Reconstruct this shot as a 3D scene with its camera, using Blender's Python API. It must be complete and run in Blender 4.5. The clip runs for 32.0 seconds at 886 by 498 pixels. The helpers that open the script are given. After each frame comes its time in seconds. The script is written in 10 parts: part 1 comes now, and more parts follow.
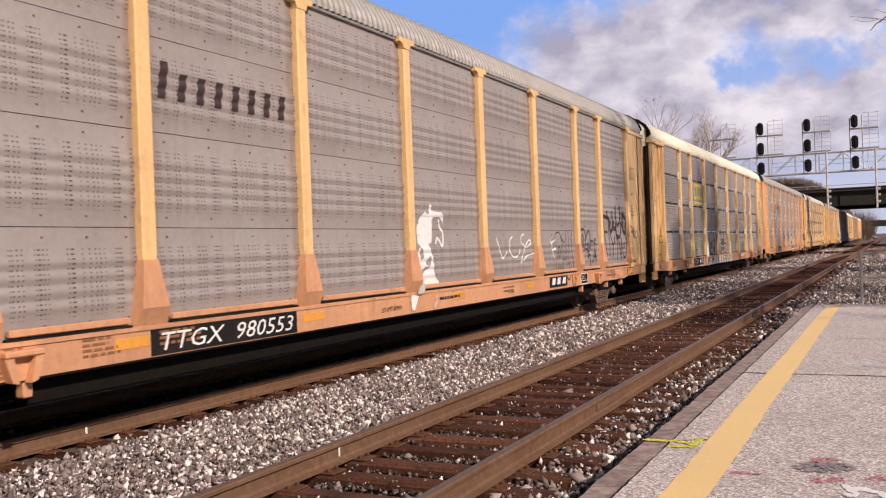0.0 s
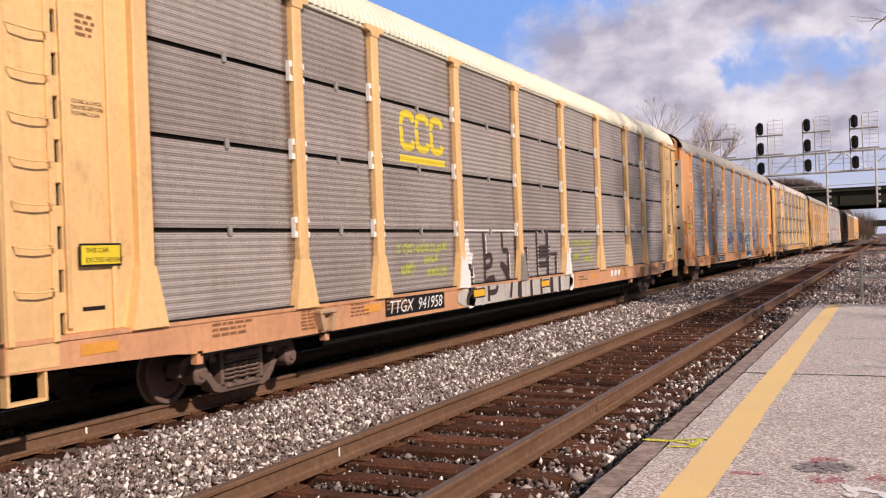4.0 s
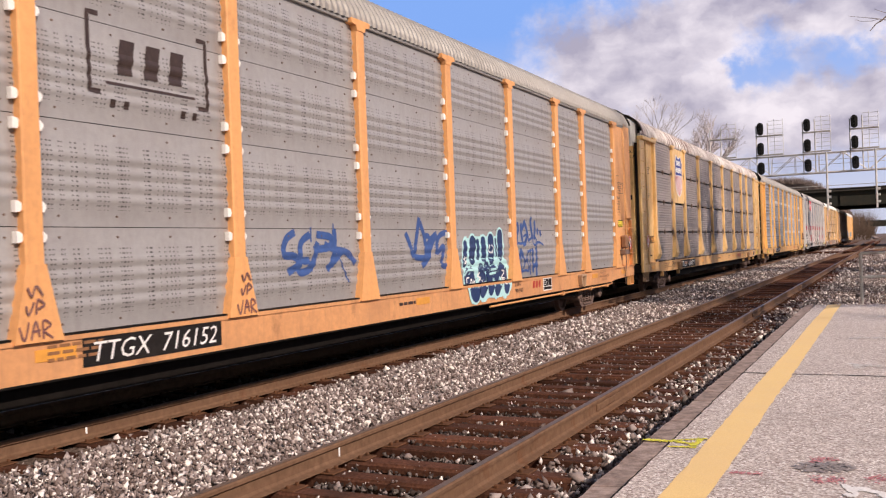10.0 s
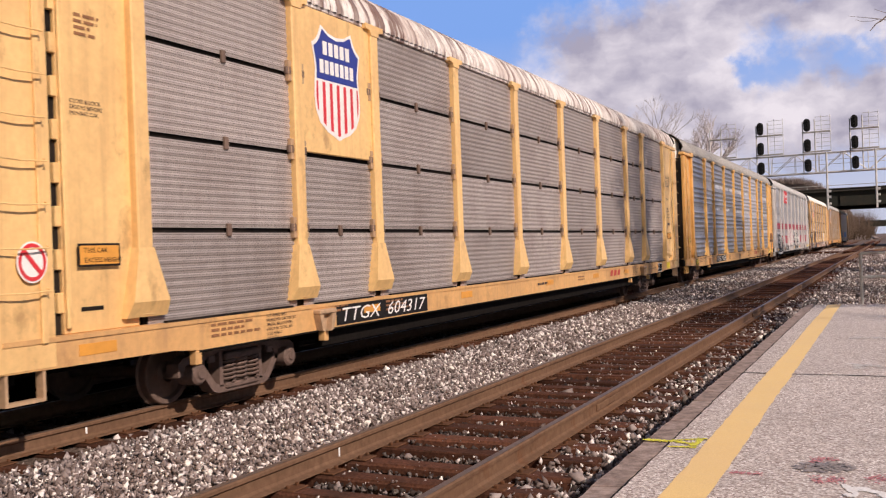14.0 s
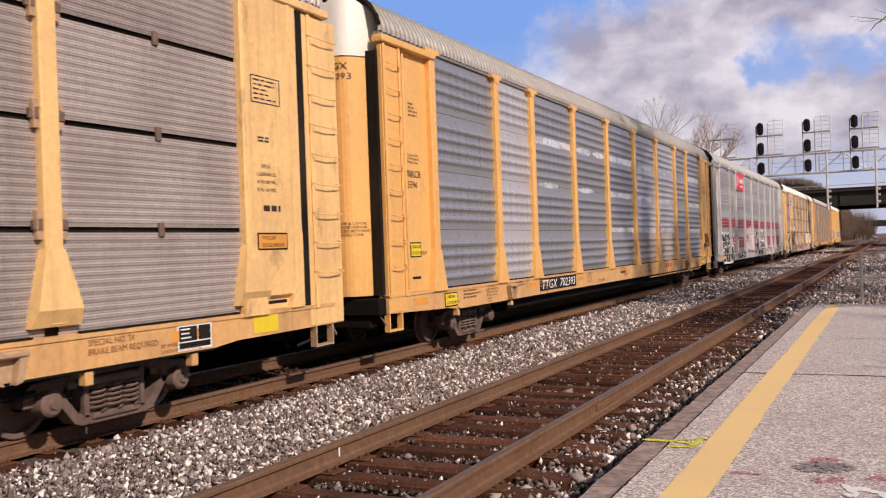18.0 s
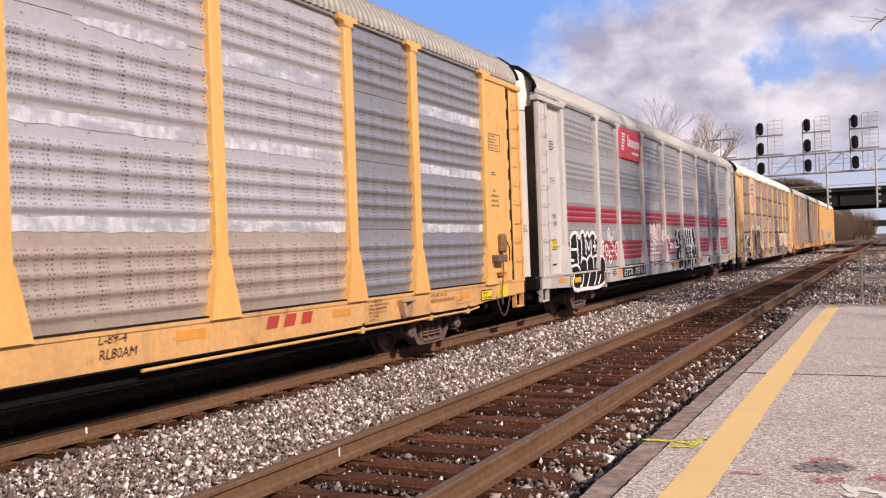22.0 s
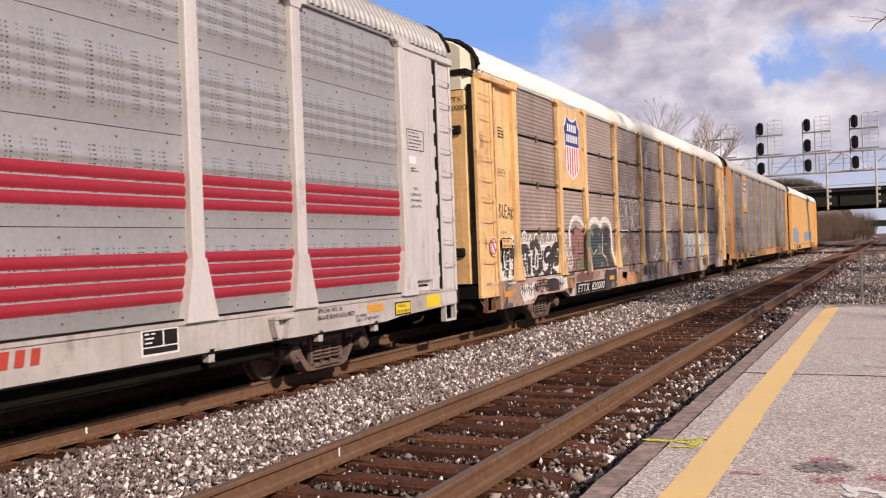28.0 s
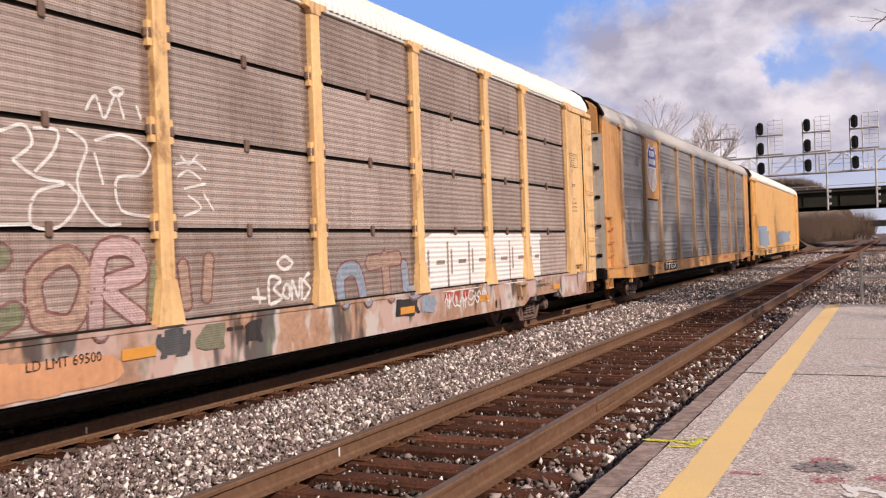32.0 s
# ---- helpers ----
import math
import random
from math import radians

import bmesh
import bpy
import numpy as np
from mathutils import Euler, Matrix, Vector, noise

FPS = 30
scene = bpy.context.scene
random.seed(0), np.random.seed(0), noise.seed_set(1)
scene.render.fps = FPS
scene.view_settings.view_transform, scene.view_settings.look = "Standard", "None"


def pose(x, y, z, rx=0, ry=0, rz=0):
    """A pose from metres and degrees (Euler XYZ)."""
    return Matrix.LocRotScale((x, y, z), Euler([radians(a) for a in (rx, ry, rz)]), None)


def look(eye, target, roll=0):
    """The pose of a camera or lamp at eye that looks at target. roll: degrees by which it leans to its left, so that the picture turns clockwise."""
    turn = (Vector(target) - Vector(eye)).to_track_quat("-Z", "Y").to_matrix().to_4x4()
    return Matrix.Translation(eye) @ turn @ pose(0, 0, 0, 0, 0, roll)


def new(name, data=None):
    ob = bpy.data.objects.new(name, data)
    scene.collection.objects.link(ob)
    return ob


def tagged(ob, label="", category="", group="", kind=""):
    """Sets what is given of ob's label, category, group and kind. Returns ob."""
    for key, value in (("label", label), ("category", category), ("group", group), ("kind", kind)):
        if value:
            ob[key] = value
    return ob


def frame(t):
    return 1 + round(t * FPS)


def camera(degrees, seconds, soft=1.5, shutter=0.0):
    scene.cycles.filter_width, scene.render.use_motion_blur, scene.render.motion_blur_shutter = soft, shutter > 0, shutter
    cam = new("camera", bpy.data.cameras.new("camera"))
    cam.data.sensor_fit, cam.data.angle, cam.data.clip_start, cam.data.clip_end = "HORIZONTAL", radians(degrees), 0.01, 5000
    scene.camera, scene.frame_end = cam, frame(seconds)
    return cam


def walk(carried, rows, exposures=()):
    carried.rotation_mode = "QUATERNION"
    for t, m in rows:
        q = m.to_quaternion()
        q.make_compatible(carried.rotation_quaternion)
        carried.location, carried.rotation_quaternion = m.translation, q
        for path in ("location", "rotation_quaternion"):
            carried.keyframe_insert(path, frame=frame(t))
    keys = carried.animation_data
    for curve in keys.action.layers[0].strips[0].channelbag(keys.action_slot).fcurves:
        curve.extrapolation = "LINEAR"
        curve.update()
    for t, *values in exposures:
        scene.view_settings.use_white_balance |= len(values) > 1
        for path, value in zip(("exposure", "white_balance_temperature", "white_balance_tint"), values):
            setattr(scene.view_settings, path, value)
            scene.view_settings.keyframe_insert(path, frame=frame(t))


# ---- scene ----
# ---------------- camera ----------------
cam = camera(51.74, 32.0, soft=1.2, shutter=0.12)
EYE = (0.0, 0.0, 1.616)
AIM = look(EYE, (-0.4407, 0.8977, 1.616), -2.07)
walk(cam, [(0.0, AIM), (32.0, AIM)], exposures=[
    (0.0, -0.22, 6500, 15), (6.0, -0.21, 6500, 15), (10.0, -0.15, 6500, 15), (12.3, -0.17, 6500, 15), (14.0, -0.27, 6500, 15), (18.0, -0.31, 6500, 15), (20.0, -0.15, 6500, 15),
    (23.0, -0.17, 6500, 15), (25.0, -0.29, 6500, 15), (28.0, -0.25, 6500, 15), (30.0, -0.27, 6500, 15), (32.0, -0.23, 6500, 15)])

# ---------------- light ----------------
SUN_EL, SUN_AZ = radians(34), radians(116)
world = bpy.data.worlds.new("sky")
scene.world = world
world.use_nodes = True
wn = world.node_tree.nodes
sky = wn.new("ShaderNodeTexSky")
sky.sky_type, sky.sun_disc = "NISHITA", False
sky.sun_elevation, sky.sun_rotation = SUN_EL, SUN_AZ
sky.air_density, sky.dust_density, sky.ozone_density = 1.0, 0.6, 2.0
veil = wn.new("ShaderNodeHueSaturation")
veil.inputs["Saturation"].default_value = 0.45
world.node_tree.links.new(sky.outputs[0], veil.inputs["Color"])
world.node_tree.links.new(veil.outputs[0], wn["Background"].inputs[0])
wn["Background"].inputs[1].default_value = 0.042
sun = new("sun", bpy.data.lights.new("sun", "SUN"))
sun.data.energy, sun.data.angle, sun.data.color = 5.05, radians(0.6), (1.0, 0.855, 0.715)
SUN_DIR = Vector((math.sin(SUN_AZ) * math.cos(SUN_EL), math.cos(SUN_AZ) * math.cos(SUN_EL), math.sin(SUN_EL)))
sun.matrix_world = look((30, -20, 40), Vector((30, -20, 40)) - SUN_DIR)


# ---------------- materials ----------------
def mix_rgb(nt, fac, a, b, mode="MIX"):
    n = nt.nodes.new("ShaderNodeMix")
    n.data_type, n.blend_type = "RGBA", mode
    for sock, v in ((n.inputs[0], fac), (n.inputs[6], a), (n.inputs[7], b)):
        if hasattr(v, "is_linked"):
            nt.links.new(v, sock)
        elif isinstance(v, tuple):
            sock.default_value = (*v, 1)[:4]
        else:
            sock.default_value = v
    return n.outputs[2]


def noise_fac(nt, vec, scale, detail, lo, hi, stretch=(1, 1, 1), rough=0.6):
    m = nt.nodes.new("ShaderNodeMapping")
    nt.links.new(vec, m.inputs[0])
    m.inputs[3].default_value = stretch
    n = nt.nodes.new("ShaderNodeTexNoise")
    nt.links.new(m.outputs[0], n.inputs[0])
    n.inputs["Scale"].default_value, n.inputs["Detail"].default_value, n.inputs["Roughness"].default_value = scale, detail, rough
    r = nt.nodes.new("ShaderNodeMapRange")
    nt.links.new(n.outputs[0], r.inputs[0])
    r.inputs[1].default_value, r.inputs[2].default_value = lo, hi
    return r.outputs[0]


def math_node(nt, op, a, b=None):
    n = nt.nodes.new("ShaderNodeMath")
    n.operation = op
    for sock, v in zip(n.inputs, (a, b)):
        if v is None:
            continue
        if hasattr(v, "is_linked"):
            nt.links.new(v, sock)
        else:
            sock.default_value = v
    return n.outputs[0]


def surface(name, base, rough=0.6, metal=0.0, grime=(0.1, 0.07, 0.05), grime_amt=0.4, streak=0.0, rust=0.0,
            vary=0.25, big=0.7, fine=14.0, bump=0.15, bump_scale=60.0, holes=None, shade_random=0.0, bump_dist=0.01, edge=0.0, spec=0.5, edge_col=(0.2, 0.125, 0.09)):
    """A painted or raw surface with broad stains, fine grain, streaks and relief."""
    m = bpy.data.materials.new(name)
    m.use_nodes = True
    nt = m.node_tree
    bs = nt.nodes["Principled BSDF"]
    tc = nt.nodes.new("ShaderNodeTexCoord")
    vec = tc.outputs["Object"]
    info = nt.nodes.new("ShaderNodeObjectInfo")
    shift = nt.nodes.new("ShaderNodeVectorMath")
    shift.operation = "MULTIPLY_ADD"
    nt.links.new(info.outputs["Random"], shift.inputs[0])
    shift.inputs[1].default_value = (37, 53, 29)
    nt.links.new(vec, shift.inputs[2])
    vr = shift.outputs[0]
    dark = tuple(c * (1 - vary) for c in base)
    lite = tuple(min(1, c * (1 + vary * 0.6)) for c in base)
    col = mix_rgb(nt, noise_fac(nt, vr, fine, 6, 0.3, 0.7), dark, lite)
    col = mix_rgb(nt, math_node(nt, "MULTIPLY", noise_fac(nt, vr, big, 5, 0.45, 0.8), grime_amt), col, grime)
    if streak:
        col = mix_rgb(nt, math_node(nt, "MULTIPLY", noise_fac(nt, vr, 1.0, 4, 0.5, 0.8, (9, 9, 0.35)), streak), col, grime)
    if rust:
        col = mix_rgb(nt, math_node(nt, "MULTIPLY", noise_fac(nt, vr, 2.3, 8, 0.58, 0.68, (1, 1, 0.6), 0.7), rust), col, (0.16, 0.055, 0.02))
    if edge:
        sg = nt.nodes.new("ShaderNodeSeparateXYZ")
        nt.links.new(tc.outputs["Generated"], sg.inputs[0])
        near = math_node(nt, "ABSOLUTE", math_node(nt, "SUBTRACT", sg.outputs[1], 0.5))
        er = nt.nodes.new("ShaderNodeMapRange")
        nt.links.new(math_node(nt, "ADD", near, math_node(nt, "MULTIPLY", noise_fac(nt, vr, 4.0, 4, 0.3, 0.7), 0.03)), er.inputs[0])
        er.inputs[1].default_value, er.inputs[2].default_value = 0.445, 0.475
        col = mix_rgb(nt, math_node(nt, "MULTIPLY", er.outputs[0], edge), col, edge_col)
    if shade_random:
        k = nt.nodes.new("ShaderNodeMapRange")
        nt.links.new(info.outputs["Random"], k.inputs[0])
        k.inputs[3].default_value, k.inputs[4].default_value = 1 - shade_random, 1 + shade_random
        hsv = nt.nodes.new("ShaderNodeHueSaturation")
        nt.links.new(k.outputs[0], hsv.inputs["Value"])
        nt.links.new(col, hsv.inputs["Color"])
        col = hsv.outputs[0]
    if holes:
        for py, pz, rad, cols, strength in holes:
            sep = nt.nodes.new("ShaderNodeSeparateXYZ")
            nt.links.new(vec, sep.inputs[0])
            dy = math_node(nt, "MULTIPLY", math_node(nt, "SUBTRACT", math_node(nt, "FRACT", math_node(nt, "MULTIPLY", sep.outputs[1], 1 / py)), 0.5), py)
            dz = math_node(nt, "MULTIPLY", math_node(nt, "SUBTRACT", math_node(nt, "FRACT", math_node(nt, "MULTIPLY", sep.outputs[2], 1 / pz)), 0.5), pz)
            d2 = math_node(nt, "ADD", math_node(nt, "MULTIPLY", dy, dy), math_node(nt, "MULTIPLY", dz, dz))
            hit = math_node(nt, "LESS_THAN", d2, rad * rad)
            if cols:
                gate = math_node(nt, "LESS_THAN", math_node(nt, "FRACT", math_node(nt, "MULTIPLY", sep.outputs[1], 1 / cols[0])), cols[1])
                hit = math_node(nt, "MULTIPLY", hit, gate)
                band = math_node(nt, "MULTIPLY", math_node(nt, "GREATER_THAN", sep.outputs[2], 0.16), math_node(nt, "LESS_THAN", sep.outputs[2], 0.8))
                hit = math_node(nt, "MULTIPLY", hit, band)
            col = mix_rgb(nt, math_node(nt, "MULTIPLY", hit, strength), col, (0.03, 0.026, 0.024))
    nt.links.new(col, bs.inputs["Base Color"])
    bs.inputs["Metallic"].default_value = metal
    bs.inputs["Specular IOR Level"].default_value = spec
    rr = nt.nodes.new("ShaderNodeMapRange")
    nt.links.new(noise_fac(nt, vr, 5.0, 4, 0.2, 0.8), rr.inputs[0])
    rr.inputs[3].default_value, rr.inputs[4].default_value = max(0.05, rough - 0.12), min(1, rough + 0.12)
    nt.links.new(rr.outputs[0], bs.inputs["Roughness"])
    if bump:
        b = nt.nodes.new("ShaderNodeBump")
        b.inputs["Strength"].default_value, b.inputs["Distance"].default_value = bump, bump_dist
        n = nt.nodes.new("ShaderNodeTexNoise")
        nt.links.new(vr, n.inputs[0])
        n.inputs["Scale"].default_value, n.inputs["Detail"].default_value = bump_scale, 6
        nt.links.new(n.outputs[0], b.inputs["Height"])
        nt.links.new(b.outputs[0], bs.inputs["Normal"])
    return m


PERF_BI = [(0.055, 0.045, 0.0095, (0.31, 0.36), 0.8), (0.19, 0.045, 0.0095, (0.62, 0.7), 0.75), (0.135, 0.045, 0.009, (0.41, 0.55), 0.6)]
SPRAY_DOTS = [(0.03, 0.026, 0.0085, None, 0.55)]
PERF_TRI = [(0.03, 0.026, 0.0075, None, 0.75)]
M = dict(
    orange=surface("orange_paint", (0.84, 0.41, 0.155), 0.55, grime=(0.45, 0.22, 0.11), grime_amt=0.4, streak=0.25, rust=0.18, vary=0.1, big=0.5),
    yellow=surface("yellow_paint", (0.87, 0.49, 0.155), 0.5, grime=(0.5, 0.27, 0.11), grime_amt=0.4, streak=0.25, rust=0.15, vary=0.09, big=0.5),
    cream=surface("faded_yellow_paint", (0.88, 0.58, 0.265), 0.55, grime=(0.48, 0.26, 0.13), grime_amt=0.45, streak=0.3, rust=0.25, vary=0.1, big=0.5),
    faded=surface("sun_faded_orange", (0.7, 0.355, 0.185), 0.65, grime=(0.32, 0.165, 0.1), grime_amt=0.6, streak=0.35, rust=0.3, vary=0.1),
    dirty_white=surface("grimy_white_door", (0.6, 0.57, 0.53), 0.6, grime=(0.3, 0.24, 0.2), grime_amt=0.5, streak=0.5, rust=0.5, vary=0.1),
    white=surface("white_paint", (0.66, 0.63, 0.62), 0.5, grime=(0.28, 0.21, 0.18), grime_amt=0.3, streak=0.3, rust=0.3, vary=0.06),
    roof_white=surface("white_roof", (0.85, 0.83, 0.78), 0.5, grime=(0.5, 0.42, 0.35), grime_amt=0.2, vary=0.05),
    roof_cream=surface("cream_roof", (0.8, 0.76, 0.62), 0.5, grime=(0.45, 0.38, 0.25), grime_amt=0.25, vary=0.05),
    roof_rusty=surface("peeling_white_roof", (0.8, 0.75, 0.72), 0.6, grime=(0.2, 0.085, 0.06), grime_amt=0.7, rust=0.6, vary=0.08, big=1.2),
    roof_grey=surface("galvanised_roof", (0.36, 0.34, 0.32), 0.6, 0.2, grime=(0.22, 0.19, 0.17), grime_amt=0.35, vary=0.12),
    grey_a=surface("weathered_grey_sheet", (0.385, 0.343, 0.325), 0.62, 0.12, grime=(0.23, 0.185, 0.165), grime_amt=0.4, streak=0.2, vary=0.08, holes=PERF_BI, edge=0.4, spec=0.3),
    grey_c=surface("pale_grey_sheet", (0.41, 0.392, 0.388), 0.58, 0.25, grime=(0.26, 0.225, 0.21), grime_amt=0.35, streak=0.25, vary=0.08, holes=PERF_BI, edge=0.2, spec=0.3),
    silver=surface("galvanised_sheet", (0.38, 0.38, 0.4), 0.48, 0.5, grime=(0.34, 0.33, 0.35), grime_amt=0.4, streak=0.3, vary=0.12, holes=PERF_BI, shade_random=0.1),
    grey_f=surface("grey_sheet", (0.425, 0.42, 0.43), 0.55, 0.3, grime=(0.26, 0.25, 0.25), grime_amt=0.3, streak=0.2, vary=0.08, holes=PERF_BI, spec=0.3),
    red_f=surface("red_sheet", (0.36, 0.02, 0.038), 0.55, 0.0, grime=(0.25, 0.05, 0.05), grime_amt=0.25, streak=0.1, vary=0.1),
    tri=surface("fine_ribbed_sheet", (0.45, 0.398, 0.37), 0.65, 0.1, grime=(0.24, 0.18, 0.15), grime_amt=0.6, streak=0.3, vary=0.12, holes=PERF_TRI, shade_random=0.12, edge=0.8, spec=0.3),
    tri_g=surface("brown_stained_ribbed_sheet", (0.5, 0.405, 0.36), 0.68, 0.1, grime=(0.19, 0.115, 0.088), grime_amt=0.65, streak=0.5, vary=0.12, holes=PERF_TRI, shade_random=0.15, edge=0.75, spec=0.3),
    steel=surface("dirty_truck_steel", (0.2, 0.13, 0.1), 0.7, 0.1, grime=(0.1, 0.066, 0.05), grime_amt=0.6, rust=0.5, vary=0.25),
    # black steel, deepened further to paint in the shade under the cars
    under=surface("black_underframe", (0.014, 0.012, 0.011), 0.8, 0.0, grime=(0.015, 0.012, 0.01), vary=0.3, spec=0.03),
    wheel=surface("wheel_steel", (0.2, 0.135, 0.11), 0.6, 0.2, grime=(0.1, 0.065, 0.05), grime_amt=0.6, rust=0.6, vary=0.2),
    black=surface("black_paint", (0.02, 0.018, 0.018), 0.6, vary=0.3, grime_amt=0.2, spec=0.08),
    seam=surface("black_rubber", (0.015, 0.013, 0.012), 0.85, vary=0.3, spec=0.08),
    ink=surface("dark_lettering", (0.05, 0.03, 0.025), 0.6, vary=0.3, bump=0, grime_amt=0.1),
    faint=surface("faded_lettering", (0.3, 0.14, 0.06), 0.6, vary=0.3, bump=0, grime_amt=0.1),
    wink=surface("white_lettering", (0.9, 0.88, 0.86), 0.6, vary=0.08, bump=0, grime_amt=0.15),
    redink=surface("red_lettering", (0.5, 0.06, 0.04), 0.6, vary=0.1, bump=0, grime_amt=0.15),
    blueink=surface("blue_spray", (0.045, 0.1, 0.3), 0.6, vary=0.2, bump=0, grime_amt=0.1),
    cyan=surface("pale_cyan_spray", (0.5, 0.8, 0.82), 0.6, vary=0.1, bump=0, grime_amt=0.1),
    teal=surface("teal_spray", (0.05, 0.075, 0.09), 0.65, vary=0.3, bump=0, grime_amt=0.55, grime=(0.22, 0.17, 0.15), streak=0.3, holes=SPRAY_DOTS),
    pink=surface("pink_spray", (0.66, 0.47, 0.46), 0.65, vary=0.2, bump=0, grime_amt=0.55, grime=(0.22, 0.17, 0.15), streak=0.3, holes=SPRAY_DOTS),
    lime=surface("yellow_green_spray", (0.5, 0.55, 0.06), 0.6, vary=0.15, bump=0, grime_amt=0.1),
    maroon=surface("maroon_spray", (0.27, 0.11, 0.1), 0.65, vary=0.3, bump=0, grime_amt=0.55, grime=(0.22, 0.17, 0.15), streak=0.3, holes=SPRAY_DOTS),
    olive=surface("olive_spray", (0.25, 0.26, 0.16), 0.65, vary=0.3, bump=0, grime_amt=0.55, grime=(0.22, 0.17, 0.15), streak=0.3, holes=SPRAY_DOTS),
    salmon=surface("salmon_spray", (0.52, 0.35, 0.27), 0.65, vary=0.3, bump=0, grime_amt=0.55, grime=(0.22, 0.17, 0.15), streak=0.3, holes=SPRAY_DOTS),
    faded_blue=surface("faded_blue_patch", (0.3, 0.36, 0.45), 0.7, vary=0.2, bump=0, grime_amt=0.2),
    wink_s=surface("chalky_white_spray", (0.9, 0.87, 0.85), 0.65, vary=0.1, bump=0, grime_amt=0.25, grime=(0.4, 0.32, 0.28), streak=0.2, holes=[(0.03, 0.026, 0.0075, None, 0.45)]),
    ink_s=surface("worn_black_spray", (0.035, 0.03, 0.03), 0.65, vary=0.3, bump=0, grime_amt=0.55, grime=(0.22, 0.17, 0.15), streak=0.3, holes=SPRAY_DOTS),
    reflector=surface("faded_orange_reflector", (0.8, 0.36, 0.06), 0.45, vary=0.08, bump=0, grime_amt=0.3),
    sign_yellow=surface("yellow_placard", (0.85, 0.65, 0.03), 0.5, vary=0.05, bump=0, grime_amt=0.15),
    sign_red=surface("red_placard", (0.72, 0.04, 0.05), 0.5, vary=0.06, bump=0, grime_amt=0.15),
    shield_blue=surface("blue_shield", (0.03, 0.05, 0.3), 0.5, vary=0.06, bump=0, grime_amt=0.15),
    tape=surface("crinkled_silver_tape", (0.9, 0.92, 1.0), 0.35, 0.3, grime=(0.5, 0.51, 0.57), vary=0.3, bump=0.9, bump_scale=14, grime_amt=0.7, fine=8, big=3.0, bump_dist=0.02),
    # oily ballast, taken near-black to paint in shade under the train too
    oily=surface("oily_shaded_track_bed", (0.012, 0.0072, 0.0045), 0.95, grime=(0.006, 0.004, 0.003), grime_amt=0.6, vary=0.5, fine=30, bump=1.0, bump_scale=30, bump_dist=0.03, spec=0.0),
    rail_side=surface("rusty_rail", (0.2, 0.116, 0.072), 0.8, 0.1, grime=(0.08, 0.042, 0.027), rust=0.4, vary=0.25, spec=0.08),
    rail_top=surface("worn_rail_head", (0.18, 0.13, 0.105), 0.5, 0.4, grime=(0.12, 0.075, 0.055), grime_amt=0.5, vary=0.15),
    tie=surface("creosote_timber", (0.115, 0.05, 0.032), 0.85, grime=(0.03, 0.019, 0.014), grime_amt=0.8, big=3.0, vary=0.5, fine=35, bump=0.8, bump_scale=22, shade_random=0.5, spec=0.08),
    plate=surface("rusty_tie_plate", (0.14, 0.065, 0.035), 0.85, rust=0.3, vary=0.3, spec=0.08),
    ballast=surface("ballast_bed", (0.2, 0.15, 0.125), 0.9, grime=(0.09, 0.065, 0.052), grime_amt=0.6, vary=0.6, fine=22, bump=1.0, bump_scale=24, bump_dist=0.04, spec=0.08),
    soil=surface("brown_verge", (0.16, 0.115, 0.08), 0.95, grime=(0.07, 0.05, 0.035), grime_amt=0.6, vary=0.4, fine=3, bump=0.6, bump_scale=4, bump_dist=0.1, spec=0.08),
    concrete=surface("weathered_concrete", (0.42, 0.325, 0.285), 0.9, rust=0.35, grime=(0.13, 0.095, 0.08), grime_amt=0.85, vary=0.45, fine=14, big=5.5, bump=0.9, bump_scale=30, bump_dist=0.012, spec=0.08),
    paint_y=surface("platform_yellow", (0.98, 0.67, 0.27), 0.7, grime=(0.8, 0.55, 0.3), grime_amt=0.35, vary=0.1, fine=90, bump=0.5, bump_scale=200, bump_dist=0.004),
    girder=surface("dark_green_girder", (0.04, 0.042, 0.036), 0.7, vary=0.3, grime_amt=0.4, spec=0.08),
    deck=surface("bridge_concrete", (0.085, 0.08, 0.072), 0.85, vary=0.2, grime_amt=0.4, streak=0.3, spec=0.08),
    alu=surface("aluminium_truss", (0.78, 0.76, 0.75), 0.45, 0.5, vary=0.1, grime_amt=0.2),
    signal=surface("black_signal", (0.012, 0.011, 0.011), 0.5, vary=0.2, grime_amt=0.1),
    pipe=surface("galvanised_pipe", (0.62, 0.6, 0.56), 0.5, 0.35, rust=0.4, vary=0.15),
    bark=surface("grey_bark", (0.27, 0.225, 0.2), 0.9, vary=0.3, bump=0.5, bump_scale=12, grime_amt=0.3),
    twig=surface("bare_twigs", (0.36, 0.3, 0.28), 0.9, vary=0.3, bump=0, grime_amt=0.2),
    brush=surface("bare_brush", (0.13, 0.09, 0.066), 0.95, vary=0.4, bump=0, grime_amt=0.3, big=0.1, spec=0.0),
    car_white=surface("white_car_paint", (0.75, 0.75, 0.75), 0.25, vary=0.03, bump=0, grime_amt=0.05),
    glass=surface("dark_glazing", (0.02, 0.025, 0.03), 0.1, vary=0.1, bump=0, grime_amt=0.05),
)


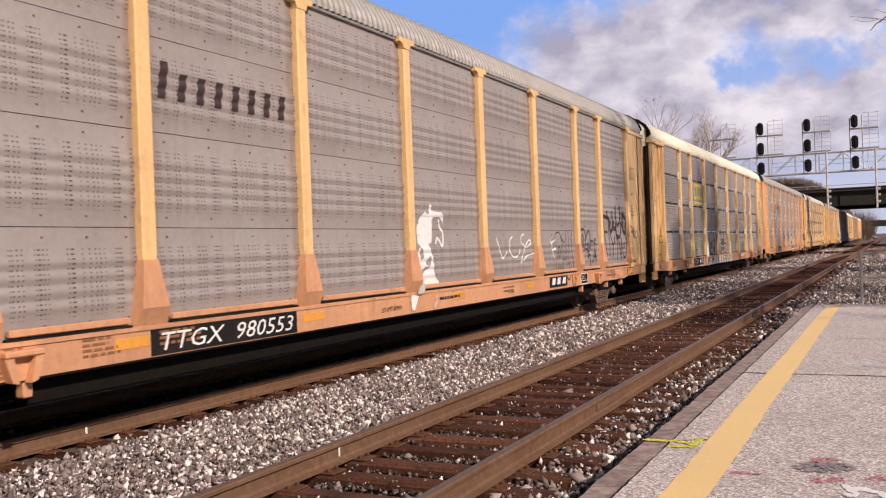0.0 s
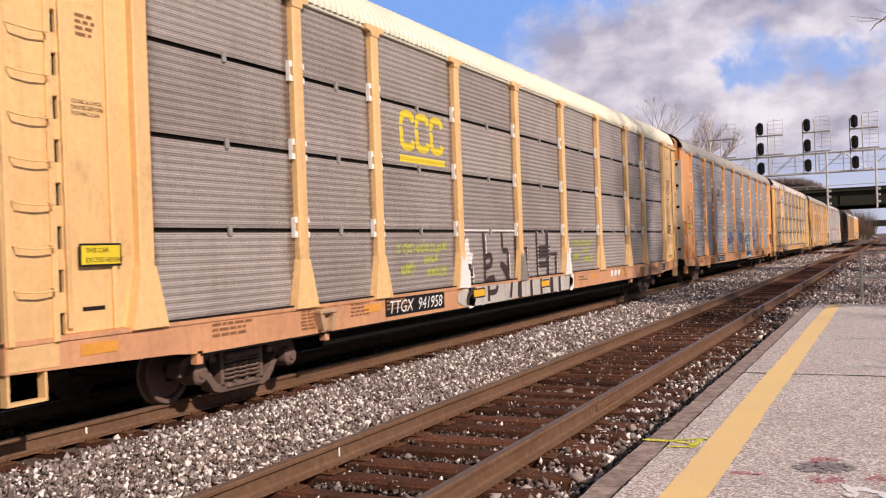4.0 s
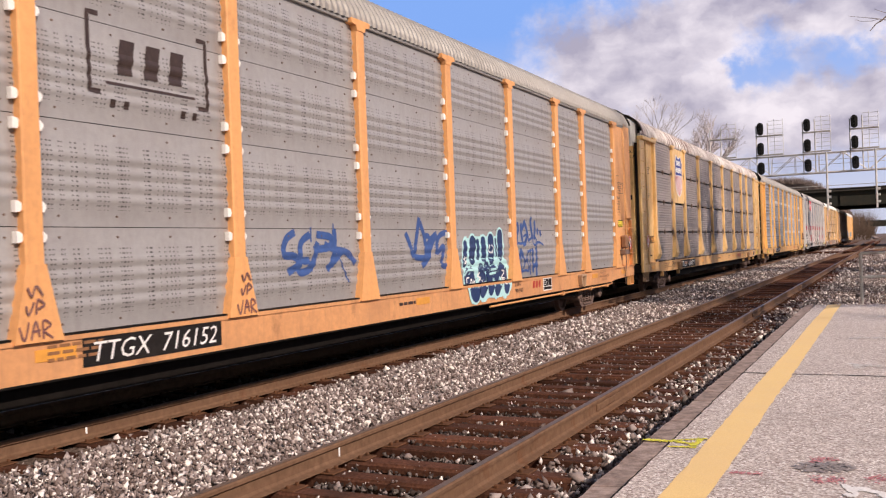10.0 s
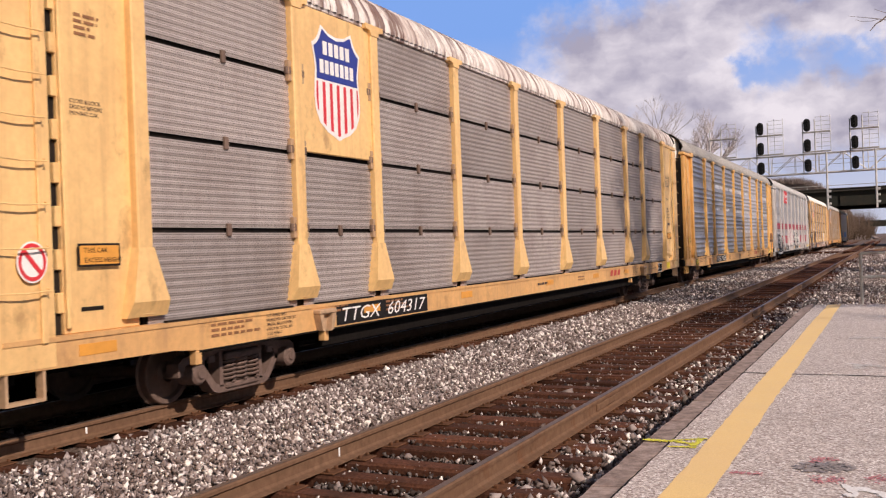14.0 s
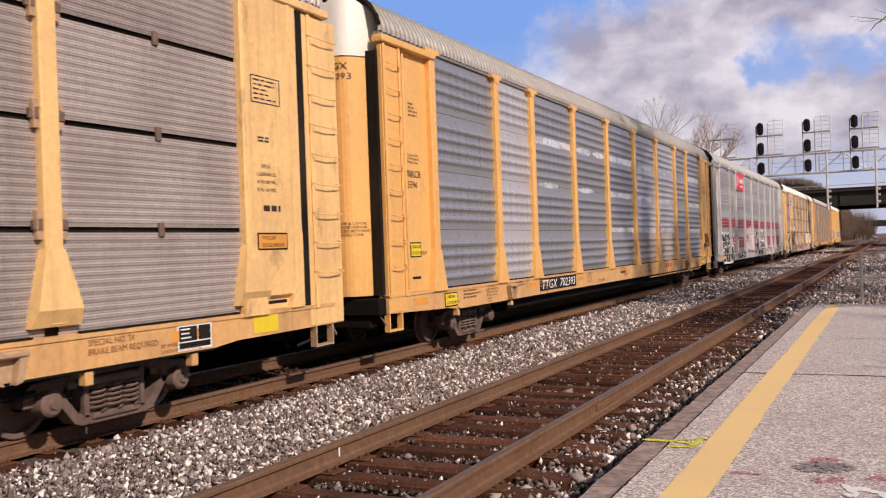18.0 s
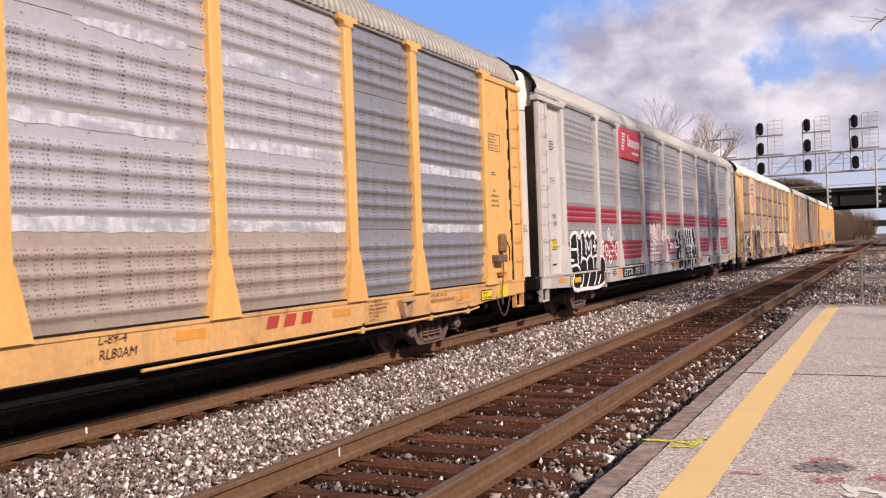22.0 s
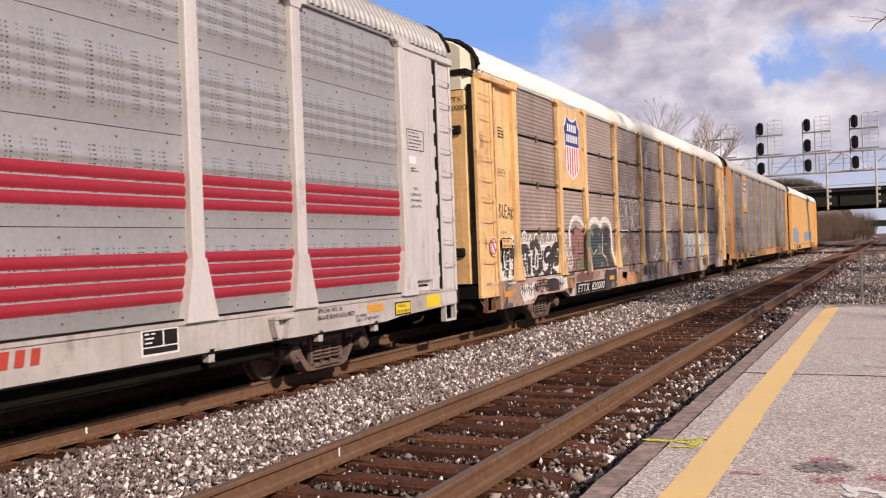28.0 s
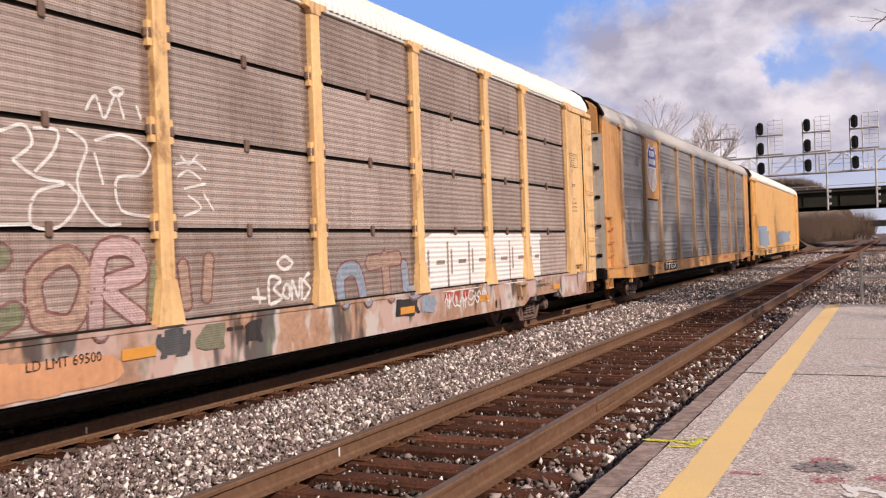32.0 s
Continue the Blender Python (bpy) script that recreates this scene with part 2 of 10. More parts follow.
def stone_material(name="ballast_stone", k=1.0):
    m = bpy.data.materials.new(name)
    m.use_nodes = True
    nt = m.node_tree
    g = nt.nodes.new("ShaderNodeNewGeometry")
    ramp = nt.nodes.new("ShaderNodeValToRGB")
    nt.links.new(g.outputs["Random Per Island"], ramp.inputs[0])
    e = ramp.color_ramp.elements
    e[0].position, e[0].color = 0.0, (0.125, 0.09, 0.08, 1)
    e[1].position, e[1].color = 1.0, (1.0, 0.95, 0.88, 1)
    for pos, c in ((0.3, (0.225, 0.178, 0.165, 1)), (0.58, (0.325, 0.265, 0.25, 1)), (0.76, (0.47, 0.395, 0.375, 1)), (0.85, (0.95, 0.86, 0.84, 1))):
        ramp.color_ramp.elements.new(pos).color = c
    tc = nt.nodes.new("ShaderNodeTexCoord")
    col = mix_rgb(nt, math_node(nt, "MULTIPLY", noise_fac(nt, tc.outputs["Object"], 60, 4, 0.4, 0.7), 0.3), ramp.outputs[0], (0.17, 0.13, 0.115))
    col = mix_rgb(nt, 1.0, col, (k, k * 0.93, k * 0.88) if k < 1 else (1.0, 1.0, 1.0), "MULTIPLY")
    nt.links.new(col, nt.nodes["Principled BSDF"].inputs["Base Color"])
    nt.nodes["Principled BSDF"].inputs["Roughness"].default_value = 0.8
    nt.nodes["Principled BSDF"].inputs["Specular IOR Level"].default_value = 0.15
    return m


def platform_material():
    """Exposed-aggregate asphalt: pale and pinkish pebbles in a grey binder."""
    m = bpy.data.materials.new("exposed_aggregate")
    m.use_nodes = True
    nt = m.node_tree
    bs = nt.nodes["Principled BSDF"]
    tc = nt.nodes.new("ShaderNodeTexCoord")
    v = nt.nodes.new("ShaderNodeTexVoronoi")
    nt.links.new(tc.outputs["Object"], v.inputs["Vector"])
    v.inputs["Scale"].default_value = 78
    big = nt.nodes.new("ShaderNodeTexVoronoi")
    nt.links.new(tc.outputs["Object"], big.inputs["Vector"])
    big.inputs["Scale"].default_value = 42
    bsep = nt.nodes.new("ShaderNodeSeparateColor")
    nt.links.new(big.outputs["Color"], bsep.inputs[0])
    sep = nt.nodes.new("ShaderNodeSeparateColor")
    nt.links.new(v.outputs["Color"], sep.inputs[0])
    ramp = nt.nodes.new("ShaderNodeValToRGB")
    nt.links.new(sep.outputs[0], ramp.inputs[0])
    e = ramp.color_ramp.elements
    e[0].color, e[1].color = (0.27, 0.205, 0.18, 1), (1.0, 0.96, 0.92, 1)
    ramp.color_ramp.elements.new(0.5).color = (0.6, 0.515, 0.47, 1)
    ramp.color_ramp.elements.new(0.85).color = (0.8, 0.71, 0.66, 1)
    col = mix_rgb(nt, math_node(nt, "MULTIPLY", noise_fac(nt, tc.outputs["Object"], 0.9, 6, 0.4, 0.75), 0.4), ramp.outputs[0], (0.38, 0.32, 0.29))
    col = mix_rgb(nt, math_node(nt, "MULTIPLY", noise_fac(nt, tc.outputs["Object"], 6, 5, 0.5, 0.8), 0.25), col, (0.15, 0.12, 0.11))
    white = math_node(nt, "MULTIPLY", math_node(nt, "GREATER_THAN", bsep.outputs[0], 0.88), math_node(nt, "LESS_THAN", big.outputs["Distance"], 0.42))
    col = mix_rgb(nt, math_node(nt, "MULTIPLY", white, 0.8), col, (0.95, 0.9, 0.87))
    dull = math_node(nt, "MULTIPLY", math_node(nt, "LESS_THAN", bsep.outputs[1], 0.16), math_node(nt, "LESS_THAN", big.outputs["Distance"], 0.45))
    col = mix_rgb(nt, math_node(nt, "MULTIPLY", dull, 0.55), col, (0.3, 0.2, 0.18))
    nt.links.new(col, bs.inputs["Base Color"])
    bs.inputs["Roughness"].default_value = 0.85
    bs.inputs["Specular IOR Level"].default_value = 0.2
    b = nt.nodes.new("ShaderNodeBump")
    b.inputs["Strength"].default_value, b.inputs["Distance"].default_value = 0.35, 0.005
    nt.links.new(v.outputs["Distance"], b.inputs["Height"])
    nt.links.new(b.outputs[0], bs.inputs["Normal"])
    return m


def peeling_material():
    """White roof paint worn to red-brown along the ribs."""
    m = surface("peeling_white_roof", (0.8, 0.75, 0.72), 0.6, grime=(0.3, 0.14, 0.1), grime_amt=0.6, rust=0.5, vary=0.08, big=1.2)
    nt = m.node_tree
    bs = nt.nodes["Principled BSDF"]
    col = bs.inputs["Base Color"].links[0].from_socket
    tc = nt.nodes.new("ShaderNodeTexCoord")
    wear = math_node(nt, "MULTIPLY", noise_fac(nt, tc.outputs["Object"], 1.0, 4, 0.47, 0.56, (0.6, 6.5, 0.6)), noise_fac(nt, tc.outputs["Object"], 0.35, 4, 0.36, 0.56))
    nt.links.new(mix_rgb(nt, math_node(nt, "MULTIPLY", wear, 0.9), col, (0.13, 0.055, 0.04)), bs.inputs["Base Color"])
    return m


def tape_material():
    """Crinkled film: bright foil with patches where the sheet shows through."""
    m = surface("crinkled_silver_tape", (0.92, 0.93, 1.0), 0.35, 0.3, vary=0.2, bump=0.8, bump_scale=14, grime_amt=0.2, grime=(0.5, 0.5, 0.55), fine=8, bump_dist=0.015)
    nt = m.node_tree
    bs = nt.nodes["Principled BSDF"]
    col = bs.inputs["Base Color"].links[0].from_socket
    tc = nt.nodes.new("ShaderNodeTexCoord")
    for scale, lo, hi, st, amt in ((2.2, 0.46, 0.6, (1, 0.6, 2.0), 0.9), (8.0, 0.46, 0.6, (1, 1, 0.5), 0.6)):
        col = mix_rgb(nt, math_node(nt, "MULTIPLY", noise_fac(nt, tc.outputs["Object"], scale, 5, lo, hi, st), amt), col, (0.5, 0.5, 0.55))
    nt.links.new(col, bs.inputs["Base Color"])
    return m


def mottled_material():
    """Old overlapping sprays worn down to patches of pink, white, tan and black."""
    m = surface("worn_spray_layers", (0.5, 0.3, 0.2), 0.65, grime=(0.15, 0.1, 0.08), grime_amt=0.5, streak=0.4, rust=0.5)
    nt = m.node_tree
    bs = nt.nodes["Principled BSDF"]
    col = bs.inputs["Base Color"].links[0].from_socket
    tc = nt.nodes.new("ShaderNodeTexCoord")
    for scale, lo, hi, c, st in ((0.9, 0.5, 0.58, (0.58, 0.42, 0.38), (1, 1, 0.8)), (1.4, 0.54, 0.6, (0.6, 0.56, 0.53), (1, 1.3, 0.7)), (1.1, 0.56, 0.62, (0.05, 0.045, 0.045), (1, 1.6, 0.5)), (1.7, 0.6, 0.66, (0.2, 0.22, 0.15), (1, 1, 0.6))):
        col = mix_rgb(nt, math_node(nt, "MULTIPLY", noise_fac(nt, tc.outputs["Object"], scale, 3, lo, hi, st), 0.85), col, c)
    nt.links.new(col, bs.inputs["Base Color"])
    return m


M["roof_rusty"] = peeling_material()
M["worn_bracket"] = surface("dusty_cast_steel", (0.5, 0.33, 0.2), 0.7, grime=(0.25, 0.16, 0.11), grime_amt=0.6, rust=0.5, vary=0.2)
M["roof_f"] = surface("pale_grey_roof", (0.42, 0.41, 0.405), 0.55, 0.2, grime=(0.3, 0.28, 0.26), grime_amt=0.3, vary=0.08)
# near-black soil: the shade behind the cars is put into its colour
M["shade_soil"] = surface("shaded_bank_soil", (0.02, 0.011, 0.006), 0.95, spec=0.0, grime=(0.02, 0.014, 0.01), grime_amt=0.6, vary=0.5, fine=6, bump=0.8, bump_scale=8, bump_dist=0.05)
M["truck_dust"] = surface("dusty_truck_casting", (0.17, 0.112, 0.092), 0.8, 0.0, grime=(0.07, 0.045, 0.035), grime_amt=0.7, rust=0.5, vary=0.25, big=2.5)
M["cream_rust"] = surface("rust_stained_cream_paint", (0.9, 0.6, 0.28), 0.55, grime=(0.4, 0.19, 0.095), grime_amt=0.6, streak=0.55, rust=0.6, vary=0.12, big=0.9)
M["rusty_end"] = surface("rusted_end_steel", (0.3, 0.15, 0.08), 0.75, grime=(0.12, 0.06, 0.035), grime_amt=0.7, streak=0.3, rust=0.8, vary=0.25, big=1.5)
M["yellow_d"] = surface("rust_streaked_yellow", (0.9, 0.59, 0.25), 0.5, grime=(0.45, 0.24, 0.11), grime_amt=0.45, streak=0.4, rust=0.4, vary=0.1, big=0.8)
M["sill_y"] = surface("dusty_yellow_sill", (0.75, 0.43, 0.17), 0.6, grime=(0.34, 0.19, 0.1), grime_amt=0.65, streak=0.4, rust=0.4, vary=0.12, big=0.8)
M["sill_o"] = surface("dusty_orange_sill", (0.72, 0.35, 0.15), 0.6, grime=(0.34, 0.17, 0.09), grime_amt=0.6, streak=0.4, rust=0.4, vary=0.12, big=0.8)
M["sill_w"] = surface("dusty_white_sill", (0.56, 0.52, 0.5), 0.6, grime=(0.26, 0.2, 0.17), grime_amt=0.6, streak=0.4, rust=0.35, vary=0.1, big=0.8)
M["tri_d"] = surface("dark_ribbed_sheet", (0.44, 0.385, 0.365), 0.65, 0.1, grime=(0.19, 0.14, 0.125), grime_amt=0.6, streak=0.35, vary=0.12, holes=PERF_TRI, shade_random=0.14, edge=0.55, edge_col=(0.5, 0.4, 0.37), spec=0.3)
# distance haze is painted into the hill and brush colour
M["hazy_brush"] = surface("haze_paled_woods", (0.27, 0.215, 0.19), 0.95, vary=0.3, bump=0, grime_amt=0.2, spec=0.05)
M["pale_pink"] = surface("pale_pink_spray", (0.78, 0.62, 0.61), 0.65, vary=0.15, bump=0, grime_amt=0.25, grime=(0.4, 0.3, 0.28))
M["navy"] = surface("navy_spray", (0.02, 0.045, 0.14), 0.6, vary=0.2, bump=0, grime_amt=0.1)
M["rose"] = surface("faded_rose_spray", (0.42, 0.2, 0.185), 0.65, vary=0.3, bump=0, grime_amt=0.45, grime=(0.24, 0.17, 0.15), streak=0.3, holes=SPRAY_DOTS)
M["jet"] = surface("jet_black_spray", (0.014, 0.013, 0.013), 0.7, vary=0.2, bump=0, grime_amt=0.1, spec=0.2)
M["pale_sheet"] = surface("pale_galvanised_sheet", (0.55, 0.535, 0.565), 0.5, 0.3, grime=(0.4, 0.38, 0.4), grime_amt=0.3, streak=0.2, vary=0.08, holes=PERF_BI)
M["orange_d"] = surface("weathered_amber_paint", (0.68, 0.35, 0.125), 0.6, grime=(0.36, 0.18, 0.08), grime_amt=0.6, streak=0.4, rust=0.3, vary=0.1)
M["dark_bi"] = surface("dark_grey_sheet", (0.3, 0.285, 0.28), 0.62, 0.1, grime=(0.16, 0.135, 0.12), grime_amt=0.5, streak=0.35, vary=0.1, holes=PERF_BI, spec=0.3)
# twigs of the far trees, lightened to paint in haze
M["far_twig"] = surface("haze_paled_twigs", (0.62, 0.54, 0.52), 0.9, vary=0.2, bump=0, grime_amt=0.1)
M["tan_sheet"] = surface("tan_weathered_sheet", (0.5, 0.42, 0.36), 0.6, 0.3, grime=(0.3, 0.22, 0.18), grime_amt=0.4, streak=0.3, vary=0.1, holes=PERF_BI)
M["tape"] = tape_material()
M["worn_grey"] = surface("thin_grey_spray", (0.3, 0.26, 0.23), 0.6, grime=(0.12, 0.1, 0.085), grime_amt=0.6, streak=0.4, vary=0.2)
M["bright_reflector"] = surface("bright_orange_reflector", (0.95, 0.5, 0.03), 0.35, vary=0.05, bump=0, grime_amt=0.1)
M["stone"] = stone_material()
M["mottled"] = mottled_material()
# oily stones, dimmed further to paint the shade beneath the train
M["dark_stone"] = stone_material("oily_shaded_stone", 0.2)
M["aggregate"] = platform_material()


# ---------------- mesh helpers ----------------
class Geo:
    """Collects vertices and faces for one mesh."""

    def __init__(self):
        self.v, self.f = [], []

    def add(self, verts, faces):
        n = len(self.v)
        self.v += [tuple(p) for p in verts]
        self.f += [tuple(i + n for i in q) for q in faces]
        return self

    def box(self, x0, x1, y0, y1, z0, z1):
        p = [(x, y, z) for x in (x0, x1) for y in (y0, y1) for z in (z0, z1)]
        return self.add(p, [(0, 1, 3, 2), (4, 6, 7, 5), (0, 4, 5, 1), (2, 3, 7, 6), (0, 2, 6, 4), (1, 5, 7, 3)])

    def cbox(self, x0, x1, y0, y1, z0, z1, c=0.012):
        """A box with chamfered edges."""
        c = min(c, (x1 - x0) / 2.2, (y1 - y0) / 2.2, (z1 - z0) / 2.2)
        lo, hi = (x0, y0, z0), (x1, y1, z1)
        bm = bmesh.new()
        for sx in (0, 1):
            for sy in (0, 1):
                for sz in (0, 1):
                    s = (sx, sy, sz)
                    for k in range(3):
                        bm.verts.new([(hi[i] - (c if i != k else 0)) if s[i] else (lo[i] + (c if i != k else 0)) for i in range(3)])
        r = bmesh.ops.convex_hull(bm, input=bm.verts[:])
        bmesh.ops.dissolve_limit(bm, angle_limit=0.02, verts=bm.verts[:], edges=bm.edges[:])
        bm.verts.index_update()
        self.add([v.co[:] for v in bm.verts], [[v.index for v in q.verts] for q in bm.faces])
        bm.free()
        return self

    def prism(self, prof, axis, a, b):
        """A closed outline extruded along an axis from a to b."""
        n = len(prof)
        put = {"x": lambda p, t: (t, p[0], p[1]), "y": lambda p, t: (p[0], t, p[1]), "z": lambda p, t: (p[0], p[1], t)}[axis]
        vs = [put(p, a) for p in prof] + [put(p, b) for p in prof]
        fs = [(i, (i + 1) % n, n + (i + 1) % n, n + i) for i in range(n)]
        return self.add(vs, fs + [tuple(range(n))[::-1], tuple(range(n, 2 * n))])

    def tube(self, pts, r, n=8, r2=None):
        """A round bar along a polyline."""
        pts = [Vector(p) for p in pts]
        k, base = len(pts), len(self.v)
        for i, p in enumerate(pts):
            d = (pts[min(i + 1, k - 1)] - pts[max(i - 1, 0)]).normalized()
            u = d.orthogonal().normalized() if abs(d.z) > 0.9 else d.cross(Vector((0, 0, 1))).normalized()
            w = d.cross(u)
            rr = r if r2 is None else r + (r2 - r) * i / (k - 1)
            for j in range(n):
                a = 2 * math.pi * j / n
                self.v.append(tuple(p + (u * math.cos(a) + w * math.sin(a)) * rr))
        for i in range(k - 1):
            for j in range(n):
                a, b = base + i * n + j, base + i * n + (j + 1) % n
                self.f.append((a, b, b + n, a + n))
        self.f.append(tuple(base + j for j in range(n))[::-1])
        self.f.append(tuple(base + (k - 1) * n + j for j in range(n)))
        return self

    def lathe(self, prof, axis_pt, n=24):
        """A profile of (radius, x) turned about the x axis through axis_pt."""
        base, k = len(self.v), len(prof)
        for j in range(n):
            a = 2 * math.pi * j / n
            for r, x in prof:
                self.v.append((axis_pt[0] + x, axis_pt[1] + r * math.cos(a), axis_pt[2] + r * math.sin(a)))
        for j in range(n):
            for i in range(k - 1):
                a, b = base + j * k + i, base + ((j + 1) % n) * k + i
                self.f.append((a, b, b + 1, a + 1))
        return self

    def mesh(self, name, mat, smooth=0):
        me = bpy.data.meshes.new(name)
        me.from_pydata(self.v, [], self.f)
        bm = bmesh.new()
        bm.from_mesh(me)
        bmesh.ops.recalc_face_normals(bm, faces=bm.faces[:])
        bm.to_mesh(me)
        bm.free()
        if smooth:
            me.shade_smooth()
            me.set_sharp_from_angle(angle=radians(smooth))
        me.materials.append(mat)
        return me


def put(name, me, parent=None, at=(0, 0, 0), rz=0.0, label="", rot=None):
    ob = new(name, me)
    ob.parent = parent
    ob.matrix_basis = pose(*at, 0, 0, rz) if rot is None else pose(*at, *rot)
    if label:
        ob["label"] = label
    return ob


def part(name, geo, mat, parent, label="", smooth=0):
    return put(name, geo.mesh(name, mat, smooth), parent, label=label)


def fast_mesh(name, verts, faces, mat):
    """A large mesh from numpy arrays of equal-sided faces."""
    me = bpy.data.meshes.new(name)
    k = faces.shape[1]
    me.vertices.add(len(verts))
    me.vertices.foreach_set("co", verts.astype(np.float32).ravel())
    me.loops.add(faces.size)
    me.loops.foreach_set("vertex_index", faces.astype(np.int32).ravel())
    me.polygons.add(len(faces))
    me.polygons.foreach_set("loop_start", np.arange(0, faces.size, k, dtype=np.int32))
    me.polygons.foreach_set("loop_total", np.full(len(faces), k, dtype=np.int32))
    me.update(calc_edges=True)
    me.materials.append(mat)
    return me


# ---------------- plan ----------------
NEAR_C, FAR_C = -3.56, -8.335      # centre lines of the two tracks
FAR_Z = -0.05                      # rail top of the far track
GAUGE = 0.7525
PLAT = 0.2                         # platform top
FAR_END = 700.0


# ---------------- ground, tracks, platform ----------------
def ground():
    rng = np.random.default_rng(3)
    xs = np.array([-2500, -600, -150, -60, -35, -22, -16, -13.5, -11, -9.7, -8.3, -7.1, -6.6, -5.9, -5.2, -4.7, -3.5, -2.4, -1.9, -1.0, 3, 8, 20, 60, 200, 700, 2500.0])
    ys = np.concatenate([[-2500, -500, -100, -30], np.arange(-10, 60, 1.5), np.arange(60, 260, 8), [300, 400, 600, 1000, 2000, 4200.0]])
    X, Y = np.meshgrid(xs, ys, indexing="ij")
    Z = np.full(X.shape, -0.3)
    Z[(X < -10.8)] = 0.1
    Z[(X < -12.5)] = 1.5
    Z[(X < -15)] = 2.3
    Z[(X < -21)] = 2.6
    Z[(X < -10) & (Y > 150)] = 0.2
    Z[(X < -59)] = -0.3
    Z[(X < -9.6) & (X > -21) & (Y > -55) & (Y < 138)] = -0.5
    Z += rng.normal(0, 0.015, X.shape) * (np.abs(X) < 30)
    n, m = X.shape
    idx = np.arange(n * m).reshape(n, m)
    f = np.stack([idx[:-1, :-1], idx[1:, :-1], idx[1:, 1:], idx[:-1, 1:]], -1).reshape(-1, 4)
    ob = new("ground", fast_mesh("ground", np.stack([X, Y, Z], -1).reshape(-1, 3), f, M["ballast"]))
    tagged(ob, "grey-brown crushed stone ground beside the tracks", "ground", kind="structure")


def rail_profile():
    h = [(0.036, 0), (0.03, 0.0), (0.037, -0.01), (0.036, -0.035), (0.01, -0.05), (0.009, -0.13), (0.025, -0.15), (0.07, -0.16), (0.07, -0.175)]
    h[0] = (0.028, 0.002)
    return h + [(-a, b) for a, b in h[::-1]]


def rails():
    prof = rail_profile()
    for cx, z0, what in ((NEAR_C, 0.0, "near"), (FAR_C, FAR_Z, "far")):
        for s in (1, -1):
            root = new("rail")
            root.location = (cx + s * GAUGE, 0, z0)
            tagged(root, "rust-brown steel running rail spiked to timber sleepers", "rail", "running rails")
            part("rail_body", Geo().prism(prof, "y", -30, FAR_END), M["rail_side"], root)
            part("rail_head", Geo().box(-0.026, 0.026, -30, FAR_END, 0.003, 0.006), M["rail_top"], root, "worn rail head")
    # joint bars on the near track
    g = Geo().cbox(-0.032, 0.032, -0.45, 0.45, -0.12, -0.05, 0.008)
    me = g.mesh("joint_bar", M["rail_side"])
    for y in (9.6, 21.4, 33.2):
        tagged(put("joint_bar", me, None, (NEAR_C + GAUGE, y, 0.0)), "rusty bolted rail joint bar", "joint bar", "joint bars")


def rail_paint():
    """Short white paint marks on the rail webs."""
    for x, y, z0, z1 in ((FAR_C + GAUGE + 0.012, 6.86, -0.17, -0.09), (NEAR_C - GAUGE + 0.012, 6.6, -0.125, -0.05)):
        g = Geo().cbox(0, 0.004, -0.012, 0.012, z0, z1, 0.001)
        tagged(put("paint_mark", g.mesh("paint_mark", M["wink"]), None, (x, y, 0)), "short white paint mark on the rail web", "marking", kind="structure")


def turnout():
    """Diverging rails and timber crossing far down the line."""
    for side in (1, -1):
        g = Geo()
        ys = list(range(62, 172, 6))
        for y in ys:
            x = NEAR_C + GAUGE * side + 0.0016 * (y - 62) ** 2
            g.v += [(x - 0.036, y, 0.004), (x + 0.036, y, 0.004), (x + 0.06, y, -0.17), (x - 0.06, y, -0.17)]
        for i in range(len(ys) - 1):
            g.f += [(4 * i + q, 4 * i + (q + 1) % 4, 4 * i + 4 + (q + 1) % 4, 4 * i + 4 + q) for q in range(4)]
        tagged(new("turnout_rail", g.mesh("turnout_rail", M["rail_side"])), "rusty diverging turnout rail", "rail", "turnout rails")
    g = Geo()
    for k in range(90):
        y = 64 + 1.1 * k
        x = NEAR_C + 0.0016 * (y - 62) ** 2
        g.box(x - 1.4, x + 1.4, y - 0.13, y + 0.13, -0.33, -0.18)
    tagged(new("turnout_timbers", g.mesh("turnout_timbers", M["tie"])), "dark timbers under the diverging track", "sleeper", kind="stuff")
    cr = new("track_crossing")
    cr.location = (0, 96, 0)
    tagged(cr, "dark worn timber service crossing over the tracks", "crossing")
    for cx in (NEAR_C, FAR_C):
        for k in range(5):
            part("crossing_plank", Geo().cbox(cx - 0.66 + 0.265 * k, cx - 0.66 + 0.255 * (k + 1), 0, 3.6, -0.12, 0.0, 0.012), M["tie"], cr)
    for x0, x1 in ((-7.4, -4.5), (-2.6, 3.5)):
        for k in range(9):
            part("crossing_plank", Geo().cbox(x0, x1, 0.4 * k, 0.4 * k + 0.37, -0.2, -0.03, 0.012), M["tie"], cr)


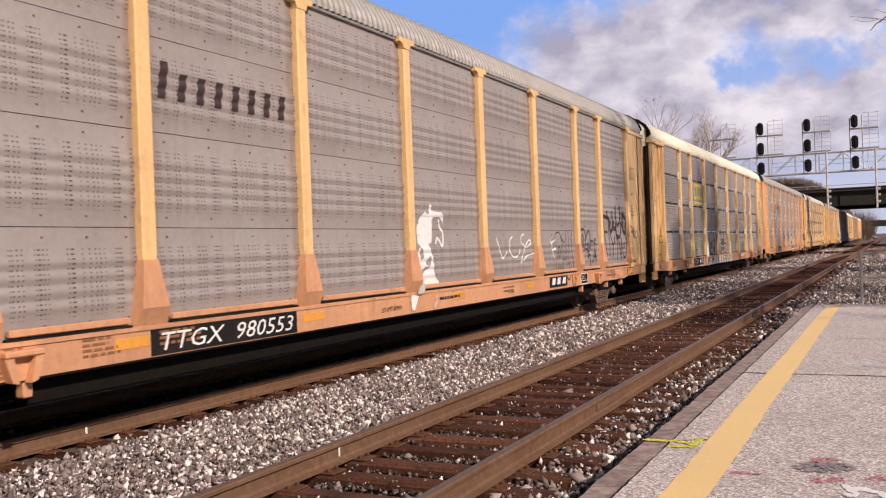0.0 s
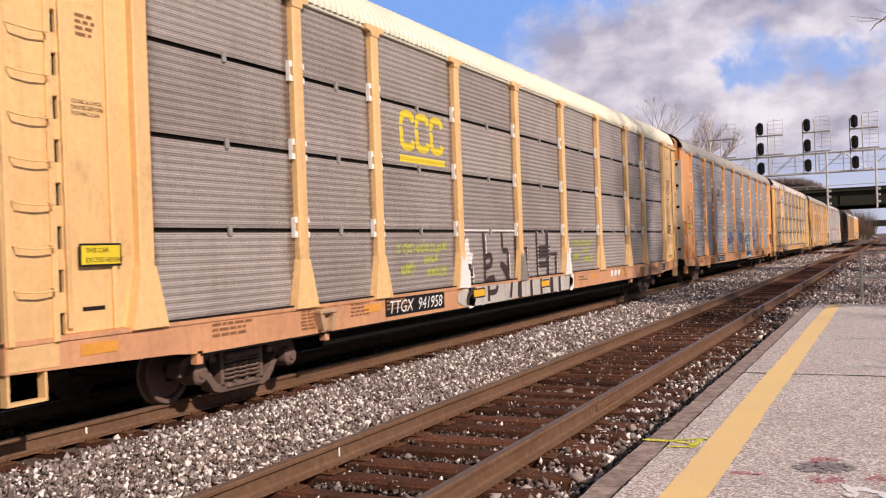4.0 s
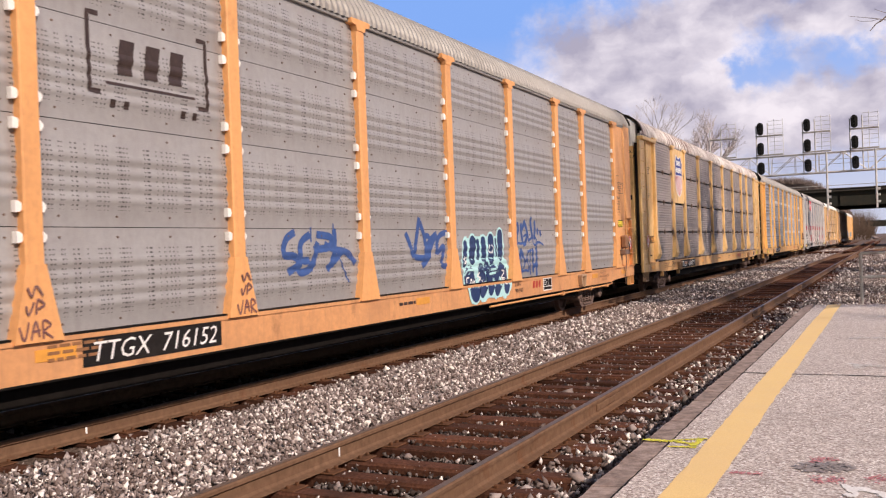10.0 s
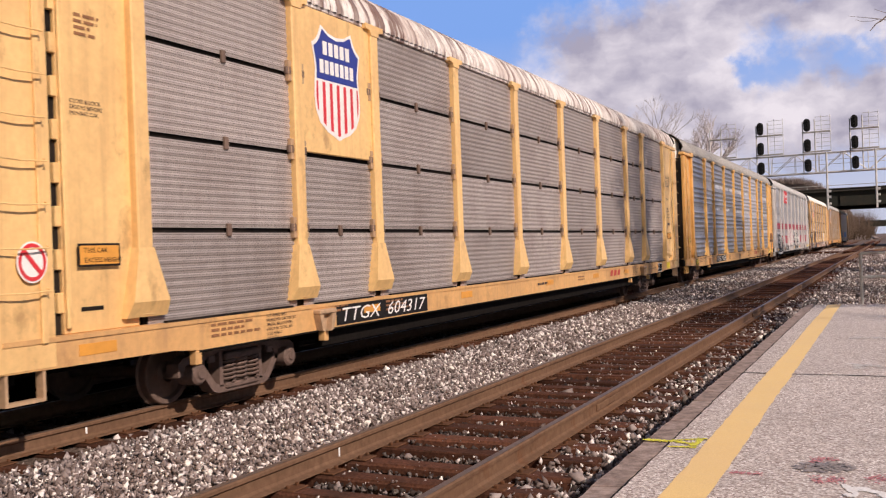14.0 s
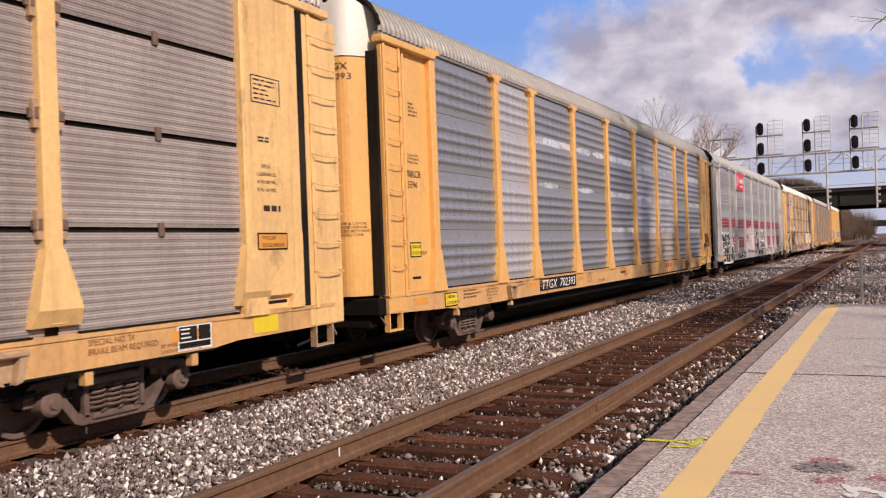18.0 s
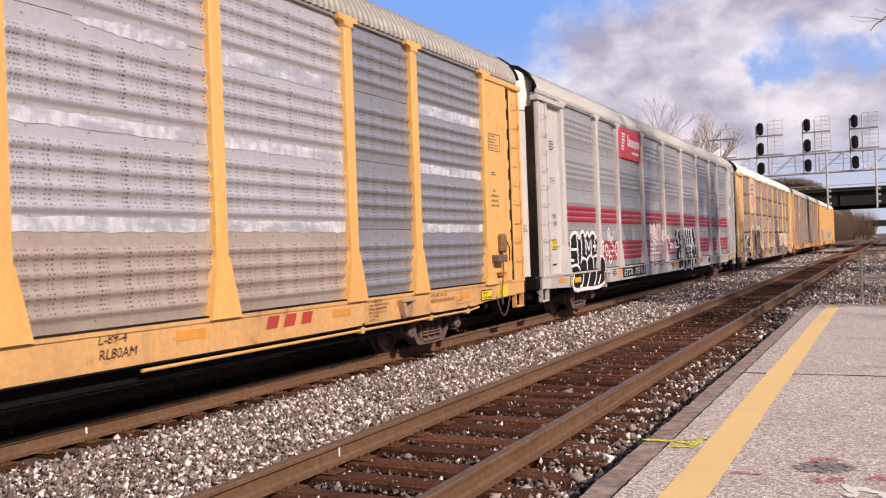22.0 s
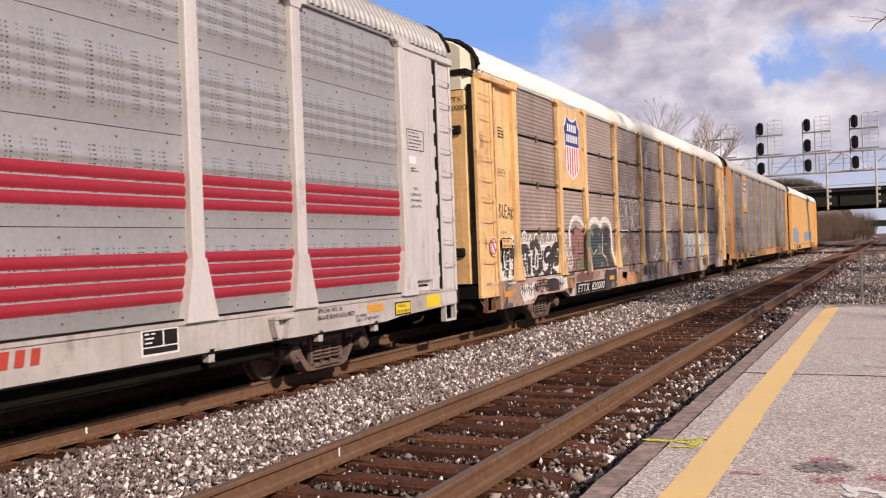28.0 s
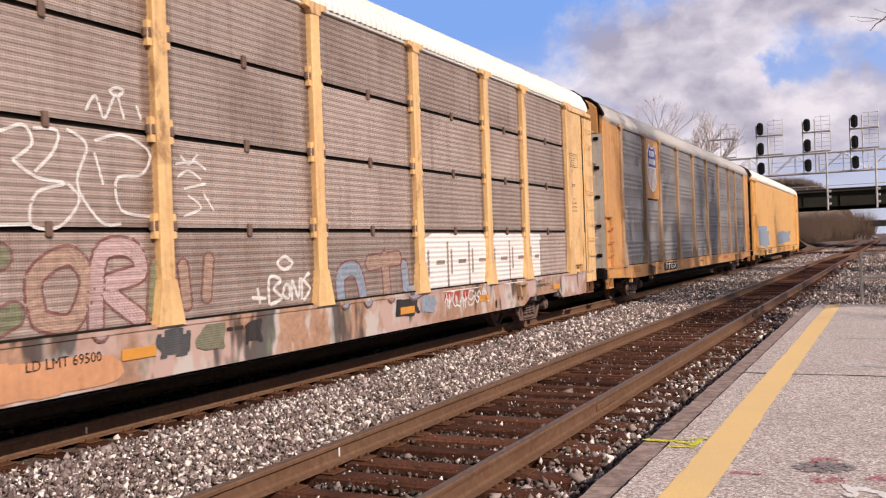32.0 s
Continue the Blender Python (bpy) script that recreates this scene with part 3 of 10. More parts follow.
def sleepers():
    rng = random.Random(11)
    variants = []
    for k in range(8):
        g = Geo().cbox(-1.3, 1.3, -0.115, 0.115, -0.18, 0, 0.018)
        g.v = [(x + rng.uniform(-0.03, 0.03), y + rng.uniform(-0.014, 0.01), z + rng.uniform(-0.012, 0.006)) for x, y, z in g.v]
        variants.append(g.mesh("sleeper", M["tie"]))
    pl = Geo().cbox(-0.19, 0.19, -0.1, 0.1, 0, 0.014, 0.005)
    for sx in (-0.11, 0.11):
        for sy in (-0.06, 0.06):
            pl.cbox(sx - 0.016, sx + 0.016, sy - 0.014, sy + 0.014, 0.01, 0.04, 0.006)
    plate = pl.mesh("tie_plate", M["plate"])
    far = Geo()
    for cx, z0 in ((NEAR_C, -0.19), (FAR_C, -0.19 + FAR_Z)):
        y, i = -6.0, 0
        while y < 240:
            yy = y + rng.uniform(-0.035, 0.035)
            if y < 85:
                ob = put("sleeper", variants[rng.randrange(8)], None, (cx + rng.uniform(-0.05, 0.05), yy, z0), rng.uniform(-1.2, 1.2))
                tagged(ob, "dark creosoted timber sleeper bedded in ballast", "sleeper", "track sleepers")
                if y < 45:
                    for s in (1, -1):
                        put("tie_plate", plate, ob, (s * GAUGE - ob.location.x + cx, 0, 0))
            else:
                far.box(cx - 1.3, cx + 1.3, yy - 0.115, yy + 0.115, z0 - 0.18, z0)
            y += 0.535
    tagged(new("far_sleepers", far.mesh("far_sleepers", M["tie"])), "distant rows of dark timber sleepers", "sleeper", kind="stuff")


def stones(name, mat, bands, label, seed):
    """Crushed stone over the nearer ballast."""
    rng = np.random.default_rng(seed)
    octa = np.array([(1, 0, 0), (-1, 0, 0), (0, 1, 0), (0, -1, 0), (0, 0, 1), (0, 0, -1)], float)
    tri = np.array([(0, 2, 4), (2, 1, 4), (1, 3, 4), (3, 0, 4), (2, 0, 5), (1, 2, 5), (3, 1, 5), (0, 3, 5)])
    V, F, n0 = [], [], 0
    for x0, x1, y0, y1, n, z, zs, size in bands:
        c = np.stack([rng.uniform(x0, x1, n), rng.uniform(y0, y1, n), z + rng.uniform(-zs, zs, n)], -1)
        near_rail = np.minimum.reduce([np.abs(c[:, 0] - (t + s * GAUGE)) for t in (NEAR_C, FAR_C) for s in (1, -1)])
        c = c[near_rail > 0.1]
        n = len(c)
        r = size * 0.86 * rng.lognormal(0, 0.3, (n, 1, 1)) * rng.uniform(0.55, 1.3, (n, 1, 3))
        p = octa[None] * rng.uniform(0.65, 1.25, (n, 6, 1)) + rng.normal(0, 0.22, (n, 6, 3))
        a = rng.uniform(0, 2 * np.pi, (n, 3))
        R = np.zeros((n, 3, 3))
        ca, sa, cb, sb = np.cos(a[:, 0]), np.sin(a[:, 0]), np.cos(a[:, 1]), np.sin(a[:, 1])
        R[:, 0, 0], R[:, 0, 1], R[:, 0, 2] = ca, -sa * cb, sa * sb
        R[:, 1, 0], R[:, 1, 1], R[:, 1, 2] = sa, ca * cb, -ca * sb
        R[:, 2, 1], R[:, 2, 2] = sb, cb
        p = np.einsum("nij,nkj->nki", R, p * r) + c[:, None]
        V.append(p.reshape(-1, 3))
        F.append((tri[None] + (n0 + np.arange(n) * 6)[:, None, None]).reshape(-1, 3))
        n0 += n * 6
    ob = new(name, fast_mesh(name, np.concatenate(V), np.concatenate(F), M[mat]))
    tagged(ob, label, "ballast", kind="stuff")


# x0, x1, y0, y1, count, height, spread, size
PALE = [(-7.4, -4.45, -6, 3.5, 8000, -0.24, 0.05, 0.04), (-2.75, -1.7, -6, 3.5, 2600, -0.25, 0.04, 0.038), (-7.5, -7.0, 3.5, 30, 2600, -0.285, 0.025, 0.025), (-7.0, -4.45, 3.5, 14, 38000, -0.235, 0.045, 0.0255), (-7.05, -4.45, 14, 30, 21000, -0.23, 0.045, 0.033),
        (-7.4, -4.45, 30, 70, 17000, -0.22, 0.04, 0.038), (-4.3, -2.85, 3.5, 14, 900, -0.25, 0.02, 0.027), (-4.75, -2.3, 3.5, 30, 1900, -0.19, 0.006, 0.013), (-4.3, -2.85, 14, 32, 1500, -0.245, 0.02, 0.026),
        (-2.75, -1.7, 3.5, 14, 5200, -0.25, 0.05, 0.031), (-2.75, -1.7, 14, 32, 3000, -0.25, 0.05, 0.036),
        (-2.6, 4.0, 20.4, 48, 22000, -0.25, 0.05, 0.036), (-2.6, 6.0, 48, 120, 14000, -0.24, 0.06, 0.07), (-7.4, -4.45, 70, 130, 7000, -0.21, 0.05, 0.07), (4.0, 9.0, 20.4, 48, 5000, -0.25, 0.06, 0.05)]
OILY = [(-4.3, -2.85, 3.5, 14, 6000, -0.258, 0.018, 0.027), (-4.3, -2.85, 14, 34, 5000, -0.256, 0.018, 0.032), (-4.3, -2.85, -6, 3.5, 2600, -0.25, 0.015, 0.035), (-2.75, -1.7, 3.5, 32, 5000, -0.265, 0.04, 0.032), (-9.0, -7.66, 4, 20, 2500, -0.26, 0.02, 0.034)]


def track_bed():
    ob = new("track_bed", Geo().box(-4.26, -2.86, -6, 130, -0.36, -0.265).mesh("track_bed", M["oily"]))
    tagged(ob, "dark oily ballast between the rails", "ballast", kind="structure")
    # bank height is assumed; it holds back sky light under the cars
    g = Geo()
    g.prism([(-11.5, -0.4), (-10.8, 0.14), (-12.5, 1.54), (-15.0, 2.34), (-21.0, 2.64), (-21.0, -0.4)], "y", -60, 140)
    tagged(new("far_bank", g.mesh("far_bank", M["shade_soil"])), "earth bank beyond the far track, near-black to stand for shade", "bank", kind="structure")
    # black slab paints the train's shade over the far ballast
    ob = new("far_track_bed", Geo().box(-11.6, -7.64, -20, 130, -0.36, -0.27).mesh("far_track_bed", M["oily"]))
    tagged(ob, "oily ballast under the far track, train shade painted in as black", "ballast", kind="structure")


def crack_line(g, pts, w, z, rng):
    """A thin ragged dark seam on a level surface."""
    for (xa, ya), (xb, yb) in zip(pts, pts[1:]):
        d = Vector((xb - xa, yb - ya)).normalized() * w
        ww = rng.uniform(0.6, 1.3)
        g.add([(xa + d.y * ww, ya - d.x * ww, z), (xa - d.y * ww, ya + d.x * ww, z), (xb - d.y * ww, yb + d.x * ww, z), (xb + d.y * ww, yb - d.x * ww, z)], [(0, 1, 2, 3)])


def platform():
    rng = random.Random(4)
    ob = new("platform", Geo().box(-1.44, 9, -8, 20.15, -0.5, PLAT).mesh("platform", M["aggregate"]))
    tagged(ob, "speckled exposed-aggregate railway platform", "platform", kind="structure")
    edge = new("platform_edge")
    tagged(edge, "worn concrete coping along the platform edge", "coping", kind="structure")
    ys = [-8, -4.6, -1.2, 2.1, 5.2, 8.25, 11.3, 14.3, 17.3, 20.2]
    for a, b in zip(ys, ys[1:]):
        g = Geo().cbox(-1.665, -1.446, a + 0.008, b - 0.008, -0.5, PLAT - 0.005, 0.03)
        m, n = Geo(), 16
        for i in range(n + 1):
            y = a + 0.008 + (b - a - 0.016) * i / n
            xo, zo, xi = -1.665 + rng.uniform(-0.008, 0.008), PLAT - 0.005 - rng.uniform(0, 0.01), -1.446 + rng.uniform(-0.004, 0.004)
            m.v += [(xo + 0.012, y, -0.5), (xo, y, zo - 0.05), (xo + 0.035, y, zo), (xi, y, PLAT - 0.003), (xi, y, -0.5)]
            if i:
                c = 5 * i
                m.f += [(c - 5 + q, c - 5 + (q + 1) % 5, c + (q + 1) % 5, c + q) for q in range(5)]
        m.f += [(0, 1, 2, 3, 4), tuple(5 * n + q for q in range(5))]
        g = m
        part("coping_stone", g, M["concrete"], edge)
    # painted line with a ragged edge
    g, n = Geo(), 170
    pl = []
    for i in range(n + 1):
        y = -6 + 26.1 * i / n
        pl.append((-1.205 + rng.uniform(-0.006, 0.006) - 0.006 * math.sin(y * 0.9), -0.955 + rng.uniform(-0.006, 0.006) + 0.004 * math.sin(y * 1.3), y))
    for (a0, b0, y0), (a1, b1, y1) in zip(pl, pl[1:]):
        g.add([(a0, y0, PLAT + 0.004), (b0, y0, PLAT + 0.004), (b1, y1, PLAT + 0.004), (a1, y1, PLAT + 0.004)], [(0, 1, 2, 3)])
    tagged(new("safety_line", g.mesh("safety_line", M["paint_y"])), "faded yellow painted safety line on the platform", "marking", kind="structure")
    g = Geo()
    crack_line(g, [(-1.44 + 0.25 * i, 10.0 + rng.uniform(-0.012, 0.012)) for i in range(42)], 0.02, PLAT + 0.003, rng)
    for i in range(108):
        y = 4 + 0.15 * i
        crack_line(g, [(-1.442 + rng.uniform(-0.006, 0.006), y), (-1.442 + rng.uniform(-0.006, 0.006), y + 0.15)], rng.choice((0.003, 0.004, 0.006)), PLAT + 0.003, rng)
    tagged(new("platform_joint", g.mesh("platform_joint", M["seam"])), "dark tar joint across the platform", "joint", kind="structure")


def blob(g, cx, cy, rx, ry, z, rng, n=18, rot=0.0):
    pts = []
    for i in range(n):
        a = 2 * math.pi * i / n
        k = rng.uniform(0.75, 1.1)
        x, y = rx * k * math.cos(a), ry * k * math.sin(a)
        pts.append((cx + x * math.cos(rot) - y * math.sin(rot), cy + x * math.sin(rot) + y * math.cos(rot), z))
    g.add(pts, [tuple(range(n))])


def platform_marks():
    rng = random.Random(9)
    z = PLAT + 0.004

    def dash(mat, label, strokes, name="spray_mark", dense=1.0):
        g = Geo()
        for k, (x0, y0, x1, y1, w) in enumerate(strokes):
            n = int(dense * (30 + 2600 * (1 if dense < 3 else 0.4) * math.hypot(x1 - x0, y1 - y0) * w))
            for i in range(n):
                t = rng.random()
                d = rng.gauss(0, 0.45) * w
                L = math.hypot(x1 - x0, y1 - y0)
                r = rng.uniform(0.003, 0.009) if dense < 3 else rng.uniform(0.004, 0.009) if dense < 9 else rng.uniform(0.006, 0.016)
                blob(g, x0 + (x1 - x0) * t - (y1 - y0) / L * d, y0 + (y1 - y0) * t + (x1 - x0) / L * d, r, r * 1.3, z + 0.0002 * (i % 12), rng, 7)
        tagged(new(name, g.mesh(name, M[mat])), label, "marking", kind="stuff")
    M["spray_yellow"] = surface("bright_yellow_spray", (0.95, 0.9, 0.08), 0.7, vary=0.1, bump=0, grime_amt=0.3)
    M["spray_red"] = surface("faint_red_spray", (0.66, 0.25, 0.27), 0.8, vary=0.3, bump=0, grime_amt=0.35, grime=(0.4, 0.33, 0.3), fine=60)
    M["spray_white"] = surface("worn_white_spray", (0.9, 0.86, 0.83), 0.8, vary=0.2, bump=0, grime_amt=0.4, grime=(0.4, 0.33, 0.3), fine=60)
    M["patch"] = surface("dark_oil_stain", (0.36, 0.31, 0.295), 0.8, vary=0.45, bump=0.4, grime_amt=0.5, grime=(0.42, 0.36, 0.34), fine=75, big=9.0, bump_scale=150, bump_dist=0.004)
    dash("spray_yellow", "bright yellow sprayed survey arrow on the platform edge", [(-1.64, 6.47, -1.42, 6.47, 0.03), (-1.44, 6.5, -1.22, 6.62, 0.018), (-1.42, 6.3, -1.24, 6.32, 0.018), (-1.25, 6.62, -1.27, 6.36, 0.025), (-1.42, 6.48, -1.28, 6.42, 0.018)], dense=6)
    dash("spray_red", "faint red sprayed survey marks", [(-0.92, 5.7, -0.74, 5.72, 0.05), (-0.5, 6.19, -0.34, 6.22, 0.07), (-0.46, 5.66, -0.28, 5.72, 0.08), (-0.14, 5.86, -0.02, 5.76, 0.1), (-0.5, 6.1, -0.44, 6.14, 0.03)], dense=1.6)
    dash("spray_white", "worn white sprayed figure on the platform", [(-0.4, 10.8, 0.1, 10.7, 0.1), (-0.42, 10.95, -0.34, 10.5, 0.07)], dense=6)
    dash("spray_white", "worn white sprayed dash on the platform", [(-0.56, 13.6, -0.05, 13.65, 0.12)], dense=6)
    dash("spray_white", "worn white sprayed dash on the platform", [(-0.56, 17.26, -0.1, 17.2, 0.14)], dense=6)
    g = Geo()
    for k in range(520):
        u, v = rng.gauss(0, 0.4), rng.gauss(0, 0.4)
        if u * u + v * v < 1.0:
            blob(g, -0.42 + 0.19 * u + 0.03 * v, 5.99 + 0.15 * v, rng.uniform(0.008, 0.02), rng.uniform(0.008, 0.024), z + 0.0002 * (k % 14), rng, 8)
    tagged(new("oil_stain", g.mesh("oil_stain", M["patch"])), "dark oil stain on the platform", "marking", kind="stuff")
    g = Geo()
    for k, (cx, cy, rx, ry, turn) in enumerate(((-0.25, 5.52, 0.028, 0.13, 0.35), (-0.2, 5.54, 0.06, 0.05, 0.2), (-0.12, 5.5, 0.1, 0.035, -0.5), (-0.04, 5.4, 0.1, 0.05, -0.8), (0.06, 5.28, 0.12, 0.05, -0.8), (-0.24, 5.38, 0.04, 0.04, 0.2))):
        blob(g, cx, cy, rx, ry, z + 0.0006 * k, rng, 26, turn)
    tagged(new("spray_mark", g.mesh("spray_mark", M["spray_white"])), "worn white sprayed figure on the platform", "marking", kind="stuff")


def fence():
    root = new("pipe_railing")
    root.location = (-0.58, 20.6, -0.2)
    tagged(root, "grey galvanised pipe railing at the platform end", "railing")
    for i in range(5):
        part("post", Geo().tube([(i * 1.55, 0, 0), (i * 1.55, 0, 1.42)], 0.034, 10), M["pipe"], root, smooth=40)
    for z in (1.42, 0.93):
        part("rail_bar", Geo().tube([(0, 0, z), (6.2, 0, z)], 0.032, 10), M["pipe"], root, smooth=40)
    part("footing", Geo().cbox(-0.12, 0.12, -0.12, 0.12, 0, 0.36, 0.03), M["concrete"], root)


# ---------------- signal gantry and overpass ----------------
def gantry():
    root = new("signal_gantry")
    Y0 = 88.0
    root.location = (0, Y0, 0)
    tagged(root, "pale aluminium lattice signal gantry over the tracks", "gantry")
    xa, xb = -15.5, 6.5
    for dy in (0.0, 1.1):
        for z in (7.2, 8.95):
            part("chord", Geo().tube([(xa, dy, z), (xb, dy, z)], 0.06 if dy == 0 else 0.04, 8), M["alu"], root)
    for dy in (0.0, 1.1):
        for i in range(12):
            x = xa + 2.0 * i - 0.1
            part("strut", Geo().tube([(x, dy, 7.2), (x, dy, 8.95)], 0.03, 6), M["alu"], root)
            if i < 11:
                s = i % 2
                part("brace", Geo().tube([(x, dy, 7.2 if s else 8.95), (x + 2.0, dy, 8.95 if s else 7.2)], 0.032, 6), M["alu"], root)
    for i in range(12):
        x = xa + 2.0 * i - 0.1
        part("cross_bar", Geo().tube([(x, 0, 7.2), (x, 1.1, 7.2)], 0.035, 6), M["alu"], root)
    for z in (8.0, 8.4):
        part("walkway_rail", Geo().tube([(xa, 1.2, z), (xb, 1.2, z)], 0.022, 5), M["alu"], root)
    part("walkway", Geo().box(xa, xb, 0.2, 1.0, 7.26, 7.3), M["alu"], root)
    for x in (-4.95, -1.0):
        part("hanger", Geo().tube([(x, 0, 9.0), (x, 0, 3.85)], 0.085, 8), M["alu"], root, smooth=40)
        for z in (4.3, 4.9, 5.4):
            part("bracket", Geo().cbox(x + 0.06, x + 0.3, -0.08, 0.08, z, z + 0.2, 0.02), M["alu"], root)
    for x in (xa + 0.3, xb - 0.3):
        for dy in (0.0, 1.1):
            part("leg", Geo().tube([(x, dy, -0.9), (x, dy, 8.95)], 0.13, 8), M["alu"], root, smooth=40)
    # signal masts with three heads each
    for x, heads in ((-10.45, True), (-6.47, True), (-2.6, True), (-14.6, False)):
        mast = part("mast", Geo().tube([(x - 0.38, 0.1, 7.2), (x - 0.38, 0.1, 11.85)], 0.06, 6).tube([(x + 0.62, 0.1, 7.2), (x + 0.62, 0.1, 12.0)], 0.06, 6), M["alu"], root)
        lad = Geo()
        for dx in (1.15, 1.9):
            lad.tube([(x + dx, 0.5, 8.9), (x + dx, 0.5, 12.4)], 0.025, 5)
        for k in range(9):
            lad.tube([(x + 0.62, 0.5, 9.2 + 0.38 * k), (x + 1.9, 0.5, 9.2 + 0.38 * k)], 0.02, 5)
        part("ladder", lad, M["alu"], mast)
        for z in (10.9, 9.15):
            part("platform_grate", Geo().box(x - 0.45, x + 1.9, 0.0, 0.8, z - 0.04, z + 0.03), M["pipe"], mast)
        if not heads:
            continue
        for z in (11.5, 9.68, 7.9):
            hood = Geo()
            n, out = 24, []
            for i in range(n):
                a = 2 * math.pi * i / n
                out.append((x + 0.29 * math.cos(a), z + 0.29 * math.sin(a) + (0.28 if math.sin(a) >= 0 else -0.28)))
            hood.prism(out, "y", -0.2, -0.14)
            head = part("signal_head", hood, M["signal"], root, "black three-lamp colour-light signal head")
            for k in (-0.3, 0.0, 0.3):
                v = Geo()
                ring = [(0.1 * math.cos(t), 0.1 * math.sin(t)) for t in np.linspace(-0.5, math.pi + 0.5, 12)]
                inner = [(0.085 * math.cos(t), 0.085 * math.sin(t)) for t in np.linspace(math.pi + 0.5, -0.5, 12)]
                v.prism([(x + a, z + k + b) for a, b in ring + inner], "y", -0.42, -0.2)
                part("visor", v, M["signal"], head)
            part("housing", Geo().cbox(x - 0.17, x + 0.17, -0.14, 0.1, z - 0.45, z + 0.45, 0.03), M["signal"], head)


def overpass():
    root = new("road_overpass")
    tagged(root, "dark steel girder road overpass across the railway", "bridge")
    Y0, Y1, zb, zt = 146.0, 172.0, 5.85, 8.35
    xa, xb = -62.0, 72.0
    root.location = (0, Y0, 0)
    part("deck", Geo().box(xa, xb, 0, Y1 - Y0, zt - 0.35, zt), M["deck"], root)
    for k in range(7):
        y = 0.5 + k * (Y1 - Y0 - 1.0) / 6
        h = Geo().prism([(y - 0.2, zb), (y + 0.2, zb), (y + 0.2, zb + 0.05), (y + 0.03, zb + 0.06), (y + 0.03, zt - 0.45), (y + 0.2, zt - 0.4), (y + 0.2, zt - 0.35), (y - 0.2, zt - 0.35), (y - 0.2, zt - 0.4), (y - 0.03, zt - 0.45), (y - 0.03, zb + 0.06), (y - 0.2, zb + 0.05)], "x", xa, xb)
        part("girder", h, M["girder"], root)
    for k in range(26):
        x = xa + 5 * k + 0.4
        part("stiffener", Geo().box(x, x + 0.04, 0.3, 0.46, zb + 0.06, zt - 0.45), M["girder"], root)
    for y in (0.0, Y1 - Y0 - 0.25):
        part("parapet", Geo().cbox(xa, xb, y, y + 0.25, zt - 0.2, zt + 0.12, 0.02), M["deck"], root, "pale concrete kerb parapet")
        part("guard_rail", Geo().tube([(xa, y + 0.12, zt + 0.55), (xb, y + 0.12, zt + 0.55)], 0.05, 6), M["alu"], root)
        for k in range(44):
            part("baluster", Geo().tube([(xa + 3 * k, y + 0.12, zt + 0.1), (xa + 3 * k, y + 0.12, zt + 0.55)], 0.04, 5), M["alu"], root)
    for x in (-17.5, 16.0):
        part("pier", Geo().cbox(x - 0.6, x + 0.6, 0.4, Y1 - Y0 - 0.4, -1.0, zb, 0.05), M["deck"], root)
    for x0, x1 in ((-420, xa), (xb, 560)):
        bank = new("road_embankment", Geo().prism([(Y0 - 12, -1.2), (Y0 - 0.5, zt), (Y1 + 0.5, zt), (Y1 + 12, -1.2)], "x", x0, x1).mesh("road_embankment", M["soil"]))
        tagged(bank, "brown earth embankment carrying the road", "embankment", kind="structure")
    # a second bridge further off
    far = new("far_bridge")
    far.location = (0, 330, 0)
    tagged(far, "distant dark bridge span beyond the overpass", "bridge")
    part("span", Geo().cbox(-9, 90, 0, 10, 3.9, 5.9, 0.05), M["girder"], far)
    part("pier", Geo().cbox(-11, -8.8, 1, 9, -1, 4.6, 0.05), M["deck"], far)
    part("pier", Geo().cbox(28, 30, 1, 9, -1, 3.8, 0.05), M["deck"], far)


def road_traffic():
    """Three small vehicles that cross the overpass."""
    out = []
    for y, mat, dark, x0, v, t0 in ((150.5, "car_white", False, -9.6, 19.5, 18.85), (150.5, "glass", True, -5.0, 16.5, 5.72), (166.0, "car_white", False, -12.5, -17.0, 6.0)):
        root = new("passenger_car")
        root.location = (0, y, 8.35)
        tagged(root, "dark saloon car crossing the overpass" if dark else "white saloon car crossing the overpass", "car", "cars on the overpass")
        part("body", Geo().prism([(-2.3, 0.3), (2.3, 0.3), (2.35, 0.75), (1.3, 0.92), (0.6, 1.45), (-1.2, 1.48), (-2.0, 0.98), (-2.35, 0.9)], "y", -0.85, 0.85), M[mat], root)
        for s in (-1, 1):
            part("side_window", Geo().prism([(-1.55, 0.98), (1.0, 0.95), (0.5, 1.38), (-1.1, 1.41)], "y", *sorted((s * 0.852, s * 0.86))), M["glass"], root)
        for x in (-1.4, 1.4):
            for s in (-1, 1):
                g = Geo()
                g.prism([(x + 0.32 * math.cos(a), 0.32 + 0.32 * math.sin(a)) for a in np.linspace(0, 2 * math.pi, 14)[:-1]], "y", *sorted((s * 0.68, s * 0.88)))
                part("wheel", g, M["seam"], root)
        out.append((root, x0, v, t0))
    return out


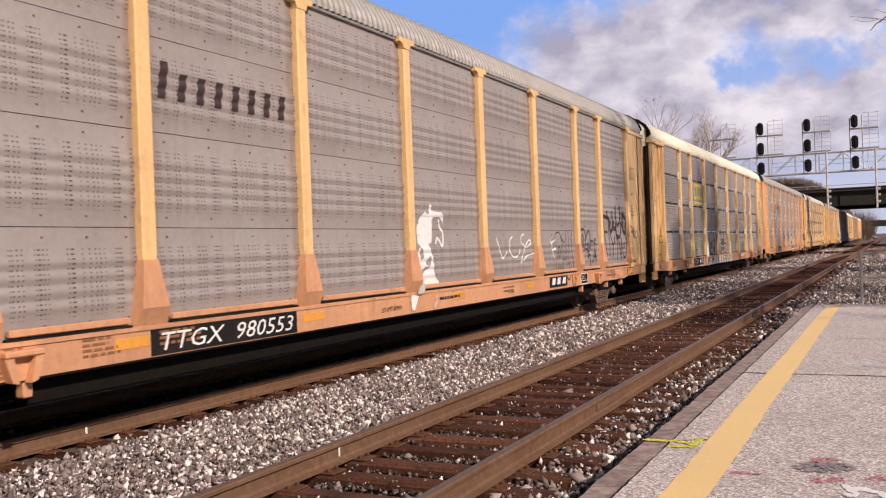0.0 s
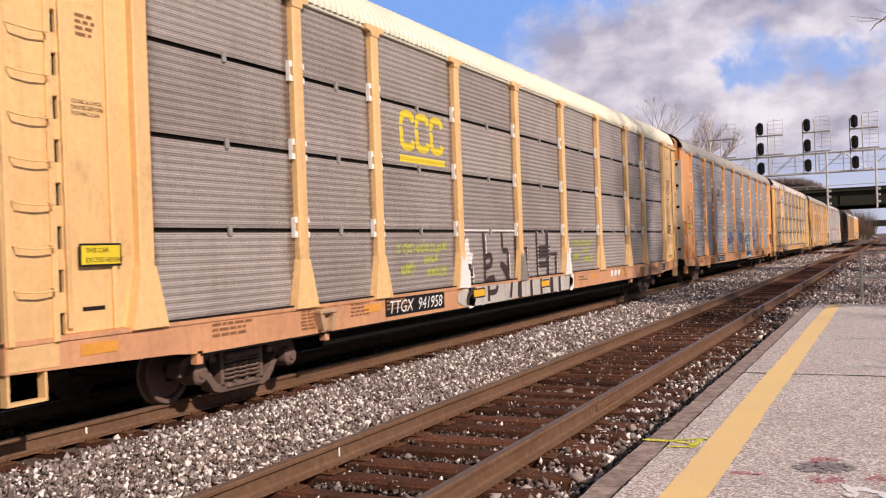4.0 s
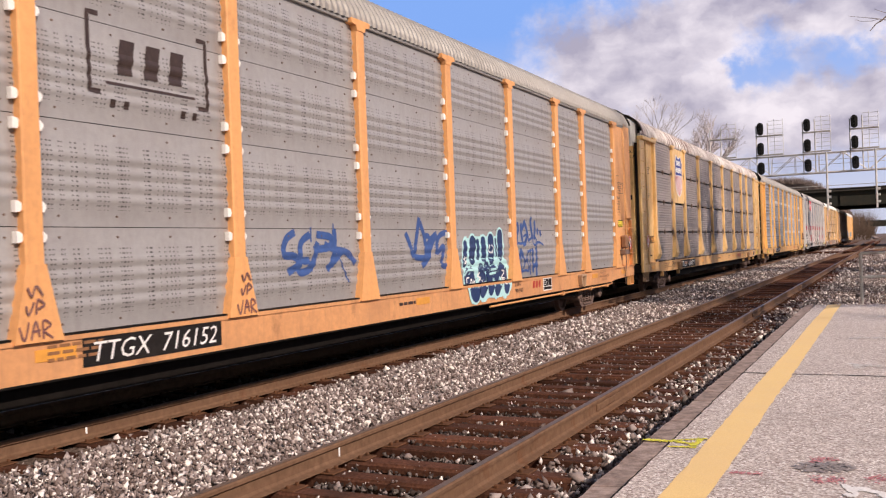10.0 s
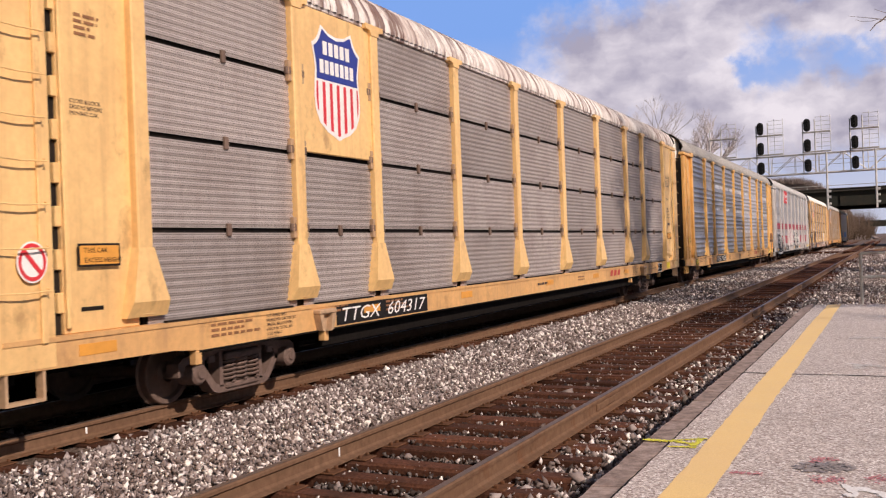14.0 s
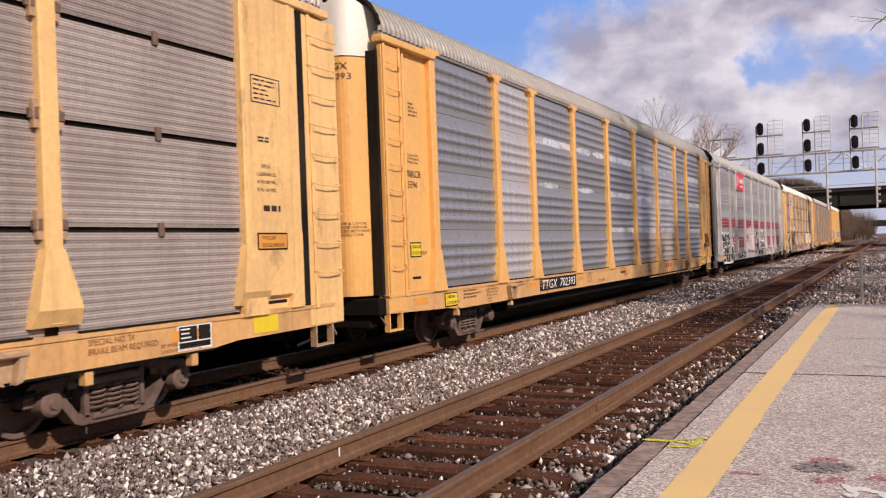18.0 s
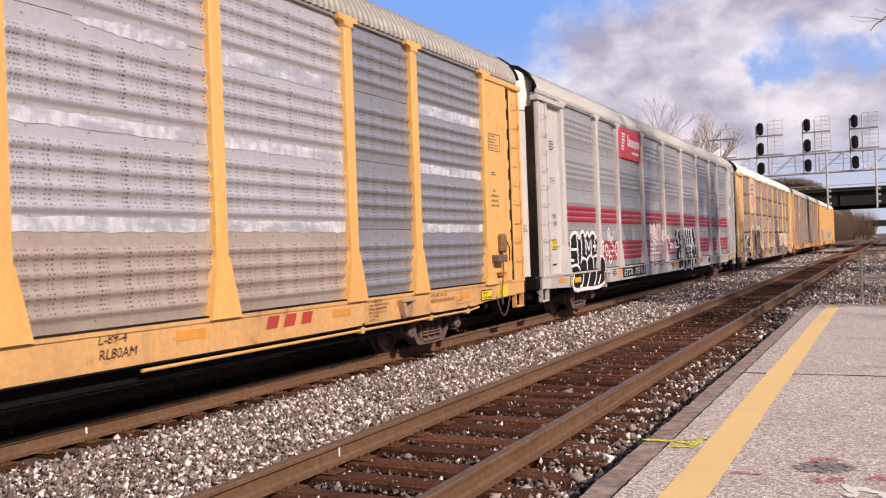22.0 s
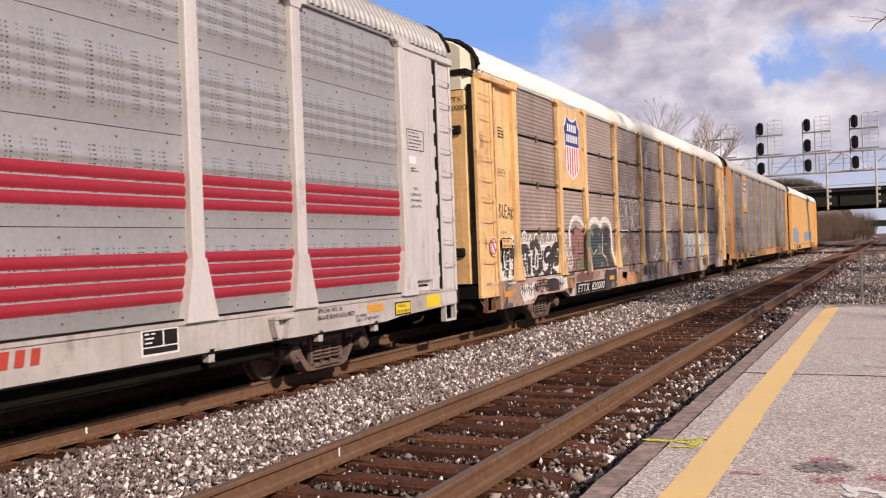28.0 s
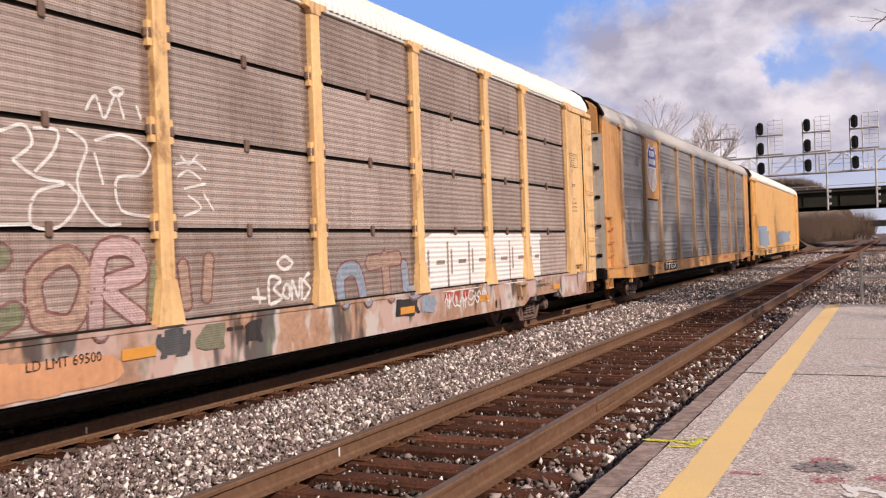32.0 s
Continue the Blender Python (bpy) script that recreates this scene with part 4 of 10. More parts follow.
# ---------------- plants and distance ----------------
def grow(g, p, d, length, r, depth, rng, twigs, spread=0.55):
    """Recursive bare branching; thin ends go to the twig mesh."""
    q = p + d * length
    mid = (p + q) / 2 + Vector((rng.uniform(-1, 1), rng.uniform(-1, 1), rng.uniform(-0.5, 0.5))) * length * 0.06
    (g if depth > 2 else twigs).tube([p, mid, q], r, 6 if depth > 2 else 3, r * 0.68)
    if depth == 0:
        return
    for k in range(rng.choice((2, 3, 3)) if depth > 1 else 3):
        dd = (d + Vector((rng.uniform(-1, 1), rng.uniform(-1, 1), rng.uniform(-0.35, 0.8))) * spread).normalized()
        start = p + (q - p) * rng.uniform(0.55, 1.0)
        grow(g, start, dd, length * rng.uniform(0.58, 0.82), r * rng.uniform(0.55, 0.72), depth - 1, rng, twigs, spread)


def bare_tree(x, y, z, height, depth, seed, label, lean=(0, 0), thick=0.018, mats=("bark", "twig")):
    rng = random.Random(seed)
    root = new("bare_tree")
    root.location = (x, y, z)
    tagged(root, label, "tree", "bare trees")
    g, tw = Geo(), Geo()
    grow(g, Vector((0, 0, 0)), Vector((lean[0], lean[1], 1)).normalized(), height * 0.3, height * thick, depth, rng, tw)
    part("trunk", g, M[mats[0]], root, smooth=50)
    part("crown", tw, M[mats[1]], root, "crown of bare winter twigs")


HILL = [(-400, 12), (-120, 18), (-60, 20.5), (-36, 20.5), (-27, 20), (-21, 17.5), (-16, 12.5), (-12, 7), (-8, 2), (-4, -0.5)]


def plants():
    rng = random.Random(21)
    for k in range(7):
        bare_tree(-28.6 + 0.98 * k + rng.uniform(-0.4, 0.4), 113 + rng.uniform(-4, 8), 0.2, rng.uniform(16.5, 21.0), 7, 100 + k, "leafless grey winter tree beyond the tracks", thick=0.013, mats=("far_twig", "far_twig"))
    stand = ((11.0, 15.0, 18), (11.0, 18.5, 22), (12.5, 22.5, 20), (10.2, 26.0, 19), (11.5, 31.0, 20), (10.0, 37.0, 19), (13.5, 41.0, 21), (10.0, 47.0, 18), (12.0, 55.0, 20))
    for k, (x, y, h) in enumerate(stand):
        bare_tree(x, y, -0.3, h, 8, 7 + 10 * k, "tall leafless tree beside the platform end", (0.06, 0.0), 0.0095)
    limb = new("low_branch")
    limb.location = (7.6, 22.5, -0.3)
    limb.name = "overhanging_branch"
    tagged(limb, "thin bare branch reaching over the platform end", "branch")
    for pts, r in (([(0, 0, 6.6), (-3.5, -2.0, 6.4), (-6.3, -4.0, 6.1), (-7.5, -4.5, 5.78), (-7.63, -4.5, 5.68), (-7.72, -4.5, 5.63), (-7.82, -4.5, 5.52)], 0.03), ([(-6.3, -4.0, 6.1), (-7.5, -4.5, 5.66), (-7.67, -4.5, 5.71), (-7.9, -4.5, 5.77), (-8.16, -4.5, 5.83)], 0.011),
                   ([(-6.3, -4.0, 6.1), (-7.2, -4.4, 5.98), (-7.45, -4.5, 6.0), (-7.62, -4.5, 6.06), (-7.74, -4.5, 6.14)], 0.009), ([(-7.67, -4.5, 5.71), (-7.8, -4.5, 5.69), (-7.96, -4.5, 5.71), (-8.05, -4.5, 5.75)], 0.005), ([(-7.5, -4.5, 5.78), (-7.6, -4.5, 5.82), (-7.75, -4.5, 5.9)], 0.006)):
        part("twig", Geo().tube(pts, r, 6, 0.006 if r > 0.02 else 0.003), M["bark"], limb)
    # brushy bank and woods far along the line: many thin upright stems
    n = 5200
    r = np.random.default_rng(8)
    g_v, g_f = [], []
    for kind, cnt, x0, x1, y0, y1, h0, h1, z0 in (("bank", 6500, -34, -12.5, 178, 300, 3.0, 7.5, -0.6), ("verge", 3200, -26, -10.5, 230, 328, 4.5, 10.5, -0.5), ("right", 2600, 2, 70, 240, 340, 4, 9, -0.6), ("left", 3800, -30, -13.5, -5, 145, 1.5, 3.8, 0.2), ("hill", 2600, -60, -6, 300, 420, 7, 14, -0.5)):
        xs, ys = r.uniform(x0, x1, cnt), r.uniform(y0, y1, cnt)
        for x, y in zip(xs, ys):
            h = r.uniform(h0, h1)
            for s in range(3):
                w = r.uniform(0.02, 0.05) * (1 if kind != "hill" else 2.2)
                dx, dy = r.normal(0, 0.22 * h, 2)
                b = len(g_v)
                zb = z0 + r.uniform(0, 0.3) * h * (s > 0)
                g_v += [(x - w, y, zb), (x + w, y + w, zb), (x, y - w, zb), (x + dx, y + dy, z0 + h * r.uniform(0.6, 1.0))]
                g_f += [(b, b + 1, b + 3), (b + 1, b + 2, b + 3), (b + 2, b, b + 3)]
    ob = new("winter_brush", fast_mesh("winter_brush", np.array(g_v), np.array(g_f), M["brush"]))
    tagged(ob, "brown leafless brush and woods along the line", "brush", kind="stuff")
    # low wooded hill behind
    g = Geo()
    for k in range(4200):
        x = r.uniform(-75, -9)
        zb = np.interp(x, [q[0] for q in HILL], [q[1] for q in HILL])
        h, w, b = r.uniform(0.6, 2.4), r.uniform(0.06, 0.14), len(g.v)
        y = 338 + r.uniform(-4, 4)
        g.v += [(x - w, y, zb - 0.6), (x + w, y + w, zb - 0.6), (x, y - w, zb - 0.6), (x + r.normal(0, 0.5), y, zb + h)]
        g.f += [(b, b + 1, b + 3), (b + 1, b + 2, b + 3), (b + 2, b, b + 3)]
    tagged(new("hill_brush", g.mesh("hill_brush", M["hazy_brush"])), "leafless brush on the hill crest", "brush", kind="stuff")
    g = Geo()
    prof = HILL
    vs = [(x, 300 + 40 * s, (z if s else -0.5) + 0.0) for s in (0, 1, 3) for x, z in prof]
    k = len(prof)
    g.add(vs, [(a * k + i, a * k + i + 1, (a + 1) * k + i + 1, (a + 1) * k + i) for a in range(2) for i in range(k - 1)])
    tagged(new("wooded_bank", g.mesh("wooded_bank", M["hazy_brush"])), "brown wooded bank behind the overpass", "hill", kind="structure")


def cloud_sheet():
    """A far curved sheet of blue sky and broken cloud that drifts slowly; its UV holds degrees of turn and height."""
    m = bpy.data.materials.new("broken_cloud")
    m.use_nodes = True
    nt = m.node_tree
    nt.nodes.remove(nt.nodes["Principled BSDF"])
    uv = nt.nodes.new("ShaderNodeUVMap").outputs[0]

    def warp(vec, scale, amount):
        n = nt.nodes.new("ShaderNodeTexNoise")
        nt.links.new(vec, n.inputs[0])
        n.inputs["Scale"].default_value, n.inputs["Detail"].default_value, n.inputs["Roughness"].default_value = scale, 7, 0.6
        v = nt.nodes.new("ShaderNodeVectorMath")
        v.operation = "MULTIPLY_ADD"
        nt.links.new(n.outputs["Color"], v.inputs[0])
        v.inputs[1].default_value = (amount, amount * 0.7, 0)
        nt.links.new(vec, v.inputs[2])
        return v.outputs[0]
    bent = warp(uv, 0.3, 8.0)

    def lobe(az, el, ra, re, soft=0.4):
        k = nt.nodes.new("ShaderNodeVectorMath")
        k.operation = "SUBTRACT"
        nt.links.new(bent, k.inputs[0])
        k.inputs[1].default_value = (az + 4.0, el + 2.8, 0)
        d = nt.nodes.new("ShaderNodeVectorMath")
        d.operation = "MULTIPLY"
        nt.links.new(k.outputs[0], d.inputs[0])
        d.inputs[1].default_value = (1 / ra, 1 / re, 0)
        ln = nt.nodes.new("ShaderNodeVectorMath")
        ln.operation = "LENGTH"
        nt.links.new(d.outputs[0], ln.inputs[0])
        r = nt.nodes.new("ShaderNodeMapRange")
        r.interpolation_type = "SMOOTHSTEP"
        nt.links.new(ln.outputs["Value"], r.inputs[0])
        r.inputs[1].default_value, r.inputs[2].default_value, r.inputs[3].default_value, r.inputs[4].default_value = 1.0 - soft, 1.0 + soft * 0.4, 1.0, 0.0
        return r.outputs[0]
    cover = noise_fac(nt, uv, 0.05, 6, 0.5, 0.62, (1, 1.8, 1))
    for az, el, ra, re in CLOUD_MASSES:
        cover = math_node(nt, "MAXIMUM", cover, lobe(az, el, ra, re))
    for az, el, ra, re in CLOUD_HOLES:
        cover = math_node(nt, "MULTIPLY", cover, math_node(nt, "SUBTRACT", 1.0, lobe(az, el, ra, re, 0.8)))
    sep = nt.nodes.new("ShaderNodeSeparateXYZ")
    nt.links.new(uv, sep.inputs[0])
    hi = nt.nodes.new("ShaderNodeMapRange")
    nt.links.new(sep.outputs[1], hi.inputs[0])
    hi.inputs[1].default_value, hi.inputs[2].default_value = 2, 13
    blue = mix_rgb(nt, hi.outputs[0], (0.6, 0.64, 0.78), (0.23, 0.43, 0.9))
    tone = noise_fac(nt, warp(uv, 0.5, 1.6), 0.2, 8, 0.38, 0.62, (1, 1.6, 1), 0.5)
    col = mix_rgb(nt, tone, (0.44, 0.41, 0.5), (0.93, 0.87, 0.9))
    col = mix_rgb(nt, math_node(nt, "MULTIPLY", cover, 0.95), blue, col)
    em = nt.nodes.new("ShaderNodeEmission")
    nt.links.new(col, em.inputs[0])
    em.inputs[1].default_value = 1.12
    nt.links.new(em.outputs[0], nt.nodes["Material Output"].inputs[0])
    g = Geo()
    na, ne, R = 50, 20, 3600.0
    deg = []
    for i in range(na + 1):
        az = -85 + 150 * i / na
        for j in range(ne + 1):
            el = -3 + 54 * j / ne
            deg.append((az, el))
            g.v.append((R * math.sin(radians(az)) * math.cos(radians(el)), R * math.cos(radians(az)) * math.cos(radians(el)), R * math.sin(radians(el))))
    for i in range(na):
        for j in range(ne):
            a = i * (ne + 1) + j
            g.f.append((a, a + ne + 1, a + ne + 2, a + 1))
    me = g.mesh("cloud_backdrop", m, 60)
    layer = me.uv_layers.new(name="degrees")
    for lp in me.loops:
        layer.data[lp.index].uv = deg[lp.vertex_index]
    ob = new("cloud_backdrop", me)
    tagged(ob, "broken white and grey cumulus clouds in a blue sky", "clouds", kind="structure")
    return ob


# turn and height of the cloud masses and of the blue gaps, with their half widths, in degrees
CLOUD_MASSES = [(-15.4, 11.0, 6.7, 3.9), (-9.6, 12.2, 8.7, 3.9), (-8.2, 7.4, 11.0, 3.9), (-1.9, 9.1, 3.7, 2.9), (-2.4, 12.9, 5.3, 2.1), (-12.8, 6.8, 8.3, 2.1)]
CLOUD_HOLES = [(-6.6, 10.7, 2.5, 1.8), (-2.8, 10.3, 1.8, 1.4), (-8.4, 10.1, 1.3, 0.9), (-25.0, 14.6, 4.0, 2.1)]


# ---------------- autorack railcars ----------------
POSTS = [-11.95, -9.18, -7.2, -4.37, -1.5, 1.4, 4.25, 7.09, 9.06, 11.9]
SHEET_Z = [1.0, 2.0, 3.0, 4.0]
PX = 1.47                      # outer face of the side sheets
cache = {}


def rib_steps(kind):
    """Outline of one sheet as (depth, height) steps."""
    out = [(0, 0.0)]
    if kind == "bi":
        for k in range(4):
            z = 0.2 + 0.1375 * k
            out += [(0, z), (0.011, z + 0.025), (0.017, z + 0.05), (0.017, z + 0.07), (0.01, z + 0.095), (0, z + 0.118)]
        top = 0.992
    elif kind == "silver":
        for k in range(4):
            z = 0.1 + 0.19 * k
            out += [(0.017 * (1 - math.cos(math.pi * q / 4)) , z + 0.15 * q / 8) for q in range(9)]
        top = 0.992
    elif kind == "tri":
        for k in range(11):
            z = 0.02 + 0.083 * k
            out += [(0, z), (0.009, z + 0.024), (0.009, z + 0.044), (0, z + 0.066)]
        top = 0.945
    else:
        top = 0.998
    return out + [(0, top)]


def depth_at(kind, z):
    zz = (z - SHEET_Z[0]) % 1.0
    st = rib_steps(kind)
    for (a, p), (b, q) in zip(st, st[1:]):
        if p <= zz <= q:
            return a + (b - a) * (zz - p) / max(q - p, 1e-6)
    return 0.0


def sheet_mesh(kind, width, mat, red=0, low=0):
    key = (kind, round(width, 2), mat, red, low)
    if key not in cache:
        st = [(d, z) for d, z in rib_steps(kind) if not low or z <= 0.93]
        if low:
            st.append((0, 0.935))
        prof = [(PX + d, z) for d, z in st] + [(PX + d - 0.008, z) for d, z in st[::-1]]
        me = Geo().prism(prof, "y", -width / 2, width / 2).mesh("side_sheet", M[mat], 50 if kind in ("silver", "bi") else 0)
        if red:
            me.materials.append(M["red_f"])
            for q in me.polygons:
                if abs(q.normal.y) < 0.5 and q.center.x > PX + 0.004 and q.center.z < (0.8 if red == 1 else 0.62):
                    q.material_index = 1
        cache[key] = me
    return cache[key]


def shared(key, make):
    if key not in cache:
        cache[key] = make()
    return cache[key]


def post_geo():
    g = Geo()
    g.cbox(1.44, 1.565, -0.1, 0.1, 1.1, 4.86, 0.015)
    return g


def foot_geo(w=0.26, top=1.66, bend=None):
    """Flared post foot, flat down to the sill or with a flange that turns in over it."""
    g = Geo()
    low, x = (bend[0], 1.625) if bend else (0.972, 1.588)
    rows = [(1.44, w, low), (x, w, low), (1.44, 0.12, top), (1.57, 0.105, top)]
    if bend:
        rows = [(1.44, w + 0.03, bend[1]), (1.548, w + 0.03, bend[1])] + rows
    g.add([(a, q * b, z) for a, b, z in rows for q in (-1, 1)], [])
    n = len(rows) // 2
    base = len(g.v) - 4 * n
    for k in range(n - 1):
        a = base + 4 * k
        g.f += [(a, a + 1, a + 5, a + 4), (a + 2, a + 6, a + 7, a + 3), (a, a + 4, a + 6, a + 2), (a + 1, a + 3, a + 7, a + 5)]
    a = base + 4 * (n - 1)
    g.f += [(base, base + 2, base + 3, base + 1), (a, a + 1, a + 3, a + 2)]
    return g


def cap_geo():
    g = Geo()
    g.prism([(-0.105, 4.84), (0.105, 4.84), (0.13, 4.91), (0.25, 4.93), (0.25, 5.0), (-0.25, 5.0), (-0.25, 4.93), (-0.13, 4.91)], "x", 1.46, 1.575)
    return g


ROOF = [(1.52, 4.99), (1.52, 5.06), (1.48, 5.18), (1.36, 5.38), (1.14, 5.54), (0.75, 5.65), (0, 5.7)]


def roof_geo():
    prof = ROOF + [(-x, z) for x, z in ROOF[-2::-1]]
    g, n = Geo(), len(prof)
    ys, y = [], -13.65
    while y < 13.6:
        ys += [(y, 0.0), (y + 0.03, 0.028), (y + 0.075, 0.028), (y + 0.105, 0.0)]
        y += 0.15
    for yy, lift in ys:
        for x, z in prof:
            k = 1 + lift / 1.6
            g.v.append((x * k, yy, 4.0 + (z - 4.0) * k if z > 5.02 else z))
    for i in range(len(ys) - 1):
        for j in range(n - 1):
            a = i * n + j
            g.f.append((a, a + 1, a + 1 + n, a + n))
    return g


DOOR_HALF = {"round": 1.37, "square": 1.37, "flush": 1.49}


def door_reach(x, shape="round"):
    """How far the end door stands out at a distance x from the centre line."""
    if shape == "flush":
        return 13.7
    if shape == "square":
        return 13.9 - 0.16 * max(0.0, (abs(x) - 1.32) / 0.05) ** 2
    t = abs(x) / 1.37
    return 13.96 if t < 0.7 else 13.96 - 0.5 * ((t - 0.7) / 0.3) ** 2


def hood_geo(s, shape):
    """Rounded closing cap that carries the roof line over one end door."""
    tops = [(x * 0.98, z - 0.02) for x, z in ROOF[1:]][::-1]
    g, n = Geo(), 28
    for i in range(n + 1):
        x = -1.37 + 2.74 * i / n
        zt = float(np.interp(abs(x), [q[0] for q in tops], [q[1] for q in tops]))
        y = s * door_reach(x, shape)
        g.v += [(x, y, 4.62), (x, y, zt - 0.03), (x, y - s * 0.03, zt), (x, s * 13.4, zt), (x, s * 13.4, 4.62)]
    for i in range(n):
        a = 5 * i
        g.f += [(a + q, a + (q + 1) % 5, a + 5 + (q + 1) % 5, a + 5 + q) for q in range(5)]
    g.f += [tuple(range(5)), tuple(5 * n + q for q in range(5))]
    return g


def door_geo(s, side, deep=0.004, shape="round"):
    """One leaf of the clamshell end door, with vertical ribs and a rounded corner."""
    pts = []
    n = 26
    for i in range(n + 1):
        t = i / n
        x = 0.02 + (DOOR_HALF[shape] - 0.02) * t
        rib = deep if (i % 9 in (3, 4, 5) and t < 0.85) else 0.0
        pts.append((side * x, s * (door_reach(x, shape) + rib)))
    prof = pts + [(x * 0.985, y - s * 0.04) for x, y in pts[::-1]]
    return Geo().prism(prof, "z", 1.0, 4.6)


def rung_geo(k=1.0):
    return Geo().tube([(1.54, -0.2 * k, 0.035), (1.63, -0.19 * k, 0.0), (1.64, 0, -0.012), (1.63, 0.19 * k, 0.0), (1.54, 0.2 * k, 0.035)], 0.0085, 6)


def truck_frame_geo():
    """Cast side frames with pedestal jaws and a spring window, and the bolster."""
    g = Geo()
    for s in (1, -1):
        x0, x1 = (1.02, 1.19) if s > 0 else (-1.19, -1.02)
        for q in (1, -1):
            top = [(0.0, 0.64), (0.42, 0.64), (0.62, 0.58), (1.0, 0.55), (1.09, 0.49), (1.1, 0.34), (1.0, 0.34), (0.97, 0.46), (0.75, 0.46), (0.73, 0.34), (0.67, 0.34), (0.65, 0.48), (0.42, 0.55), (0.0, 0.55)]
            low = [(0.66, 0.42), (0.75, 0.38), (0.52, 0.1), (0.42, 0.07), (0.0, 0.07), (0.0, 0.15), (0.4, 0.16), (0.48, 0.2)]
            col = [(0.34, 0.14), (0.4, 0.14), (0.4, 0.56), (0.34, 0.56)]
            for shape in (top, low, col):
                g.prism([(q * y, z) for y, z in shape], "x", x0, x1)
        g.cbox(x0 - 0.03, x1 + 0.04, -0.33, 0.33, 0.44, 0.53, 0.02)
        g.cbox(x0, x1 + 0.03, -0.31, 0.31, 0.1, 0.17, 0.02)
        for y in (-0.55, 0.55):
            g.cbox(x1 - 0.02, x1 + 0.02, y - 0.06, y + 0.06, 0.44, 0.52, 0.01)
    g.cbox(-1.1, 1.1, -0.2, 0.2, 0.44, 0.62, 0.03)
    return g


def spring_geo():
    pts = [(0.105 * math.cos(a), 0.105 * math.sin(a), 0.18 + 0.27 * a / (2 * math.pi * 5.5)) for a in np.linspace(0, 2 * math.pi * 5.5, 56)]
    return Geo().tube(pts, 0.017, 5)


def cap_bearing_geo(s):
    g = Geo()
    prof = [(0.0, s * 0.19), (0.05, s * 0.19), (0.06, s * 0.17), (0.1, s * 0.165), (0.125, s * 0.14), (0.13, 0), (0.13, -s * 0.08)]
    return g.lathe(prof, (s * 1.14, 0, 0.356), 16)


def wheelset(parent, y):
    def make():
        g = Geo()
        for s in (1, -1):
            prof = [(0.1, -0.08), (0.14, -0.06), (0.29, -0.03), (0.31, -0.07), (0.382, -0.068), (0.385, -0.055), (0.357, -0.04), (0.354, 0.055), (0.345, 0.065), (0.3, 0.06), (0.28, 0.01), (0.14, 0.03), (0.1, 0.07)]
            g.lathe([(r, s * x) for r, x in prof], (s * 0.76, 0, 0), 32)
        g.tube([(-1.06, 0, 0), (1.06, 0, 0)], 0.075, 12)
        return g.mesh("wheelset", M["wheel"], 35)
    WHEELS.append(put("wheelset", shared("wheelset", make), parent, (0, y, 0.356)))
    for s in (1, -1):
        put("bearing_cap", shared(("bearing_cap", s), lambda: cap_bearing_geo(s).mesh("bearing_cap", M["truck_dust"], 35)), parent, (0, y, 0))


WHEELS = []


def text_mesh(body, size, mat, shear=0.0, stretch=1.0):
    cu = bpy.data.curves.new("lettering", "FONT")
    cu.body, cu.size, cu.shear, cu.align_x, cu.align_y, cu.resolution_u = body, size, shear, "LEFT", "TOP_BASELINE", 2
    cu.space_line = 1.05
    ob = bpy.data.objects.new("lettering", cu)
    scene.collection.objects.link(ob)
    me = bpy.data.meshes.new_from_object(ob.evaluated_get(bpy.context.evaluated_depsgraph_get()))
    bpy.data.objects.remove(ob)
    bpy.data.curves.remove(cu)
    for v in me.vertices:
        v.co = (0, v.co.x * stretch, v.co.y)
    me.materials.clear()
    me.materials.append(mat)
    return me


def lettering(car, body, y, z, size, x, mat="ink", shear=0.0, stretch=1.0):
    key = ("text", body, size, mat, shear, stretch)
    return tagged(put("lettering", shared(key, lambda: text_mesh(body, size, M[mat], shear, stretch)), car, (x, y, z)), kind="stuff")


def flat(g, pts, x):
    """A flat polygon on the car side; pts are (y, z)."""
    g.add([(x, y, z) for y, z in pts], [tuple(range(len(pts)))])


def bars(car, y, z, n, h, x, mat="wink", slant=0.15, step=0.72, gap=()):
    """A row of plain bars standing for figures."""
    g = Geo()
    for k in range(n):
        if k in gap:
            continue
        a = y + k * h * step
        flat(g, [(a, z), (a + h * 0.5, z), (a + h * (0.5 + slant), z + h), (a + h * slant, z + h)], x)
    return tagged(part("marking", g, M[mat], car), kind="stuff")


